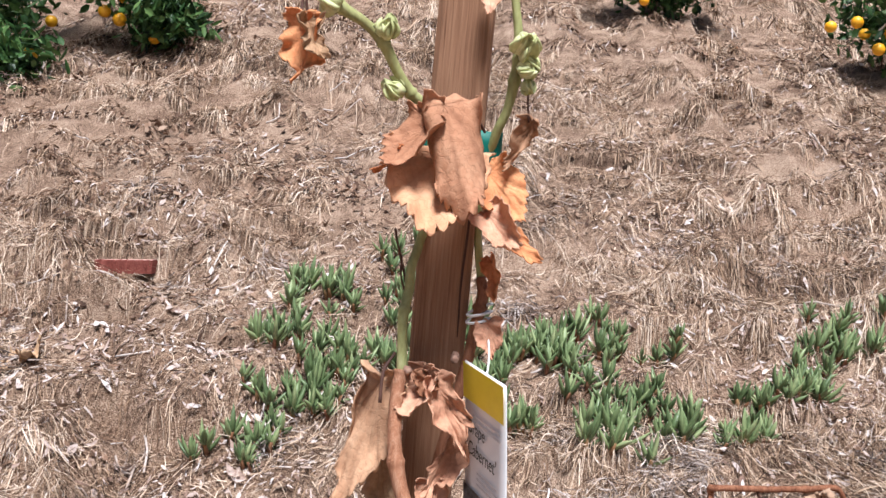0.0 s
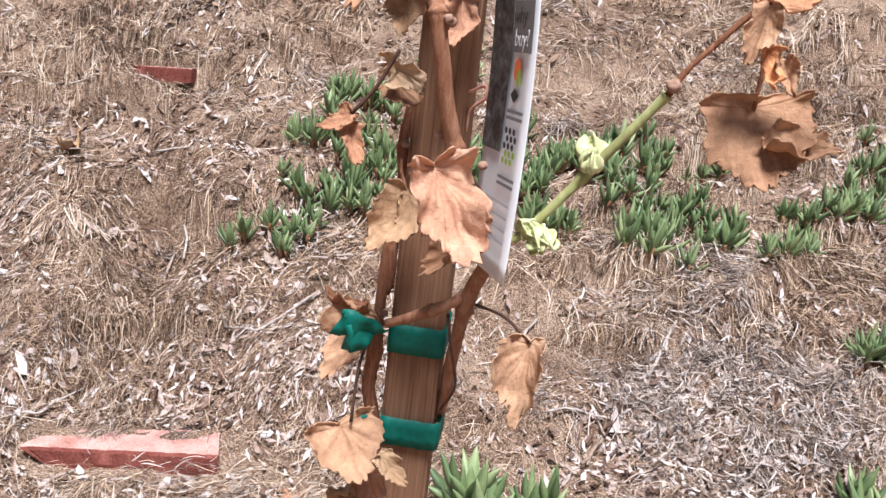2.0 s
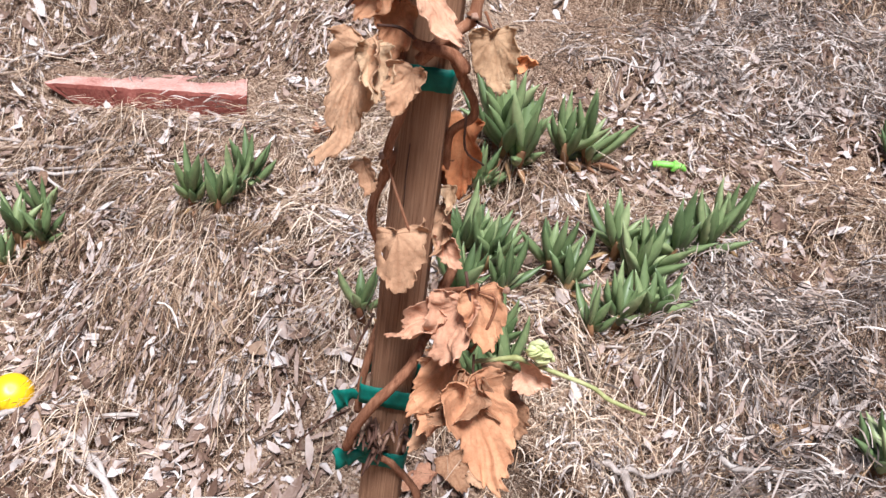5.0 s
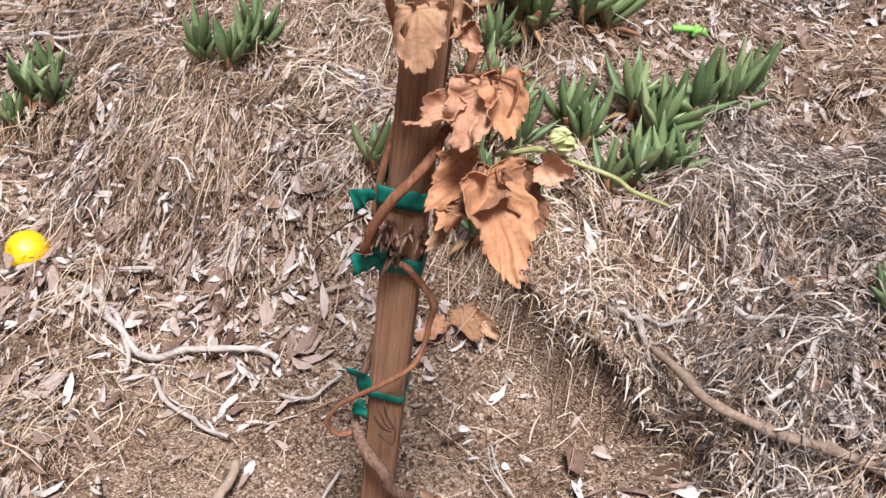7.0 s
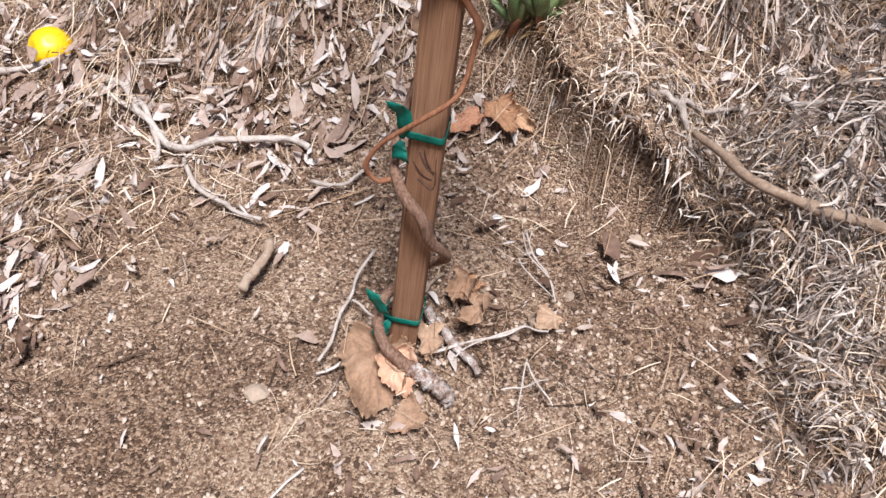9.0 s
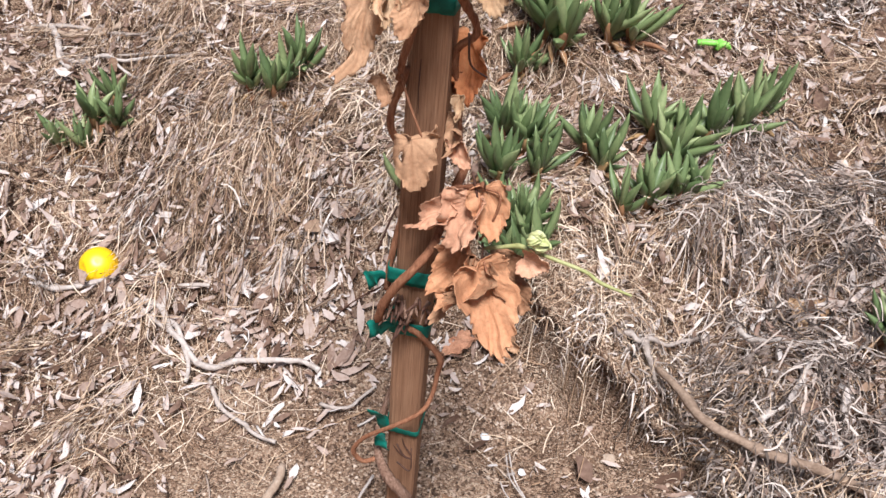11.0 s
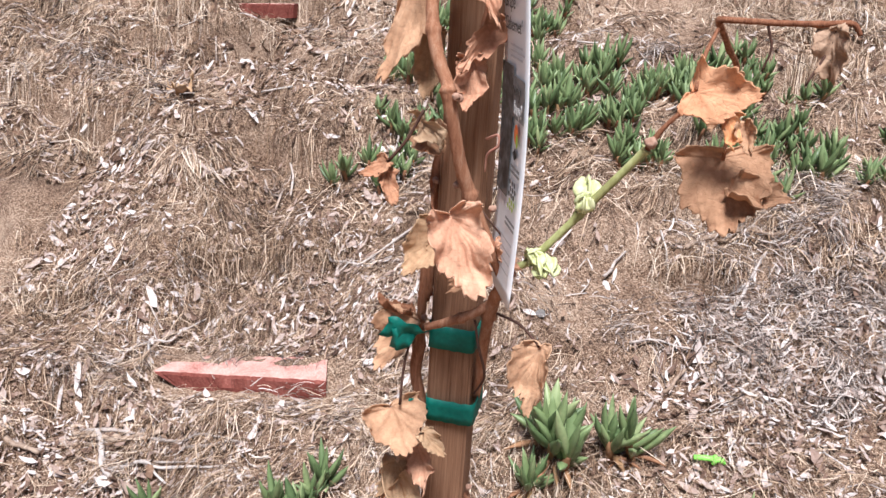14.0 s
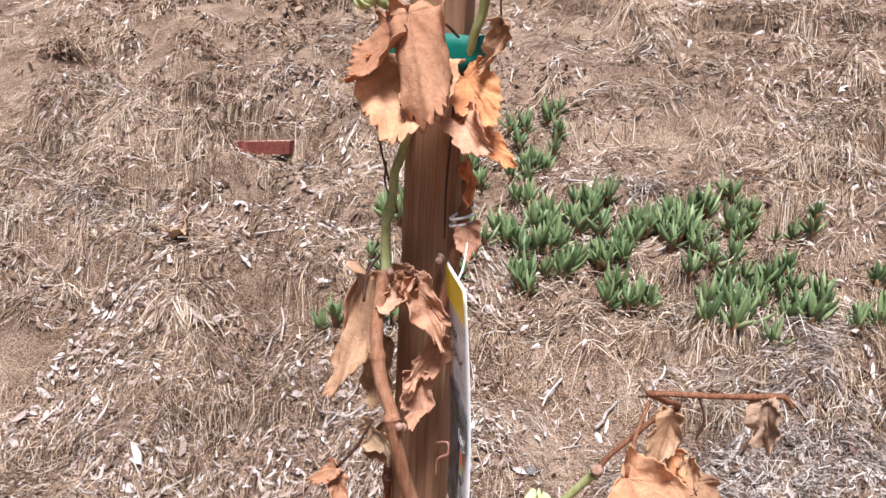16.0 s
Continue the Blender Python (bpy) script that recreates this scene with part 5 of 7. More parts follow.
stem("petiole", [(0.045, -0.01, 0.509, 0.0007), (0.056, -0.012, 0.507, 0.0009), (0.054, -0.014, 0.489, 0.0009), (0.047, -0.012, 0.469, 0.0009)], BARK, vine, sides=6, steps=5)
stem("tendril", [(-0.014, 0.004, 0.472, 0.0008), (-0.02, 0, 0.453, 0.0008), (-0.025, -0.002, 0.435, 0.0008)], DARKSTEM, vine, sides=6, steps=5)
stem("petiole", [(0.052, -0.02, 0.459, 0.0008), (0.056, -0.026, 0.453, 0.0008)], BARK, vine, sides=6, steps=5)
stem("tendril", [(-0.022, -0, 0.4, 0.0008), (-0.038, -0.004, 0.388, 0.0006), (-0.052, -0.006, 0.371, 0.0005), (-0.055, -0.008, 0.36, 0.0004)], DARKSTEM, vine, sides=6, steps=5)
stem("tendril", [(0.013, -0.004, 0.959, 0.0007), (0.02, -0.01, 0.963, 0.0008), (0.021, -0.012, 0.958, 0.0008), (0.015, -0.008, 0.952, 0.0007), (0.014, -0.006, 0.942, 0.0004)], PINK, vine, sides=6, steps=5)
stem("tendril", [(0.015, -0.03, 0.932, 0.0006), (0.023, -0.03, 0.923, 0.0006), (0.031, -0.028, 0.913, 0.0006), (0.033, -0.026, 0.902, 0.0006)], DARKSTEM, vine, sides=6, steps=5)
stem("tendril", [(0, -0.012, 0.242, 0.0008), (0.007, -0.014, 0.231, 0.0008), (0.013, -0.012, 0.227, 0.0006)], DARKSTEM, vine, sides=6, steps=5)
stem("tendril", [(0.001, -0.012, 0.219, 0.0008), (0.013, -0.014, 0.214, 0.0007), (0.012, -0.01, 0.238, 0.0005)], DARKSTEM, vine, sides=6, steps=5)
stem("tendril", [(0.131, -0.078, 1.034, 0.0006), (0.134, -0.078, 1.025, 0.0005), (0.132, -0.078, 1.016, 0.0004)], DARKSTEM, vine, sides=6, steps=5)
stem("tendril", [(0.157, -0.073, 1.035, 0.0006), (0.155, -0.074, 1.025, 0.0006), (0.149, -0.078, 1.012, 0.0005)], DARKSTEM, vine, sides=6, steps=5)
stem("petiole", [(0.127, -0.03, 1.006, 0.001), (0.129, -0.028, 0.99, 0.001), (0.129, -0.026, 0.967, 0.001)], BARK, vine, sides=6, steps=5)
stem("petiole", [(0.113, -0.082, 1.031, 0.0008), (0.109, -0.094, 1.022, 0.0008), (0.107, -0.106, 1.011, 0.0008)], BARK, vine, sides=6, steps=5)
# withered leaves, from the top down
dry_leaf((-0.003, -0.022, 1.150), (-0.001, -0.048, 1.111), 0.0500, "gold", seed=54, parent=vine, fold=0.05, curl=0.25, cup=0.25, crumple=0.04, label="large brown leaf, broad and toothed")
dry_leaf((-0.003, -0.034, 1.171), (0.013, -0.056, 1.125), 0.0400, "brown", seed=55, parent=vine, turn=-8, fold=0.2, curl=-0.35, cup=-1.3, crumple=0.05, label="beige leaf rolled over the leaf below")
dry_leaf((-0.008, -0.030, 1.163), (-0.024, -0.036, 1.139), 0.0300, "brown", seed=56, parent=vine, turn=20, fold=0.2, curl=0.4, cup=0.5, crumple=.06)
dry_leaf((-0.021, -0.028, 1.153), (-0.028, -0.026, 1.137), 0.0103, "orange", seed=57, parent=vine, turn=40, curl=0.6)
dry_leaf((0.018, -0.006, 1.144), (0.037, -0.016, 1.122), 0.0257, "orange", seed=58, parent=vine, turn=8, fold=0.12, curl=0.3, cup=0.25, crumple=0.08, label="bright orange brown leaf")
dry_leaf((0.023, -0.004, 1.122), (0.041, -0.008, 1.103), 0.0163, "orange", seed=59, parent=vine, turn=-15, fold=0.25, curl=0.35, crumple=0.1)
dry_leaf((0.019, -0.014, 1.126), (0.035, -0.028, 1.108), 0.0207, "peach", seed=60, parent=vine, turn=10, fold=0.3, curl=0.4, cup=0.5)
dry_leaf((0.023, -0.01, 1.105), (0.029, -0.014, 1.087), 0.0102, "orange", seed=61, parent=vine, turn=30, fold=0.5, curl=0.4, cup=0.6)
dry_leaf((0.036, -0.01, 1.168), (0.029, -0.004, 1.145), 0.0099, "tan", seed=62, parent=vine, turn=20, fold=0.7, curl=0.6, cup=0.9, crumple=0.18)
dry_leaf((-0.061, -0.044, 1.2), (-0.062, -0.044, 1.173), 0.0186, "orange", seed=63, parent=vine, turn=15, fold=0.4, curl=0.4, cup=0.6, crumple=0.18, label="orange brown leaf hanging by a tendril")
dry_leaf((-0.06, -0.048, 1.198), (-0.054, -0.052, 1.18), 0.0116, "beige", seed=64, parent=vine, turn=-30, fold=0.5, curl=0.5, cup=0.8, crumple=0.2)
dry_leaf((0.012, -0.006, 1.226), (0.012, -0.01, 1.211), 0.0107, "peach", seed=65, parent=vine, fold=0.5)
dry_leaf((0.024, -0.012, 1.076), (0.028, -0.018, 1.059), 0.0138, "peach", seed=66, parent=vine, fold=0.3, curl=0.5, crumple=0.16)
dry_leaf((0.0, -0.018, 1.053), (-0.003, -0.022, 1.028), 0.0206, "peach", seed=67, parent=vine, turn=20, fold=0.6, curl=0.9, cup=0.8, crumple=0.22, label="tightly crumpled leaf")
dry_leaf((0.003, -0.024, 1.049), (0.019, -0.024, 1.016), 0.0175, "peach", seed=68, parent=vine, turn=-10, fold=0.5, curl=0.4, cup=0.7, crumple=0.15)
dry_leaf((-0.0, -0.02, 1.05), (-0.005, -0.024, 1.041), 0.0149, "brown", seed=69, parent=vine, turn=-20, fold=0.6, curl=0.9, cup=0.9, crumple=0.25)
dry_leaf((-0.022, -0.016, 1.045), (-0.033, -0.020, 0.987), 0.0360, "tan", seed=70, parent=vine, turn=15, fold=0.5, curl=0.3, cup=-1.1, crumple=0.06, label="large beige leaf curling inwards")
dry_leaf((-0.02, -0.006, 1.01), (-0.017, -0.012, 0.975), 0.0207, "beige", seed=71, parent=vine, turn=-5, fold=0.25, curl=0.6, cup=0.4, crumple=0.1)
dry_leaf((0.017, -0.016, 1.019), (-0.002, -0.022, 0.996), 0.0152, "peach", seed=72, parent=vine, turn=-35, fold=0.5, curl=0.3, cup=0.6)
dry_leaf((0.006, -0.018, 1.0), (0.009, -0.024, 0.975), 0.0172, "peach", seed=73, parent=vine, turn=15, fold=0.3, curl=0.4, cup=0.5, crumple=0.15)
dry_leaf((-0.022, -0.012, 0.967), (0.003, -0.024, 0.959), 0.0149, "beige", seed=74, parent=vine, turn=30, fold=0.3, curl=0.6, cup=0.6)
dry_leaf((-0.019, -0.008, 0.96), (-0.006, -0.014, 0.948), 0.0222, "tan", seed=75, parent=vine, turn=-10, fold=0.2, curl=0.6, cup=0.4)
dry_leaf((-0.035, -0.02, 0.945), (-0.045, -0.022, 0.934), 0.0125, "brown", seed=76, parent=vine, turn=20, curl=0.6, cup=0.5)
dry_leaf((-0.035, -0.02, 0.939), (-0.031, -0.024, 0.922), 0.0115, "brown", seed=77, parent=vine, turn=-25, curl=0.5, cup=0.5)
dry_leaf((-0.006, -0.018, 0.911), (-0.019, -0.028, 0.884), 0.0270, "beige", seed=78, parent=vine, turn=10, fold=0.3, curl=0.4, cup=0.6, crumple=0.08)
dry_leaf((-0.009, -0.014, 0.91), (-0.009, -0.02, 0.893), 0.0121, "beige", seed=79, parent=vine, turn=-35, fold=0.5, curl=0.4, cup=0.5)
dry_leaf((0.008, -0.054, 0.931), (0.026, -0.064, 0.893), 0.0360, "peach", seed=80, parent=vine, turn=-12, fold=0.3, curl=0.5, cup=0.7, crumple=0.13, label="large crumpled peach coloured leaf")
dry_leaf((0.027, -0.032, 0.912), (0.035, -0.03, 0.895), 0.0134, "peach", seed=81, parent=vine, turn=-50, fold=0.5, curl=0.8, cup=0.6)
dry_leaf((0.019, -0.024, 0.899), (0.011, -0.016, 0.876), 0.0187, "tan", seed=82, parent=vine, turn=30, fold=0.6, curl=0.8, cup=0.8)
dry_leaf((-0.029, 0.004, 0.848), (-0.032, 0.0, 0.815), 0.0277, "tan", seed=83, parent=vine, turn=20, fold=0.25, curl=0.6, cup=0.5, crumple=0.12)
dry_leaf((-0.025, 0.004, 0.848), (-0.047, 0.004, 0.849), 0.0133, "brown", seed=84, parent=vine, turn=60, fold=0.5, curl=0.5, cup=0.6)
dry_leaf((0.054, -0.026, 0.855), (0.053, -0.03, 0.82), 0.0239, "tan", seed=85, parent=vine, turn=10, fold=0.55, curl=0.3, cup=0.6, crumple=0.1, label="tan leaf hanging folded on a long stalk")
dry_leaf((-0.028, -0.016, 0.797), (-0.011, -0.03, 0.775), 0.0403, "tan", seed=86, parent=vine, turn=-10, fold=0.15, curl=0.5, cup=0.4, crumple=0.1, label="broad tan leaf over the tie")
dry_leaf((-0.007, -0.024, 0.789), (0.002, -0.022, 0.774), 0.0137, "beige", seed=87, parent=vine, turn=-40, fold=0.5, cup=0.8, curl=0.6)
dry_leaf((-0.012, -0.014, 0.773), (-0.001, -0.022, 0.749), 0.0199, "peach", seed=88, parent=vine, turn=10, fold=0.3, curl=0.4, cup=0.5, crumple=0.15)
dry_leaf((-0.026, -0.012, 0.757), (-0.005, -0.026, 0.706), 0.0249, "beige", seed=89, parent=vine, turn=-20, fold=0.5, curl=0.3, cup=0.8, crumple=0.12, label="long pale leaf rolled lengthwise")
dry_leaf((-0.021, -0.01, 0.756), (-0.03, -0.012, 0.731), 0.0204, "beige", seed=90, parent=vine, turn=25, fold=0.4, curl=0.8, cup=0.7)
dry_leaf((-0.03, -0.008, 0.745), (-0.029, -0.012, 0.723), 0.0106, "orange", seed=91, parent=vine, turn=35, cup=0.7)
dry_leaf((-0.02, -0.006, 0.723), (-0.019, -0.01, 0.699), 0.0165, "tan", seed=92, parent=vine, turn=0, fold=0.3)
dry_leaf((-0.021, -0.008, 0.693), (-0.033, -0.01, 0.662), 0.0225, "gold", seed=93, parent=vine, turn=15, fold=0.3, curl=0.5, cup=0.5, crumple=0.16)
dry_leaf((-0.021, -0.004, 0.672), (-0.036, -0.008, 0.645), 0.0253, "gold", seed=94, parent=vine, turn=-10, fold=0.3, curl=0.6, cup=0.4, crumple=0.14)
dry_leaf((-0.015, -0.004, 0.657), (-0.016, -0.006, 0.625), 0.0210, "gold", seed=95, parent=vine, turn=0, fold=0.3, curl=0.4, cup=0.4)
dry_leaf((-0.011, -0.018, 0.688), (-0.004, -0.024, 0.668), 0.0132, "peach", seed=96, parent=vine, turn=-25, fold=0.6, cup=0.8)
dry_leaf((-0.005, -0.024, 0.677), (0.02, -0.034, 0.644), 0.0179, "peach", seed=97, parent=vine, turn=-15, fold=0.25, curl=0.5, cup=0.5, crumple=0.14, label="peach coloured leaf across the stake")
dry_leaf((0.006, -0.016, 0.664), (0.013, -0.02, 0.653), 0.0135, "peach", seed=1, parent=vine, turn=30, fold=0.5, cup=0.8)
dry_leaf((-0.028, -0.018, 0.638), (-0.034, -0.024, 0.581), 0.0289, "tan", seed=2, parent=vine, turn=15, fold=0.5, curl=0.5, cup=0.7, crumple=0.14)
dry_leaf((-0.024, -0.02, 0.638), (-0.02, -0.028, 0.612), 0.0207, "beige", seed=3, parent=vine, turn=-30, fold=0.4, curl=0.5, cup=0.7)
dry_leaf((-0.025, -0.012, 0.575), (-0.015, -0.016, 0.56), 0.0130, "tan", seed=4, parent=vine, turn=20, cup=0.7)
dry_leaf((-0.003, -0.024, 0.632), (-0.006, -0.03, 0.61), 0.0205, "tan", seed=5, parent=vine, turn=10, fold=0.3, curl=0.5, cup=0.5, crumple=0.18, label="small toothed leaf on the tie")
dry_leaf((0.032, -0.008, 0.65), (0.04, -0.016, 0.623), 0.0253, "beige", seed=6, parent=vine, turn=-10, fold=0.4, curl=0.3, cup=0.5, crumple=0.1)
dry_leaf((0.045, -0.008, 0.639), (0.058, -0.01, 0.643), 0.0079, "orange", seed=7, parent=vine, turn=30, cup=0.6)
dry_leaf((0.021, 0.024, 0.592), (0.028, 0.02, 0.55), 0.0272, "orange", seed=8, parent=vine, turn=10, fold=0.2, curl=0.3, cup=0.3, crumple=0.1)
dry_leaf((0.021, 0.01, 0.559), (0.022, 0.006, 0.545), 0.0100, "beige", seed=9, parent=vine, fold=0.6, cup=0.9)
dry_leaf((0.018, 0.012, 0.544), (0.024, 0.004, 0.52), 0.0178, "tan", seed=10, parent=vine, turn=30, fold=0.7, cup=1.0, crumple=0.2)
dry_leaf((0.019, 0.008, 0.529), (0.027, 0.0, 0.511), 0.0154, "peach", seed=11, parent=vine, turn=-30, fold=0.7, cup=1.0, crumple=0.2)
dry_leaf((-0.002, -0.020, 0.541), (0.004, -0.036, 0.514), 0.0400, "tan", seed=12, parent=vine, turn=0, fold=0.1, curl=-.5, cup=-0.8, crumple=0.06, hole=0.62, label="peach coloured leaf with a hole")
dry_leaf((0.046, -0.008, 0.508), (0.053, -0.016, 0.475), 0.0318, "gold", seed=13, parent=vine, turn=-20, fold=0.3, curl=0.5, cup=0.5, crumple=0.14)
dry_leaf((0.038, -0.014, 0.502), (0.032, -0.024, 0.466), 0.0329, "peach", seed=14, parent=vine, turn=10, fold=0.3, curl=0.6, cup=0.4, crumple=0.16)
dry_leaf((0.025, -0.012, 0.491), (0.002, -0.02, 0.472), 0.0206, "peach", seed=15, parent=vine, turn=30, fold=0.3, curl=0.5, cup=0.6, crumple=0.15)
dry_leaf((0.038, -0.008, 0.452), (0.031, -0.016, 0.412), 0.0352, "gold", seed=16, parent=vine, turn=15, fold=0.45, curl=0.4, cup=0.6, crumple=0.12)
dry_leaf((0.038, -0.01, 0.461), (0.025, -0.014, 0.42), 0.0290, "gold", seed=17, parent=vine, turn=20, fold=0.4, curl=0.5, cup=0.6, crumple=0.14)
dry_leaf((0.048, -0.022, 0.453), (0.074, -0.036, 0.400), 0.0480, "gold", seed=18, parent=vine, turn=-10, fold=0.4, curl=0.35, cup=0.6, crumple=0.1, label="large tan leaf hanging folded")
dry_leaf((0.056, -0.022, 0.449), (0.035, -0.03, 0.424), 0.0313, "tan", seed=19, parent=vine, turn=25, fold=0.4, curl=0.7, cup=0.6)
dry_leaf((0.058, -0.01, 0.455), (0.079, -0.012, 0.418), 0.0292, "tan", seed=20, parent=vine, turn=-25, fold=0.5, curl=0.5, cup=0.6, crumple=0.2)
dry_leaf((0.034, -0.006, 0.427), (0.024, -0.008, 0.396), 0.0219, "tan", seed=21, parent=vine, turn=0, fold=0.4)
dry_leaf((0.078, -0.014, 0.463), (0.098, -0.02, 0.462), 0.0212, "peach", seed=22, parent=vine, turn=0, fold=0.3, curl=0.5, cup=0.5)
dry_leaf((0.125, -0.036, 1.006), (0.12, -0.04, 0.981), 0.0154, "tan", seed=23, parent=vine, turn=15, fold=0.5, curl=0.4, cup=0.7, crumple=0.12)
dry_leaf((0.107, -0.106, 1.010), (0.131, -0.113, 1.007), 0.0250, "gold", seed=24, parent=vine, turn=-10, fold=0.2, curl=0.5, cup=0.5, crumple=0.08, label="golden brown leaf")
dry_leaf((0.127, -0.038, 0.99), (0.128, -0.04, 0.974), 0.0103, "orange", seed=25, parent=vine, turn=-20, fold=0.5, cup=0.7)
dry_leaf((0.134, -0.038, 0.987), (0.14, -0.04, 0.973), 0.0099, "tan", seed=26, parent=vine, turn=20, fold=0.6, cup=0.7)
dry_leaf((0.129, -0.026, 0.968), (0.135, -0.046, 0.935), 0.0480, "tan", seed=27, parent=vine, turn=5, fold=0.08, curl=0.3, cup=0.25, crumple=0.06, label="large brown leaf hanging from the side shoot")
dry_leaf((0.136, -0.036, 0.955), (0.160, -0.043, 0.952), 0.0200, "tan", seed=28, parent=vine, turn=-20, fold=0.3, curl=0.4, cup=0.6)
dry_leaf((0.157, -0.073, 1.033), (0.161, -0.072, 1.010), 0.0150, "weathered", seed=29, parent=vine, turn=30, fold=0.5, cup=0.8, crumple=0.16)
# buds
bud((-0.023, -0.02, 1.175), 0.0099, vine, 27, True, (-1, -0.3, 0.7))
bud((-0.031, -0.028, 1.198), 0.0099, vine, 28, True, (0.1, -0.3, 1))
bud((-0.051, -0.036, 1.207), 0.0108, vine, 29, True, (-0.7, -0.3, 0.4))
bud((0.028, -0.012, 1.199), 0.0126, vine, 30, True, (0.2, -0.6, 0.3))
bud((0.029, -0.012, 1.192), 0.0099, vine, 31, True, (0.5, -0.5, -0.1))
bud((0.032, -0.012, 1.186), 0.0063, vine, 32, True, (0.2, -0.4, -1))
bud((0.094, -0.032, 0.972), 0.0072, vine, 33, False, (0.7, -0.4, 0.5))
bud((0.051, -0.027, 0.905), 0.0126, vine, 34, True, (0.3, -0.8, -0.3))
bud((0.048, -0.026, 0.905), 0.009, vine, 35, True, (-0.5, -0.5, 0.6))
bud((0.070, -0.022, 0.938), 0.0130, vine, 36, True, (-0.2, 0.5, 0.8))
bud((0.068, -0.027, 0.935), 0.009, vine, 37, True, (0.1, -0.4, 1))
bud((0.08, -0.018, 0.481), 0.0108, vine, 38, True, (0.7, -0.4, 0.5))
bud((0.084, -0.018, 0.48), 0.0099, vine, 39, True, (0.8, -0.4, 0.1))
bud((0.01, -0.006, 1.058), 0.0048, vine, 40, False, (0.5, -0.6, 0.3))
bud((-0.011, -0.022, 1.053), 0.0048, vine, 41, False, (0.5, -0.6, 0.3))
bud((-0.01, -0.024, 1.053), 0.0048, vine, 42, False, (0.5, -0.6, 0.3))
bud((0.01, -0.01, 1.057), 0.0048, vine, 43, False, (0.5, -0.6, 0.3))
bud((0.006, -0.048, 0.987), 0.0048, vine, 44, False, (0.5, -0.6, 0.3))
bud((0.005, -0.05, 0.988), 0.0048, vine, 45, False, (0.5, -0.6, 0.3))
bud((0.024, -0.036, 0.932), 0.0048, vine, 46, False, (0.5, -0.6, 0.3))
bud((0.036, -0.028, 0.896), 0.0048, vine, 47, False, (0.5, -0.6, 0.3))
bud((-0.014, 0.0, 0.932), 0.0048, vine, 48, False, (0.5, -0.6, 0.3))
bud((0.005, -0.036, 0.942), 0.0048, vine, 49, False, (0.5, -0.6, 0.3))
bud((-0.015, -0.004, 0.852), 0.0048, vine, 0, False, (0.5, -0.6, 0.3))
bud((0.017, 0.004, 0.738), 0.0048, vine, 1, False, (0.5, -0.6, 0.3))
bud((0.024, 0.002, 0.689), 0.0048, vine, 2, False, (0.5, -0.6, 0.3))
bud((0.021, -0.002, 0.656), 0.0048, vine, 3, False, (0.5, -0.6, 0.3))
bud((-0.017, -0.006, 0.578), 0.0048, vine, 4, False, (0.5, -0.6, 0.3))
bud((0.06, -0.012, 0.514), 0.0048, vine, 5, False, (0.5, -0.6, 0.3))
bud((0.023, 0.004, 0.688), 0.0048, vine, 6, False, (0.5, -0.6, 0.3))
# green ties
tie_tape(1.155, -0.024, 0.023, -0.003, 0.03, 0.0165, 0, 'wide green plastic tie round stake and green shoots', tails=[], pinch=(), seed=38)
tie_tape(0.84, -0.0125, 0.0155, -0.003, 0.03, 0.0145, 0, 'green plastic tie with a loose knot on the stake', tails=[[(-0.013, -0.006, 0.843), (-0.018, -0.014, 0.846), (-0.025, -0.018, 0.849), (-0.033, -0.018, 0.85)], [(-0.018, -0.012, 0.846), (-0.024, -0.018, 0.843), (-0.03, -0.016, 0.842)]], pinch=(), seed=39)
tie_tape(0.792, -0.012, 0.018, -0.003, 0.03, 0.0145, 0, 'green plastic tie round stake and two canes', tails=[[(-0.01, -0.006, 0.792), (-0.017, -0.01, 0.796), (-0.022, -0.012, 0.798)]], pinch=(), seed=40)
tie_tape(0.694, -0.013, 0.025, -0.003, 0.03, 0.0155, 0.14, 'green plastic tie round stake and cane', tails=[], pinch=(), seed=41)
tie_tape(0.622, -0.02, 0.0155, -0.003, 0.03, 0.0125, 0, 'green plastic tie behind a small dry leaf', tails=[[(-0.016, -0.006, 0.62), (-0.019, -0.01, 0.621), (-0.02, -0.012, 0.619)]], pinch=(), seed=42)
tie_tape(0.416, -0.018, 0.0165, -0.003, 0.03, 0.014, 0, 'green plastic tie under the crossing cane', tails=[[(-0.017, -0.006, 0.417), (-0.024, -0.01, 0.417), (-0.03, -0.01, 0.412)]], pinch=(), seed=43)
tie_tape(0.366, -0.015, 0.0165, -0.003, 0.03, 0.0125, 0, 'green plastic tie with frayed ends', tails=[[(-0.009, -0.006, 0.37), (-0.02, -0.01, 0.369), (-0.027, -0.01, 0.365)], [(-0.011, -0.006, 0.37), (-0.012, -0.01, 0.382), (-0.011, -0.012, 0.389)]], pinch=(), seed=44)
tie_tape(0.248, -0.0135, 0.0155, -0.003, 0.03, 0.006, -0.06, 'thin twisted green tie with a leafy tail', tails=[[(-0.015, -0.006, 0.246), (-0.013, -0.012, 0.267), (-0.02, -0.014, 0.28)], [(-0.014, -0.006, 0.244), (-0.015, -0.01, 0.239), (-0.013, -0.01, 0.231)]], pinch=(), seed=45)
tie_tape(0.058, -0.016, 0.0155, -0.003, 0.03, 0.006, 0, 'thin twisted green tie near the foot of the stake', tails=[[(-0.01, -0.006, 0.064), (-0.019, -0.012, 0.08), (-0.025, -0.012, 0.095)], [(-0.01, -0.006, 0.059), (-0.016, -0.01, 0.05), (-0.02, -0.01, 0.037)]], pinch=(), seed=46)


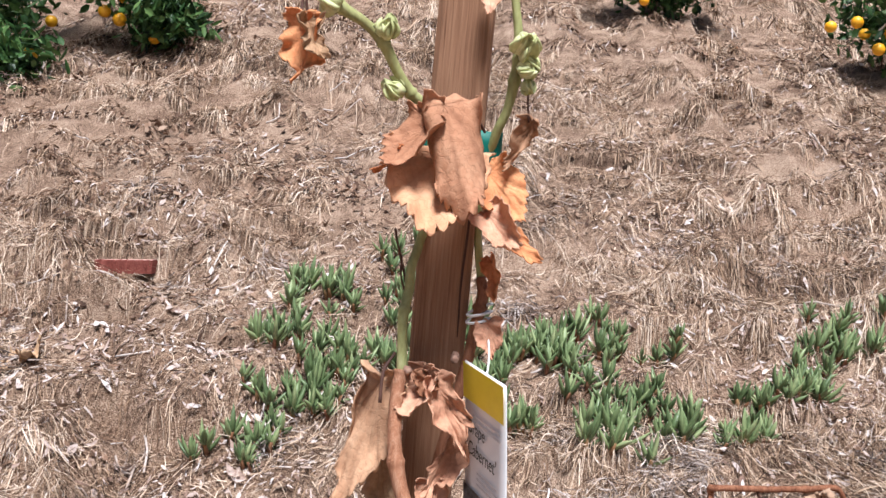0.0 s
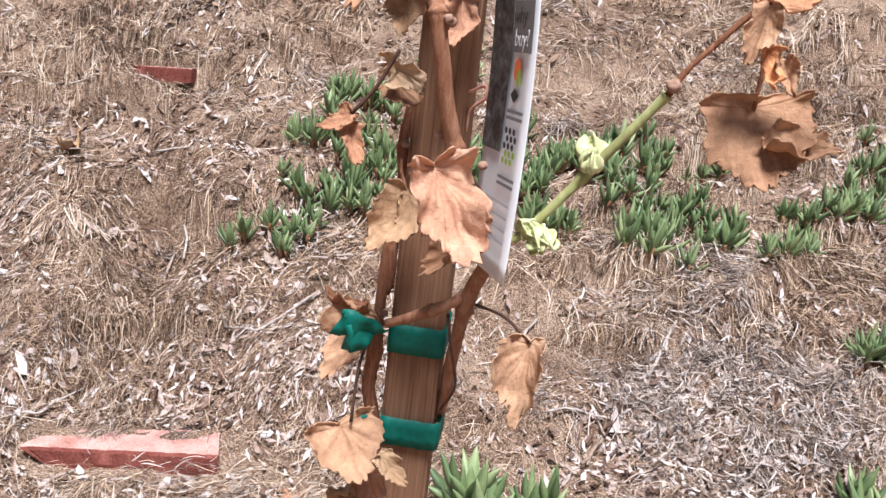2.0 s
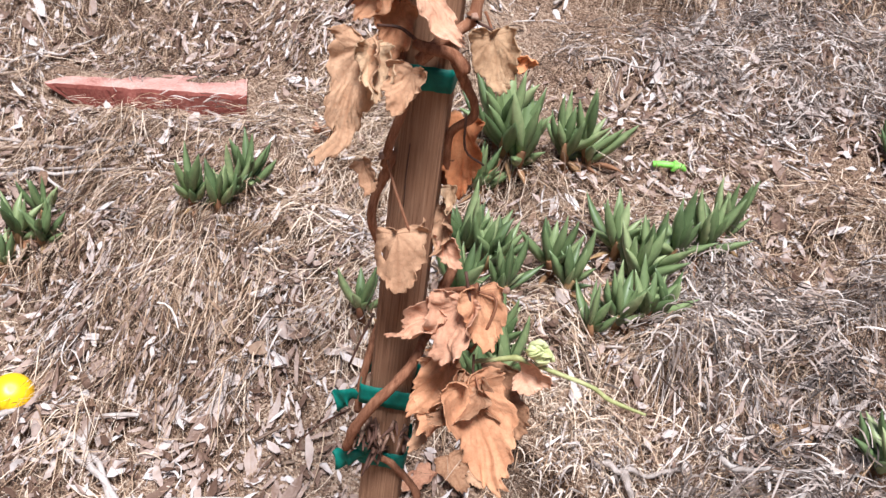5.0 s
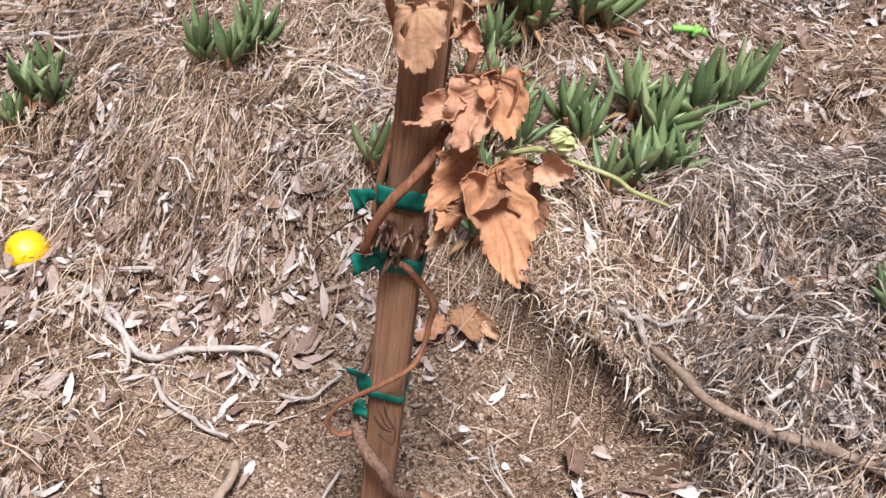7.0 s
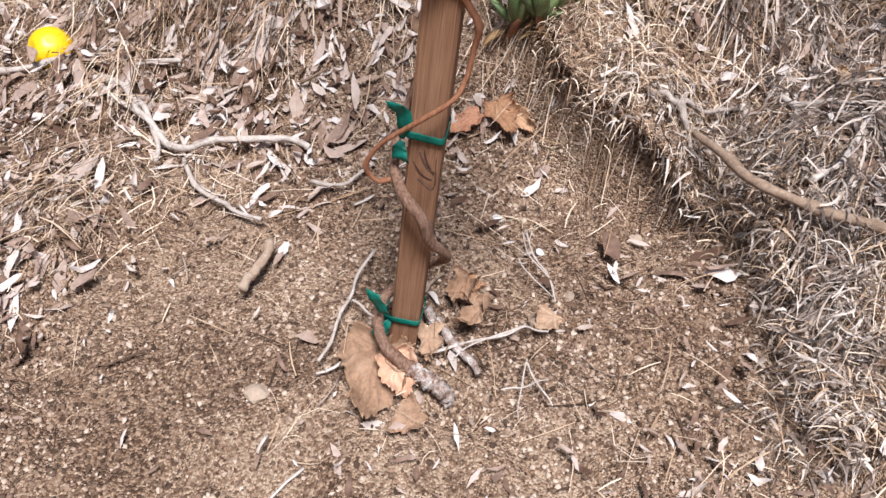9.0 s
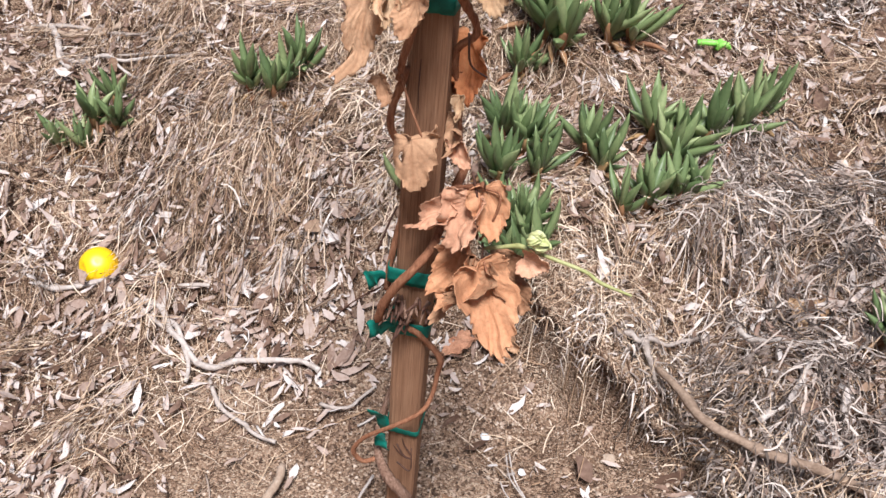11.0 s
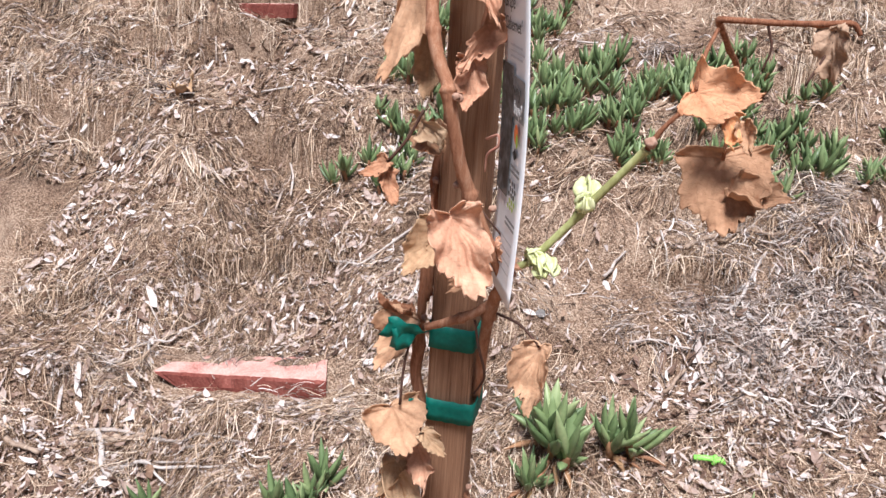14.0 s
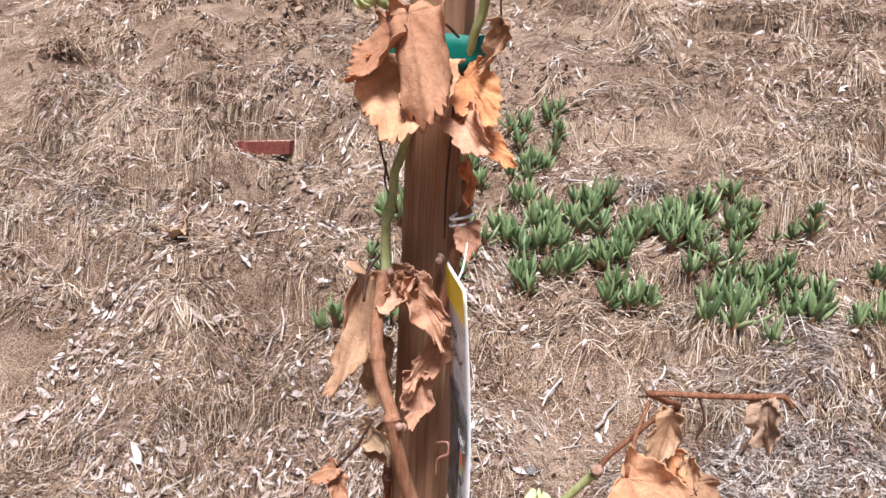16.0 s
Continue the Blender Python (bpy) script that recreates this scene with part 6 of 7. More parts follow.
# ---- plant tag ----
def make_tag():
    """A long printed card that leans against the stake, its face turned to one side."""
    left, right = Vector((.0155, -.014, 0)), Vector((.0335, -.058, 0))
    ux = (right - left).normalized()
    wide = (right - left).length
    W = .0389
    nrm = Vector((ux.y, -ux.x, 0)).normalized()
    top, H = TAG_TOP, TAG_H
    base = Matrix.Translation(left) @ Matrix(((ux.x, 0, -nrm.x, 0), (ux.y, 0, -nrm.y, 0), (0, 1, 0, 0), (0, 0, 0, 1)))
    hang = Matrix.Translation((right.x, right.y, top)) @ Matrix.Rotation(-.034, 4, "Y") @ Matrix.Translation((-right.x, -right.y, -top))
    m = hang @ base @ Matrix.Translation((0, top - H, 0)) @ Matrix.Diagonal((wide / W, 1, 1, 1))
    tag = tagged(new("plant_tag"), "long white printed plant tag with a yellow head", "plant tag")
    tag.matrix_world = m

    def sheet(name, x0, y0, x1, y1, lift, material, parent, label="", n=1, th=.0):
        bm = bmesh.new()
        cols, rows = max(1, n // 4), n
        g = [[bm.verts.new((x0 + (x1 - x0) * i / cols, y0 + (y1 - y0) * j / rows, bow(y0 + (y1 - y0) * j / rows) - lift)) for i in range(cols + 1)] for j in range(rows + 1)]
        for j in range(rows):
            for i in range(cols):
                bm.faces.new((g[j][i], g[j + 1][i], g[j + 1][i + 1], g[j][i + 1]))
        ob = part(name, bm, material, parent, label, smooth=True)
        if th:
            ob.modifiers.new("thickness", "SOLIDIFY").thickness = th
        return ob

    def bow(y):
        return .004 * math.sin(math.pi * y / H)

    card = sheet("card", 0, 0, W, H, 0, CARD, tag, "", 24, .0006)
    sheet("header", .0, H - .0165, W, H - .0004, .0009, YELLOW, card, "bright yellow head of the tag", 4)

    def words(name, text, x, y, size, material, parent, lift=.0014, turn=0):
        cu = bpy.data.curves.new(name, "FONT")
        cu.body, cu.size, cu.extrude = text, size, .00005
        cu.align_x = "LEFT"
        tmp = bpy.data.objects.new(name, cu)
        scene.collection.objects.link(tmp)
        dg = bpy.context.evaluated_depsgraph_get()
        me = bpy.data.meshes.new_from_object(tmp.evaluated_get(dg))
        bpy.data.objects.remove(tmp)
        me.materials.clear()
        me.materials.append(material)
        ob = new(name, me)
        ob.parent = parent
        ob.matrix_local = Matrix.Translation((x, y, bow(y) - lift)) @ Matrix.Rotation(turn, 4, "Z") @ Matrix.Diagonal((.8, 1, -1, 1))
        return ob

    words("lettering", "Grape", .0052, H - .0305, .0085, INK, card)
    words("lettering", "'Cabernet'", .0042, H - .0405, .0085, INK, card)
    for k in range(2):
        sheet("print_line", .010 + .002 * k, H - .0225 - .0028 * k, W - .003, H - .0214 - .0028 * k, .0010, GREYINK, card)
    for k in range(3):
        sheet("print_line", .014, H - .0475 - .0026 * k, W - .006 + .003 * (k % 2), H - .0465 - .0026 * k, .0010, GREYINK, card)
    sheet("photo", .0008, .050, .0200, H - .0565, .0011, PHOTO, card, "dark printed photograph", 8)
    box = sheet("grey_panel", .0210, H - .0800, W - .0010, H - .0605, .0011, MIDGREY, card, "grey panel with white lettering", 4)
    words("lettering", "why buy?".split()[0], .0218, H - .0690, .0090, INK, box, .0018)
    words("lettering", "why buy?".split()[1], .0238, H - .0775, .0090, WHITE, box, .0018)

    def blob(cx, cy, rx, ry, material, n=18, sq=1.0):
        bm = bmesh.new()
        vs = [bm.verts.new((cx + rx * math.cos(2 * math.pi * i / n) * abs(math.cos(2 * math.pi * i / n)) ** (sq - 1), cy + ry * math.sin(2 * math.pi * i / n), bow(cy) - .0012)) for i in range(n)]
        bm.faces.new(vs)
        return part("printed_mark", bm, material, card)

    blob(.0275, H - .0865, .0030, .0046, FLAME)
    blob(.0292, H - .0895, .0018, .0034, LIME)
    blob(.0270, H - .0965, .0036, .0030, INK, 4)
    for k in range(2):
        sheet("print_line", .0215, H - .1035 - .0026 * k, W - .003, H - .1022 - .0026 * k, .0010, MIDGREY, card)
    for r in range(5):
        for c in range(3):
            blob(.0235 + .0036 * c + .0018 * (r % 2), H - .1105 - .0030 * r, .0013, .0014, INK if r < 3 else LIME, 8)
    for k in range(2):
        sheet("print_line", .0205, H - .1300 - .0026 * k, W - .003, H - .1287 - .0026 * k, .0010, MIDGREY, card)
    for k in range(4):
        sheet("print_line", .010, H - .1400 - .0050 * k, W - .004, H - .1390 - .0050 * k, .0010, GREYINK, card)
    return tag


# ---- citrus trees beyond ----
def citrus_tree(foot, crown_c, crown_r, fruits, label, seed, leaves=3400, lobes=()):
    fx, fy = foot
    fz = gz(fx, fy)
    ob = thing("citrus_tree", label, "citrus tree", "citrus trees", at=(fx, fy, fz))
    r = np.random.default_rng(seed)
    c = Vector(crown_c) - Vector((fx, fy, fz))
    stem("trunk", [(0, 0, -.1, .07), (.02, .02, c.z * .4, .055), (c.x * .5, c.y * .5, c.z * .9, .035)], TWIG, ob, seed=seed)
    for i in range(7):
        a = i * .9 + seed
        end = c + Vector((math.cos(a) * crown_r[0] * .8, math.sin(a) * crown_r[1] * .8, crown_r[2] * (.5 * math.sin(i * 2.1) - .2)))
        stem("limb", [(c.x * .3, c.y * .3, c.z * .55, .028), (*(c * .5 + end * .45 + Vector((0, 0, .08))), .016), (*end, .005)], TWIG, ob, seed=i)
    # twigs carry clumps of leaves; clumps leave gaps
    cl = r.normal(0, 1, (leaves // 14, 3))
    cl /= np.linalg.norm(cl, axis=1)[:, None]
    cl *= (r.uniform(.25, 1.0, (len(cl), 1)) ** .45)
    which = np.arange(len(cl)) % max(1, len(lobes))
    if lobes:
        cl = cl * np.array([q[1] for q in lobes])[which] + (np.array([q[0] for q in lobes]) - np.array(crown_c))[which]
    else:
        cl = cl * np.array(crown_r)
    cen = np.repeat(cl, 14, 0) + r.normal(0, .07, (len(cl) * 14, 3))
    n = len(cen)
    L, Wd = r.uniform(.05, .095, n), r.uniform(.022, .04, n)
    d = r.normal(0, 1, (n, 3)) + np.array([0, -.3, -.35])
    d /= np.linalg.norm(d, axis=1)[:, None]
    s = np.cross(d, r.normal(0, 1, (n, 3)))
    s /= np.linalg.norm(s, axis=1)[:, None]
    up = np.cross(d, s)
    base = cen + np.array(c)
    rows = []
    for f, w in ((0, .05), (.3, .9), (.65, .95), (1, .05)):
        for k in (-1, 0, 1):
            rows.append(base + d * (f * L)[:, None] + s * (k * w * Wd * .5)[:, None] + up * ((abs(k) * .12 - .25 * f * f) * L * .5)[:, None])
    co = np.stack(rows, 1).reshape(-1, 3)
    q = np.array([[3 * i + k, 3 * i + k + 1, 3 * i + k + 4, 3 * i + k + 3] for i in range(3) for k in range(2)]).ravel()
    me = bpy.data.meshes.new("crown")
    fill_mesh(me, co, (np.arange(n)[:, None] * 12 + q[None]).ravel(), 4)
    me.materials.append(CITRUS)
    crown = new("crown", me)
    crown.parent = ob
    for i, (x, y, z) in enumerate(fruits):
        o = new("orange_fruit", ORANGE)
        o.parent = ob
        o.location = Vector((x, y, z)) - Vector((fx, fy, fz))
        o.rotation_euler = (i * .7, i * 1.3, 0)
        o.scale = (1, 1, 1) if i % 2 else (.93, .93, .93)
    return ob


ORANGE = fruit_mesh("orange_fruit", .038, FRUIT, 3)

# ---- what lies and grows on the slope ----
loose_stick([(-0.416, 0.275), (-0.38, 0.275), (-0.351, 0.245), (-0.32, 0.228), (-0.279, 0.213), (-0.238, 0.225), (-0.187, 0.229), (-0.148, 0.218)], 0.0048, 0.0042, STICK, 'forked white bleached stick on the ground', lift=0.003, forks=[[(-0.376, 0.273), (-0.372, 0.296), (-0.322, 0.302)], [(-0.363, 0.26), (-0.342, 0.248), (-0.318, 0.217), (-0.307, 0.186)]])
branch = stem('branch', [(0.2336, 0.2476, 0.140, 0.0034), (0.258, 0.214, 0.145, 0.0050), (0.2815, 0.179, 0.146, 0.0052), (0.317, 0.162, 0.145, 0.0050), (0.353, 0.152, 0.144, 0.0053), (0.388, 0.149, 0.143, 0.0050), (0.418, 0.142, 0.142, 0.0050), (0.450, 0.130, 0.140, 0.0048), (0.490, 0.118, 0.132, 0.0046)], TWIG, rough=.3, nodes=(1.4, 3.5, 5.2), seed=3)
tagged(branch, 'long curved pale brown branch on dead thatch', 'stick', 'fallen sticks')
loose_stick([(-0.155, 0.032), (-0.151, 0.06), (-0.15, 0.097)], 0.006, 0.005, TWIG, 'short brown stick on bare soil', lift=0.003, forks=[])
loose_stick([(-0.276, 0.188), (-0.236, 0.155), (-0.204, 0.137), (-0.169, 0.125)], 0.003, 0.003, STICK, 'thin bent pale stick', lift=0.003, forks=[])
loose_stick([(0.214, 0.262), (0.225, 0.251), (0.248, 0.237)], 0.005, 0.003, STICK, 'weathered grey root end at the bank', lift=0.012, forks=[])
loose_stick([(0.184, 0.26), (0.208, 0.259), (0.243, 0.28), (0.281, 0.304)], 0.004, 0.003, STICK, 'grey root along the bank edge', lift=0.012, forks=[])
loose_stick([(0.319, 0.315), (0.343, 0.293), (0.369, 0.278), (0.42, 0.301)], 0.004, 0.003, STICK, 'grey bent dead stem', lift=0.012, forks=[])
loose_stick([(0.338, 0.192), (0.362, 0.208), (0.375, 0.231), (0.386, 0.255)], 0.004, 0.0025, STICK, 'grey dead stem standing in thatch', lift=0.012, forks=[])
loose_stick([(0.222, 1.291), (0.283, 1.358), (0.352, 1.383), (0.416, 1.364), (0.451, 1.406)], 0.006, 0.004, TWIG, 'pale curved branch lying across the slope', lift=0.003, forks=[])
loose_stick([(-0.53, 1.218), (-0.517, 1.218), (-0.443, 1.172), (-0.421, 1.209), (-0.361, 1.277)], 0.004, 0.003, STICK, 'thin bent white twig on straw', lift=0.003, forks=[])
loose_stick([(-0.825, 0.842), (-0.777, 0.934), (-0.73, 1.004)], 0.003, 0.002, TWIG, 'thin straight dry stalk', lift=0.003, forks=[])
loose_stick([(0.067, 1.244), (0.085, 1.283), (0.104, 1.291)], 0.004, 0.003, STICK, 'short white stick on the slope', lift=0.003, forks=[])
loose_stick([(0.132, 1.028), (0.191, 1.043), (0.252, 1.048)], 0.003, 0.002, STICK, 'short grey stick on the slope', lift=0.003, forks=[])
loose_stick([(0.323, 1.183), (0.352, 1.258), (0.383, 1.32)], 0.004, 0.003, STICK, 'grey dead stem on the slope', lift=0.003, forks=[])
loose_stick([(0.201, 0.964), (0.219, 0.994), (0.236, 1.014)], 0.004, 0.004, TWIG, 'broken piece of pale wood', lift=0.003, forks=[])
loose_stick([(-0.808, 0.714), (-0.717, 0.734), (-0.604, 0.713), (-0.515, 0.715)], 0.004, 0.003, STICK, 'long bleached stick across the litter', lift=0.003, forks=[[(-0.771, 0.721), (-0.745, 0.688), (-0.713, 0.656)], [(-0.713, 0.656), (-0.66, 0.681), (-0.553, 0.67)]])
loose_stick([(-0.707, 0.659), (-0.665, 0.68), (-0.562, 0.661), (-0.502, 0.663)], 0.004, 0.003, STICK, 'bleached stick in pale litter', lift=0.003, forks=[[(-0.665, 0.68), (-0.627, 0.662), (-0.562, 0.641)]])
loose_stick([(-0.743, 0.72), (-0.691, 0.729), (-0.652, 0.728)], 0.005, 0.004, TWIG, 'thick pale stick end', lift=0.003, forks=[])
loose_stick([(-0.413, 0.276), (-0.384, 0.26), (-0.341, 0.24)], 0.0035, 0.003, STICK, 'bent white twig on litter', lift=0.003, forks=[])
loose_stick([(-1.115, 1.74), (-1.19, 1.94), (-1.184, 1.954)], 0.002, 0.0015, TWIG, 'thin bent dry stalk', lift=0.003, forks=[])
loose_stick([(0.092, 0.169), (0.109, 0.124), (0.13, 0.078)], 0.0011, 0.0009, STICK, 'dry grass stalk lying on bare soil', lift=0.003, forks=[[(0.089, 0.127), (0.108, 0.101), (0.127, 0.083)], [(0.089, 0.166), (0.118, 0.11), (0.127, 0.084)]])
loose_stick([(0.112, 0.005), (0.128, -0.02), (0.139, -0.034)], 0.0011, 0.0009, STICK, 'dry grass stalk lying on bare soil', lift=0.003, forks=[[(0.094, -0.028), (0.113, -0.021), (0.133, -0.008)], [(0.112, 0.008), (0.111, -0.025), (0.112, -0.051)]])
loose_stick([(-0.836, 0.849), (-0.821, 0.9), (-0.759, 0.948), (-0.72, 1.027)], 0.0035, 0.0025, STICK, 'long straight pale stick on the litter', lift=0.003, forks=[])
loose_stick([(-0.776, 0.719), (-0.743, 0.682), (-0.696, 0.633)], 0.0062, 0.005, STICK, 'thick white stick end in the litter', lift=0.003, forks=[])
loose_stick([(-0.814, 0.703), (-0.76, 0.713), (-0.706, 0.723), (-0.655, 0.731)], 0.006, 0.004, TWIG, 'thick pale brown stick among litter', lift=0.003, forks=[])
loose_stick([(-0.588, 0.7), (-0.549, 0.699), (-0.5, 0.717)], 0.004, 0.003, STICK, 'short white stick below the edging stone', lift=0.003, forks=[])
loose_stick([(-0.899, 0.638), (-0.868, 0.638), (-0.837, 0.642)], 0.006, 0.005, TWIG, 'thick brown stick end', lift=0.003, forks=[])
loose_stick([(0.016, 0.045), (0.035, 0.026), (0.055, 0.004), (0.073, -0.014)], 0.0062, 0.0044, MOULDY, 'white mouldy root behind the stake foot', lift=-0.003, forks=[])
loose_stick([(0.029, -0.006), (0.062, 0.016), (0.105, 0.043), (0.127, 0.042)], 0.0014, 0.0012, STICK, 'bent dry straw stalk by the stake foot', lift=0.003, forks=[[(0.105, 0.043), (0.068, 0.017), (0.05, -0.005)]])
loose_stick([(-0.064, -0.033), (-0.059, 0.004), (-0.055, 0.044), (-0.048, 0.103)], 0.0016, 0.002, STICK, 'long pale stalk on the soil', lift=0.003, forks=[[(-0.053, 0.038), (-0.04, 0.03), (-0.028, 0.022)]])
loose_stick([(-0.134, 0.179), (-0.098, 0.181), (-0.076, 0.21)], 0.0025, 0.002, STICK, 'curled pale bark strip on litter', lift=0.003, forks=[])
loose_stick([(-0.575, 0.300), (-0.53, 0.299), (-0.47, 0.307), (-0.41, 0.322)], 0.0048, 0.0032, STICK, 'pale stick in front of the yellow fruit', lift=-0.008, forks=[])
pebble(0.119, 0.061, 0.022, STONE, 'tan angular pebble on bare soil', 32)
pebble(0.11, 0.155, 0.009, WHITE, 'small white pebble on bare soil', 33)
pebble(0.062, 0.193, 0.012, WHITE, 'white chip of stone on soil', 34)
pebble(-0.11, -0.061, 0.022, STONE, 'pale round pebble on bare soil', 35)
pebble(0.203, 0.194, 0.018, STONE, 'brown clod of soil', 36)
pebble(-0.041, 1.089, 0.022, GREYSTONE, 'flat grey pebble among straw', 37)
pebble(0.144, 0.101, 0.01, STONE, 'small pale pebble on bare soil', 38)
pebble(-0.011, -0.045, 0.012, STONE, 'small pale pebble on bare soil', 39)
pebble(-0.014, 0.102, 0.012, STONE, 'small pale pebble on bare soil', 40)
fallen = dry_leaf((0.036, 0.308, gz(0.036, 0.308) + .012), (0.058, 0.277, gz(0.058, 0.277) + .008), 0.0379, 'tan', turn=0, fold=.3, curl=.5, cup=.5, crumple=.14, seed=41, face=(0, -.4, 1), name='fallen_leaf')
tagged(fallen, 'crumpled tan leaf lying on bare soil', 'dry leaf', 'fallen leaves')
fallen = dry_leaf((0.052, 0.304, gz(0.052, 0.304) + .012), (0.082, 0.291, gz(0.082, 0.291) + .008), 0.0252, 'tan', turn=20, fold=.3, curl=.5, cup=.5, crumple=.14, seed=43, face=(0, -.4, 1), name='fallen_leaf')
tagged(fallen, 'crumpled tan leaf lying on bare soil', 'dry leaf', 'fallen leaves')
fallen = dry_leaf((0.019, 0.292, gz(0.019, 0.292) + .012), (-0.009, 0.266, gz(-0.009, 0.266) + .008), 0.0263, 'peach', turn=0, fold=.3, curl=.5, cup=.5, crumple=.14, seed=45, face=(0, -.4, 1), name='fallen_leaf')
tagged(fallen, 'peach coloured leaf flat on the soil', 'dry leaf', 'fallen leaves')
fallen = dry_leaf((-0.017, -0.008, gz(-0.017, -0.008) + 0.016), (-0.012, -0.08, gz(-0.012, -0.08) + 0.008), 0.068, 'weathered', turn=0, fold=0.12, curl=0.3, cup=0.22, crumple=0.16, seed=47, face=(0, -.4, 1), name='fallen_leaf')
tagged(fallen, 'broad weathered tan leaf at the foot of the vine', 'dry leaf', 'fallen leaves')
fallen = dry_leaf((0.001, -0.02, gz(0.001, -0.02) + 0.024), (0.017, -0.054, gz(0.017, -0.054) + 0.01), 0.038, 'peach', turn=0, fold=0.15, curl=0.35, cup=0.3, crumple=0.16, seed=49, face=(0, -.4, 1), name='fallen_leaf')
tagged(fallen, 'peach coloured leaf at the foot of the vine', 'dry leaf', 'fallen leaves')
fallen = dry_leaf((0.031, -0.061, gz(0.031, -0.061) + .012), (0.009, -0.084, gz(0.009, -0.084) + .008), 0.0303, 'weathered', turn=0, fold=.3, curl=.5, cup=.5, crumple=.14, seed=51, face=(0, -.4, 1), name='fallen_leaf')
tagged(fallen, 'tan leaf beside the stake foot', 'dry leaf', 'fallen leaves')
fallen = dry_leaf((0.046, 0.086, gz(0.046, 0.086) + 0.02), (0.038, 0.05, gz(0.038, 0.05) + 0.012), 0.029, 'weathered', turn=0, fold=0.25, curl=0.6, cup=0.5, crumple=0.22, seed=53, face=(0, -.4, 1), name='fallen_leaf')
tagged(fallen, 'brown leaf behind the stake foot', 'dry leaf', 'fallen leaves')
fallen = dry_leaf((0.066, 0.058, gz(0.066, 0.058) + 0.02), (0.053, 0.022, gz(0.053, 0.022) + 0.01), 0.026, 'weathered', turn=40, fold=0.45, curl=0.6, cup=0.6, crumple=0.2, seed=55, face=(0, -.4, 1), name='fallen_leaf')
tagged(fallen, 'folded tan leaf behind the stake foot', 'dry leaf', 'fallen leaves')
fallen = dry_leaf((0.022, 0.02, gz(0.022, 0.02) + 0.018), (0.03, -0.014, gz(0.03, -0.014) + 0.008), 0.026, 'weathered', turn=0, fold=0.3, curl=0.5, cup=0.5, crumple=0.18, seed=57, face=(0, -.4, 1), name='fallen_leaf')
tagged(fallen, 'brown leaf against the stake', 'dry leaf', 'fallen leaves')
fallen = dry_leaf((0.13, 0.064, gz(0.13, 0.064) + 0.012), (0.113, 0.042, gz(0.113, 0.042) + 0.01), 0.028, 'weathered', turn=0, fold=0.3, curl=0.5, cup=0.5, crumple=0.16, seed=58, face=(0, -.4, 1), name='fallen_leaf')
tagged(fallen, 'folded pale beige leaf on bare soil', 'dry leaf', 'fallen leaves')
fallen = dry_leaf((0.058, 0.084, gz(0.058, 0.084) + 0.016), (0.046, 0.066, gz(0.046, 0.066) + 0.008), 0.018, 'tan', turn=20, fold=0.4, curl=0.5, cup=0.5, crumple=0.16, seed=60, face=(0, -.4, 1), name='fallen_leaf')
tagged(fallen, 'small curled tan leaf beside the stake', 'dry leaf', 'fallen leaves')
fallen = dry_leaf((-0.251, 0.82, gz(-0.251, 0.82) + .012), (-0.244, 0.762, gz(-0.244, 0.762) + .008), 0.0372, 'peach', turn=0, fold=.3, curl=.5, cup=.5, crumple=.14, seed=59, face=(0, -.4, 1), name='fallen_leaf')
tagged(fallen, 'pinkish fallen leaf on litter', 'dry leaf', 'fallen leaves')
fallen = dry_leaf((-1.091, 1.657, gz(-1.091, 1.657) + .012), (-1.051, 1.534, gz(-1.051, 1.534) + .008), 0.0436, 'beige', turn=0, fold=.3, curl=.5, cup=.5, crumple=.14, seed=61, face=(0, -.4, 1), name='fallen_leaf')
tagged(fallen, 'pale fallen leaf on soil', 'dry leaf', 'fallen leaves')
fallen = dry_leaf((-1.13, 1.633, gz(-1.13, 1.633) + .012), (-1.129, 1.546, gz(-1.129, 1.546) + .008), 0.0280, 'beige', turn=0, fold=.3, curl=.5, cup=.5, crumple=.14, seed=63, face=(0, -.4, 1), name='fallen_leaf')
tagged(fallen, 'pale fallen leaf on soil', 'dry leaf', 'fallen leaves')
fallen = dry_leaf((0.382, 0.36, gz(0.382, 0.36) + .012), (0.391, 0.33, gz(0.391, 0.33) + .008), 0.0227, 'beige', turn=0, fold=.3, curl=.5, cup=.5, crumple=.14, seed=65, face=(0, -.4, 1), name='fallen_leaf')
tagged(fallen, 'smooth pale grey leaf on thatch', 'dry leaf', 'fallen leaves')
fallen = dry_leaf((0.408, 0.358, gz(0.408, 0.358) + .012), (0.412, 0.339, gz(0.412, 0.339) + .008), 0.0161, 'beige', turn=0, fold=.3, curl=.5, cup=.5, crumple=.14, seed=67, face=(0, -.4, 1), name='fallen_leaf')
tagged(fallen, 'smooth pale grey leaf on thatch', 'dry leaf', 'fallen leaves')
FRUIT_AT = (-.506, .342)
EDGER = (((-.752, .868, .219), (-.410, .902, .243)), ((-.722, .948, .217), (-.441, .996, .243)))
EDGER_FAR = (((-1.222, 2.24, .768), (-1.068, 2.325, .772)), ((-1.205, 2.275, .765), (-1.062, 2.36, .770)))
CLIP = ((0.251, 0.804, 0.268), (0.3, 0.804, 0.27))
ice_plant([(-0.355, 0.549, 0.95, 11), (-0.324, 0.551, 0.9, 9), (-0.308, 0.625, 0.95, 10), (-0.318, 0.587, 0.8, 7)], 'clump of green ice plant above hanging straw')
ice_plant([(-0.599, 0.529, 0.9, 9), (-0.566, 0.529, 0.8, 8), (-0.601, 0.591, 0.8, 7)], 'small clump of green ice plant on the bank')
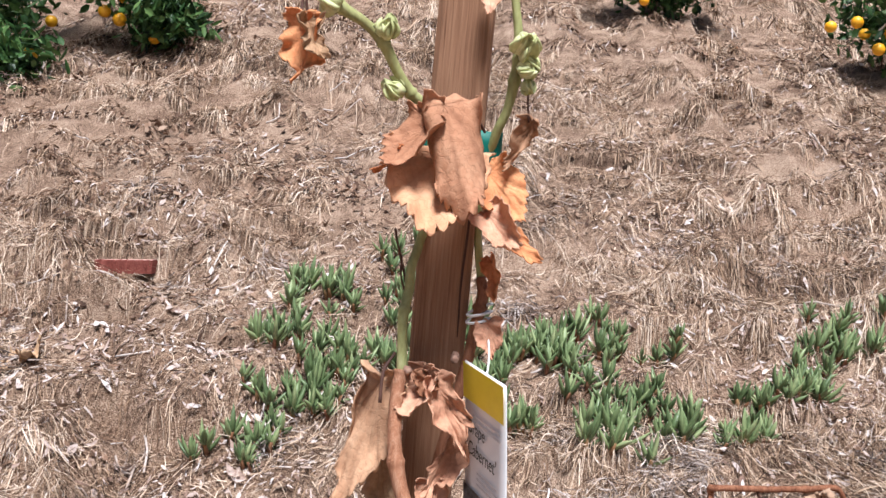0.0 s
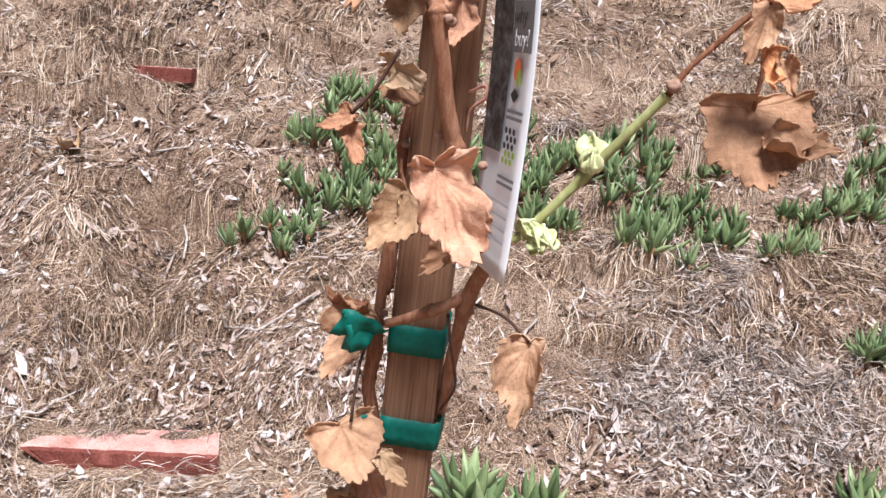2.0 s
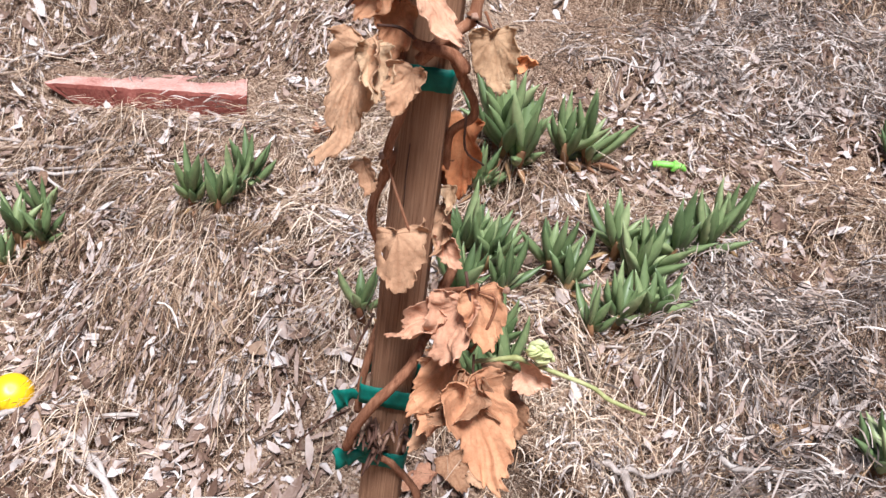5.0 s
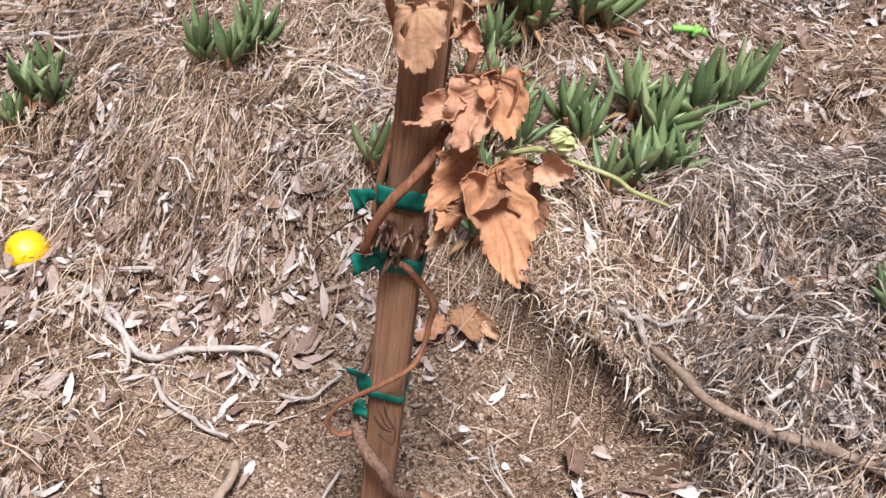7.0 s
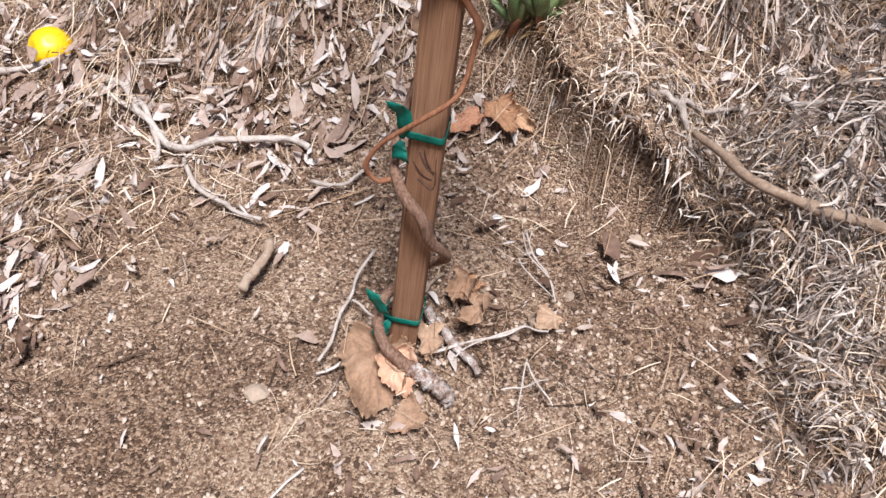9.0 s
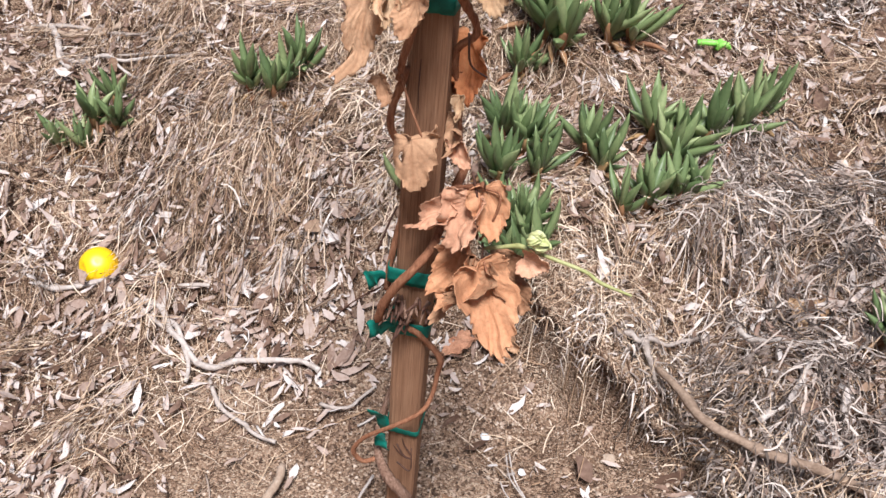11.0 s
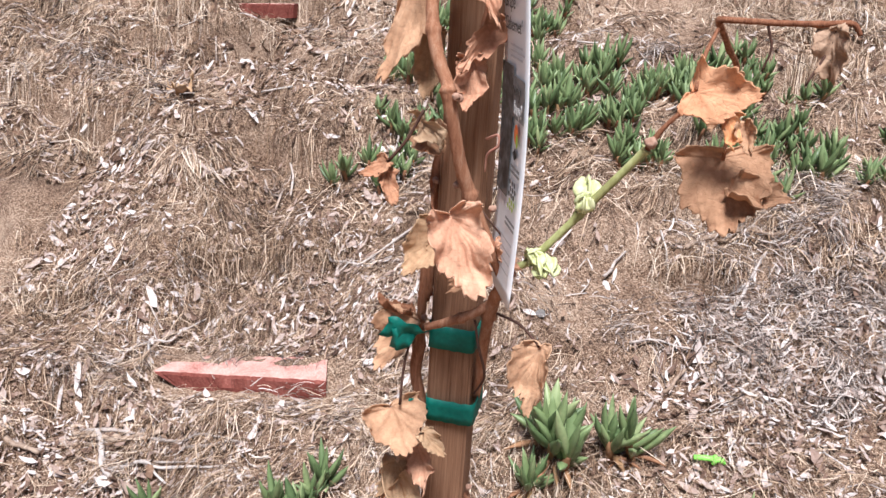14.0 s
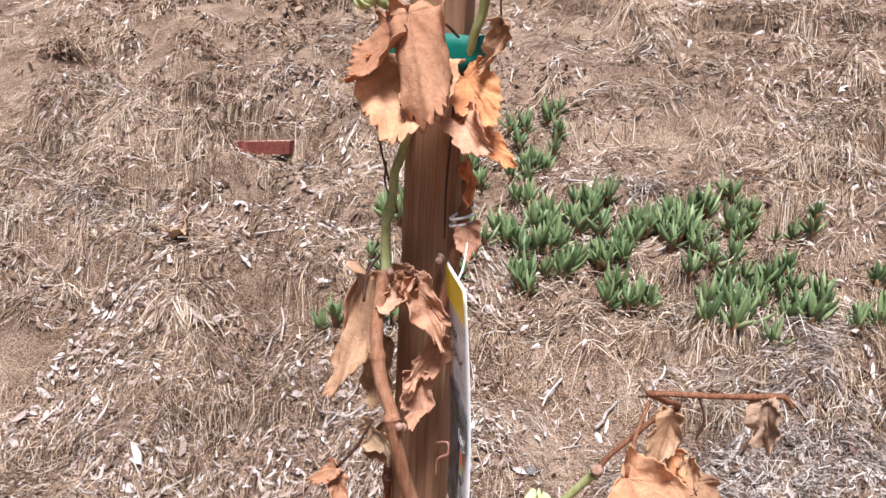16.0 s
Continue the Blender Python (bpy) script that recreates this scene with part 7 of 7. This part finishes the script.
ice_plant([(-0.646, 0.51, 0.9, 8), (-0.608, 0.506, 0.8, 8)], 'low sprigs of green ice plant on the bank')
ice_plant([(0.018, 0.745, 1.45, 12), (0.050, 0.712, 1.3, 10), (0.034, 0.728, 1.4, 10)], 'upright clump of blue green ice plant')
ice_plant([(0.122, 0.779, 1.2, 8), (0.158, 0.790, 1.25, 9)], 'sprig of ice plant beside a stick')
ice_plant([(-0.001, 0.686, 0.9, 8), (0.01, 0.691, 0.9, 7)], 'green ice plant half behind the vine')
ice_plant([(0.198, 0.590, 1.05, 10), (0.222, 0.545, 1.1, 11), (0.258, 0.572, 1.05, 10), (0.238, 0.558, 1.05, 9)], 'large spreading clump of green ice plant')
ice_plant([(0.297, 0.588, 1.05, 10), (0.336, 0.640, 1.05, 10)], 'leaning sprig of green ice plant')
ice_plant([(0.121, 0.52, 1, 10), (0.133, 0.487, 0.95, 8)], 'clump of ice plant with pointed leaves')
ice_plant([(0.201, 0.474, 0.95, 10), (0.235, 0.485, 1, 10), (0.256, 0.502, 0.95, 8), (0.174, 0.427, 0.8, 5)], 'low clump of green ice plant over thatch')
ice_plant([(0.031, 0.496, 0.9, 9), (0.052, 0.512, 0.9, 8)], 'green ice plant behind the vine leaves')
ice_plant([(0.06, 0.358, 0.9, 9), (0.075, 0.336, 0.9, 8), (0.052, 0.374, 0.9, 7)], 'ice plant hanging over the bank edge')
ice_plant([(-0.092, 0.399, 0.8, 6)], 'small ice plant shoot beside the stake')
ice_plant([(0.471, 0.308, 1, 9), (0.483, 0.319, 1, 7)], 'ice plant at the edge of grey thatch')
ice_plant([(0.641, 0.955, 0.9, 8)], 'ice plant sprig on the slope')
ice_plant([(-0.522, 1.464, 0.9, 8), (-0.554, 1.408, 0.9, 8), (-0.466, 1.458, 0.9, 8), (-0.469, 1.401, 0.765, 8), (-0.426, 1.454, 0.9, 7), (-0.438, 1.513, 0.765, 7)], 'low row of ice plant on the slope')
ice_plant([(-0.459, 1.56, 0.9, 8), (-0.492, 1.565, 0.9, 8), (-0.405, 1.565, 1, 9), (-0.371, 1.611, 1, 9), (-0.353, 1.574, 0.95, 9), (-0.387, 1.634, 1.045, 9), (-0.327, 1.572, 0.9, 8), (-0.290, 1.614, 0.765, 8)], 'dense patch of ice plant on the slope')
ice_plant([(-0.52, 1.849, 1, 10), (-0.560, 1.820, 1.1, 10), (-0.499, 1.72, 0.9, 8), (-0.444, 1.769, 0.9, 8)], 'clump of blue green ice plant up the slope')
ice_plant([(-0.516, 2.206, 1, 9), (-0.566, 2.221, 1.1, 9), (-0.446, 2.206, 1, 9), (-0.459, 2.171, 0.85, 9), (-0.551, 2.148, 0.9, 7), (-0.554, 2.091, 0.99, 7), (-0.409, 2.198, 1, 8), (-0.368, 2.129, 1, 8)], 'row of ice plant up the slope')
ice_plant([(-0.374, 1.682, 0.9, 8), (-0.365, 1.736, 0.99, 8), (-0.319, 1.638, 0.9, 8), (-0.356, 1.627, 0.9, 8), (-0.303, 1.688, 0.9, 8), (-0.311, 1.641, 0.9, 8)], 'ice plant behind the stake')
ice_plant([(0.038, 1.752, 0.9, 9), (0.009, 1.794, 0.765, 9), (0.077, 1.742, 0.9, 8), (0.023, 1.760, 0.9, 8), (0.114, 1.87, 0.9, 8), (0.116, 1.891, 0.99, 8), (0.17, 1.882, 0.9, 8), (0.151, 1.952, 0.765, 8)], 'patch of ice plant behind the tag')
ice_plant([(0.109, 1.545, 0.95, 11), (0.057, 1.603, 1.045, 11), (0.139, 1.571, 0.9, 8), (0.155, 1.540, 0.9, 8)], 'round clump of ice plant')
ice_plant([(0.213, 1.83, 0.9, 8), (0.205, 1.842, 0.99, 8), (0.256, 1.781, 0.9, 8), (0.263, 1.838, 0.765, 8), (0.29, 1.677, 0.95, 9), (0.331, 1.706, 0.95, 9), (0.365, 1.92, 0.9, 8), (0.397, 1.936, 0.765, 8), (0.398, 1.996, 0.9, 7), (0.353, 2.057, 0.9, 7)], 'spreading patch of ice plant on the slope')
ice_plant([(0.324, 1.66, 0.95, 10), (0.319, 1.596, 1.045, 10), (0.33, 1.499, 1, 11), (0.280, 1.564, 1, 11), (0.37, 1.536, 0.9, 9), (0.398, 1.600, 0.765, 9), (0.42, 1.691, 0.9, 8), (0.399, 1.666, 0.765, 8)], 'trailing ice plant with a light rosette')
ice_plant([(0.476, 1.584, 1, 11), (0.509, 1.571, 1.1, 11), (0.462, 1.737, 0.9, 8), (0.484, 1.678, 0.99, 8), (0.555, 1.996, 0.9, 8), (0.518, 1.988, 0.765, 8)], 'trailing ice plant reaching up the slope')
ice_plant([(0.648, 1.61, 0.95, 10), (0.618, 1.624, 0.8075, 10), (0.715, 1.761, 1, 10), (0.695, 1.692, 0.85, 10), (0.738, 1.765, 0.9, 8), (0.733, 1.746, 0.9, 8)], 'bushy ice plant sprig on bare soil')
ice_plant([(0.792, 1.817, 0.9, 9), (0.852, 1.827, 0.9, 9), (0.845, 1.861, 0.9, 9), (0.903, 1.850, 0.765, 9), (0.903, 1.89, 0.9, 9), (0.857, 1.829, 0.99, 9), (0.949, 1.942, 0.9, 8), (0.909, 1.967, 0.765, 8)], 'patch of ice plant with dry leaves')
ice_plant([(0.731, 1.232, 0.95, 9), (0.744, 1.238, 1.045, 9), (0.761, 1.227, 0.9, 7), (0.731, 1.297, 0.765, 7)], 'ice plant sprig in the thatch')
ice_plant([(0.656, 0.927, 1, 10), (0.696, 0.898, 1, 10), (0.676, 0.939, 0.9, 8), (0.694, 0.897, 0.765, 8)], 'ice plant clump in grey litter')
ice_plant([(0.01, 0.498, 1, 10), (0.041, 0.483, 0.95, 9), (0.011, 0.442, 1, 10), (0.056, 0.44, 0.9, 8)], 'leafy ice plant behind the grapevine')
ice_plant([(0.039, 0.38, 1, 10), (0.066, 0.365, 0.95, 9), (0.033, 0.351, 0.9, 8), (0.069, 0.333, 0.9, 8)], 'ice plant trailing down behind the grapevine')
ice_plant([(0.995, 2.036, 1, 9), (0.964, 2.023, 0.85, 9), (1.038, 2.014, 1, 9), (1.004, 2.006, 1.1, 9), (1.096, 2.01, 1, 9), (1.143, 2.056, 1, 9)], 'dense ice plant further up the slope')
ice_plant([(0.131, 1.889, 1, 9), (0.094, 1.824, 1, 9), (0.192, 1.944, 1, 9), (0.161, 1.903, 0.85, 9), (0.249, 1.871, 1, 9), (0.239, 1.838, 1, 9), (0.345, 1.919, 1, 9), (0.291, 1.979, 1.1, 9)], 'ice plant patch further up the slope')
ice_plant([(-0.197, 1.802, 1.1, 10), (-0.243, 1.812, 1.21, 10), (-0.16, 1.92, 1.1, 10), (-0.142, 1.961, 1.21, 10), (-0.085, 1.806, 1.1, 10), (-0.140, 1.790, 1.1, 10), (-0.046, 1.938, 1.1, 10), (-0.081, 1.990, 0.935, 10), (-0.008, 2.002, 1, 9), (-0.028, 2.024, 1.1, 9), (-0.138, 1.616, 1, 9), (-0.160, 1.605, 0.85, 9), (-0.07, 1.687, 1, 9), (-0.051, 1.713, 1, 9)], 'large blue green ice plant clump behind the stake')
ice_plant([(-0.207, 2.211, 1, 9), (-0.226, 2.196, 1, 9), (-0.161, 2.345, 0.9, 8), (-0.212, 2.411, 0.99, 8), (-0.225, 2.099, 0.9, 8), (-0.205, 2.035, 0.99, 8), (-0.278, 2.312, 0.9, 7), (-0.323, 2.378, 0.99, 7)], 'trail of ice plant climbing the slope')
FRUIT_LEFT = [(-2.612, 4.5, 1.802), (-2.165, 4.4, 1.828), (-2.255, 4.4, 1.868), (-2.45, 4.0, 1.555), (-1.958, 4.4, 1.742), (-1.93, 4.4, 1.82), (-2.2, 4.5, 1.97), (-2.06, 4.45, 1.985)]
FRUIT_RIGHT = [(1.882, 4.85, 2.182), (2.087, 5.0, 2.25), (2.197, 5.15, 2.213), (2.202, 4.925, 2.088), (2.317, 5.075, 2.213)]
FRUIT_MID = [(0.939, 5.85, 2.458), (1.055, 6.0, 2.552), (1.009, 6.15, 2.653)]

TAG_TOP, TAG_H = 1.059, .170
plant_tag = make_tag()


def tag_loop():
    """White wire turned twice round the cane, holding the tag."""
    c = Vector((.020, -.006, 1.078))
    pts = []
    for i in range(26):
        a = i * .55
        pts.append((c.x + .0055 * math.cos(a), c.y + .0062 * math.sin(a), c.z + .004 - .0003 * i + .0022 * math.cos(a), .0007))
    pts += [(.0255, -.018, 1.068, .0005), (.0262, -.028, 1.060, .00045), (.0255, -.0355, 1.056, .0004)]
    ob = stem("tag_wire", pts, WHITE, None, sides=6, steps=2, rough=.02)
    return tagged(ob, "white plastic wire looped round the cane", "tag wire")


tag_loop()


def dead_tuft():
    """Matted dead shoots caught between the two lower ties."""
    r = random.Random(5)
    for i in range(30):
        x, z = r.uniform(-.014, .016), r.uniform(.374, .400)
        dx, dz = r.uniform(-.006, .008), r.uniform(-.010, .008)
        p = [(x, -.003, z, .0011), (x + dx * .6, -.010 - r.uniform(0, .006), z + dz * .7, .0012), (x + dx * 1.2, -.012 - r.uniform(0, .010), z + dz * 1.3 - .004, .0005)]
        stem("dead_shoot", p, DARKSTEM if i % 4 else OLDBARK, vine, sides=6, steps=3, rough=.4, seed=i)


dead_tuft()

# ---- fruit, edging stones, clip ----
fx, fy = FRUIT_AT
yellow = tagged(new("citrus_fruit", fruit_mesh("citrus_fruit", .0262, LEMON, 5, .86, .22)), "bright yellow fallen citrus fruit resting against a stick", "fruit")
yellow.location = (fx, fy, .027)
yellow.rotation_euler = (.5, .3, .2)


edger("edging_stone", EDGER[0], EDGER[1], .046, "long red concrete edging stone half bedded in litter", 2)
edger("edging_stone", EDGER_FAR[0], EDGER_FAR[1], .045, "red edging stone sunk in the slope", 6, .02)


def lime_clip():
    a, b = Vector(CLIP[0]), Vector(CLIP[1])
    h = gz(a.x, a.y) + .014
    ob = thing("plastic_peg", "lime green plastic peg lying on litter", "peg", at=(a.x, a.y, h))
    d = b - a
    stem("shaft", [(0, 0, 0, .0046), (d.x * .3, d.y * .3, .002, .0050), (d.x * .6, d.y * .6, .003, .0047)], NEON, ob, rough=.03)
    # solid dark plug: the shade inside the open end, put into colour
    stem("socket", [(-.0012, 0, -.0003, .0030), (.0010, 0, .0002, .0034)], DARKSTEM, ob, "dark open end of the shaft", rough=.02)
    stem("head", [(d.x * .62, d.y * .6, -.006, .004), (d.x * .68, d.y * .66, .003, .0056), (d.x * .64, d.y * .6, .010, .003)], NEON, ob, rough=.05)
    stem("wing", [(d.x * .64, d.y * .62, .002, .0035), (d.x * .85, d.y * .85, .003, .0052), (d.x, d.y, -.002, .0025)], NEON, ob, rough=.1)


lime_clip()

# the widest lobes, unseen overhead, are added to shade the soil below
citrus_tree((-3.5, 5.0), (-2.7, 4.75, 2.4), (.72, .45, .3), FRUIT_LEFT, "low citrus tree with ripe orange fruit", 3, 6400, [((-2.60, 4.0, 1.50), (.20, .2, .15)), ((-1.90, 4.45, 1.88), (.15, .15, .11)), ((-2.45, 4.6, 2.42), (.95, .8, .34)), ((-2.95, 4.3, 1.85), (.3, .35, .3)), ((-2.2, 4.6, 2.12), (.4, .3, .14)), ((-2.45, 4.6, 2.42), (.95, .8, .34))])
citrus_tree((3.0, 5.6), (2.66, 5.2, 2.46), (.6, .5, .42), FRUIT_RIGHT, "citrus tree with ripe orange fruit and glossy leaves", 8)
citrus_tree((1.1, 6.6), (1.15, 6.3, 2.95), (.55, .4, .42), FRUIT_MID, "citrus tree higher on the slope with fruit", 12)
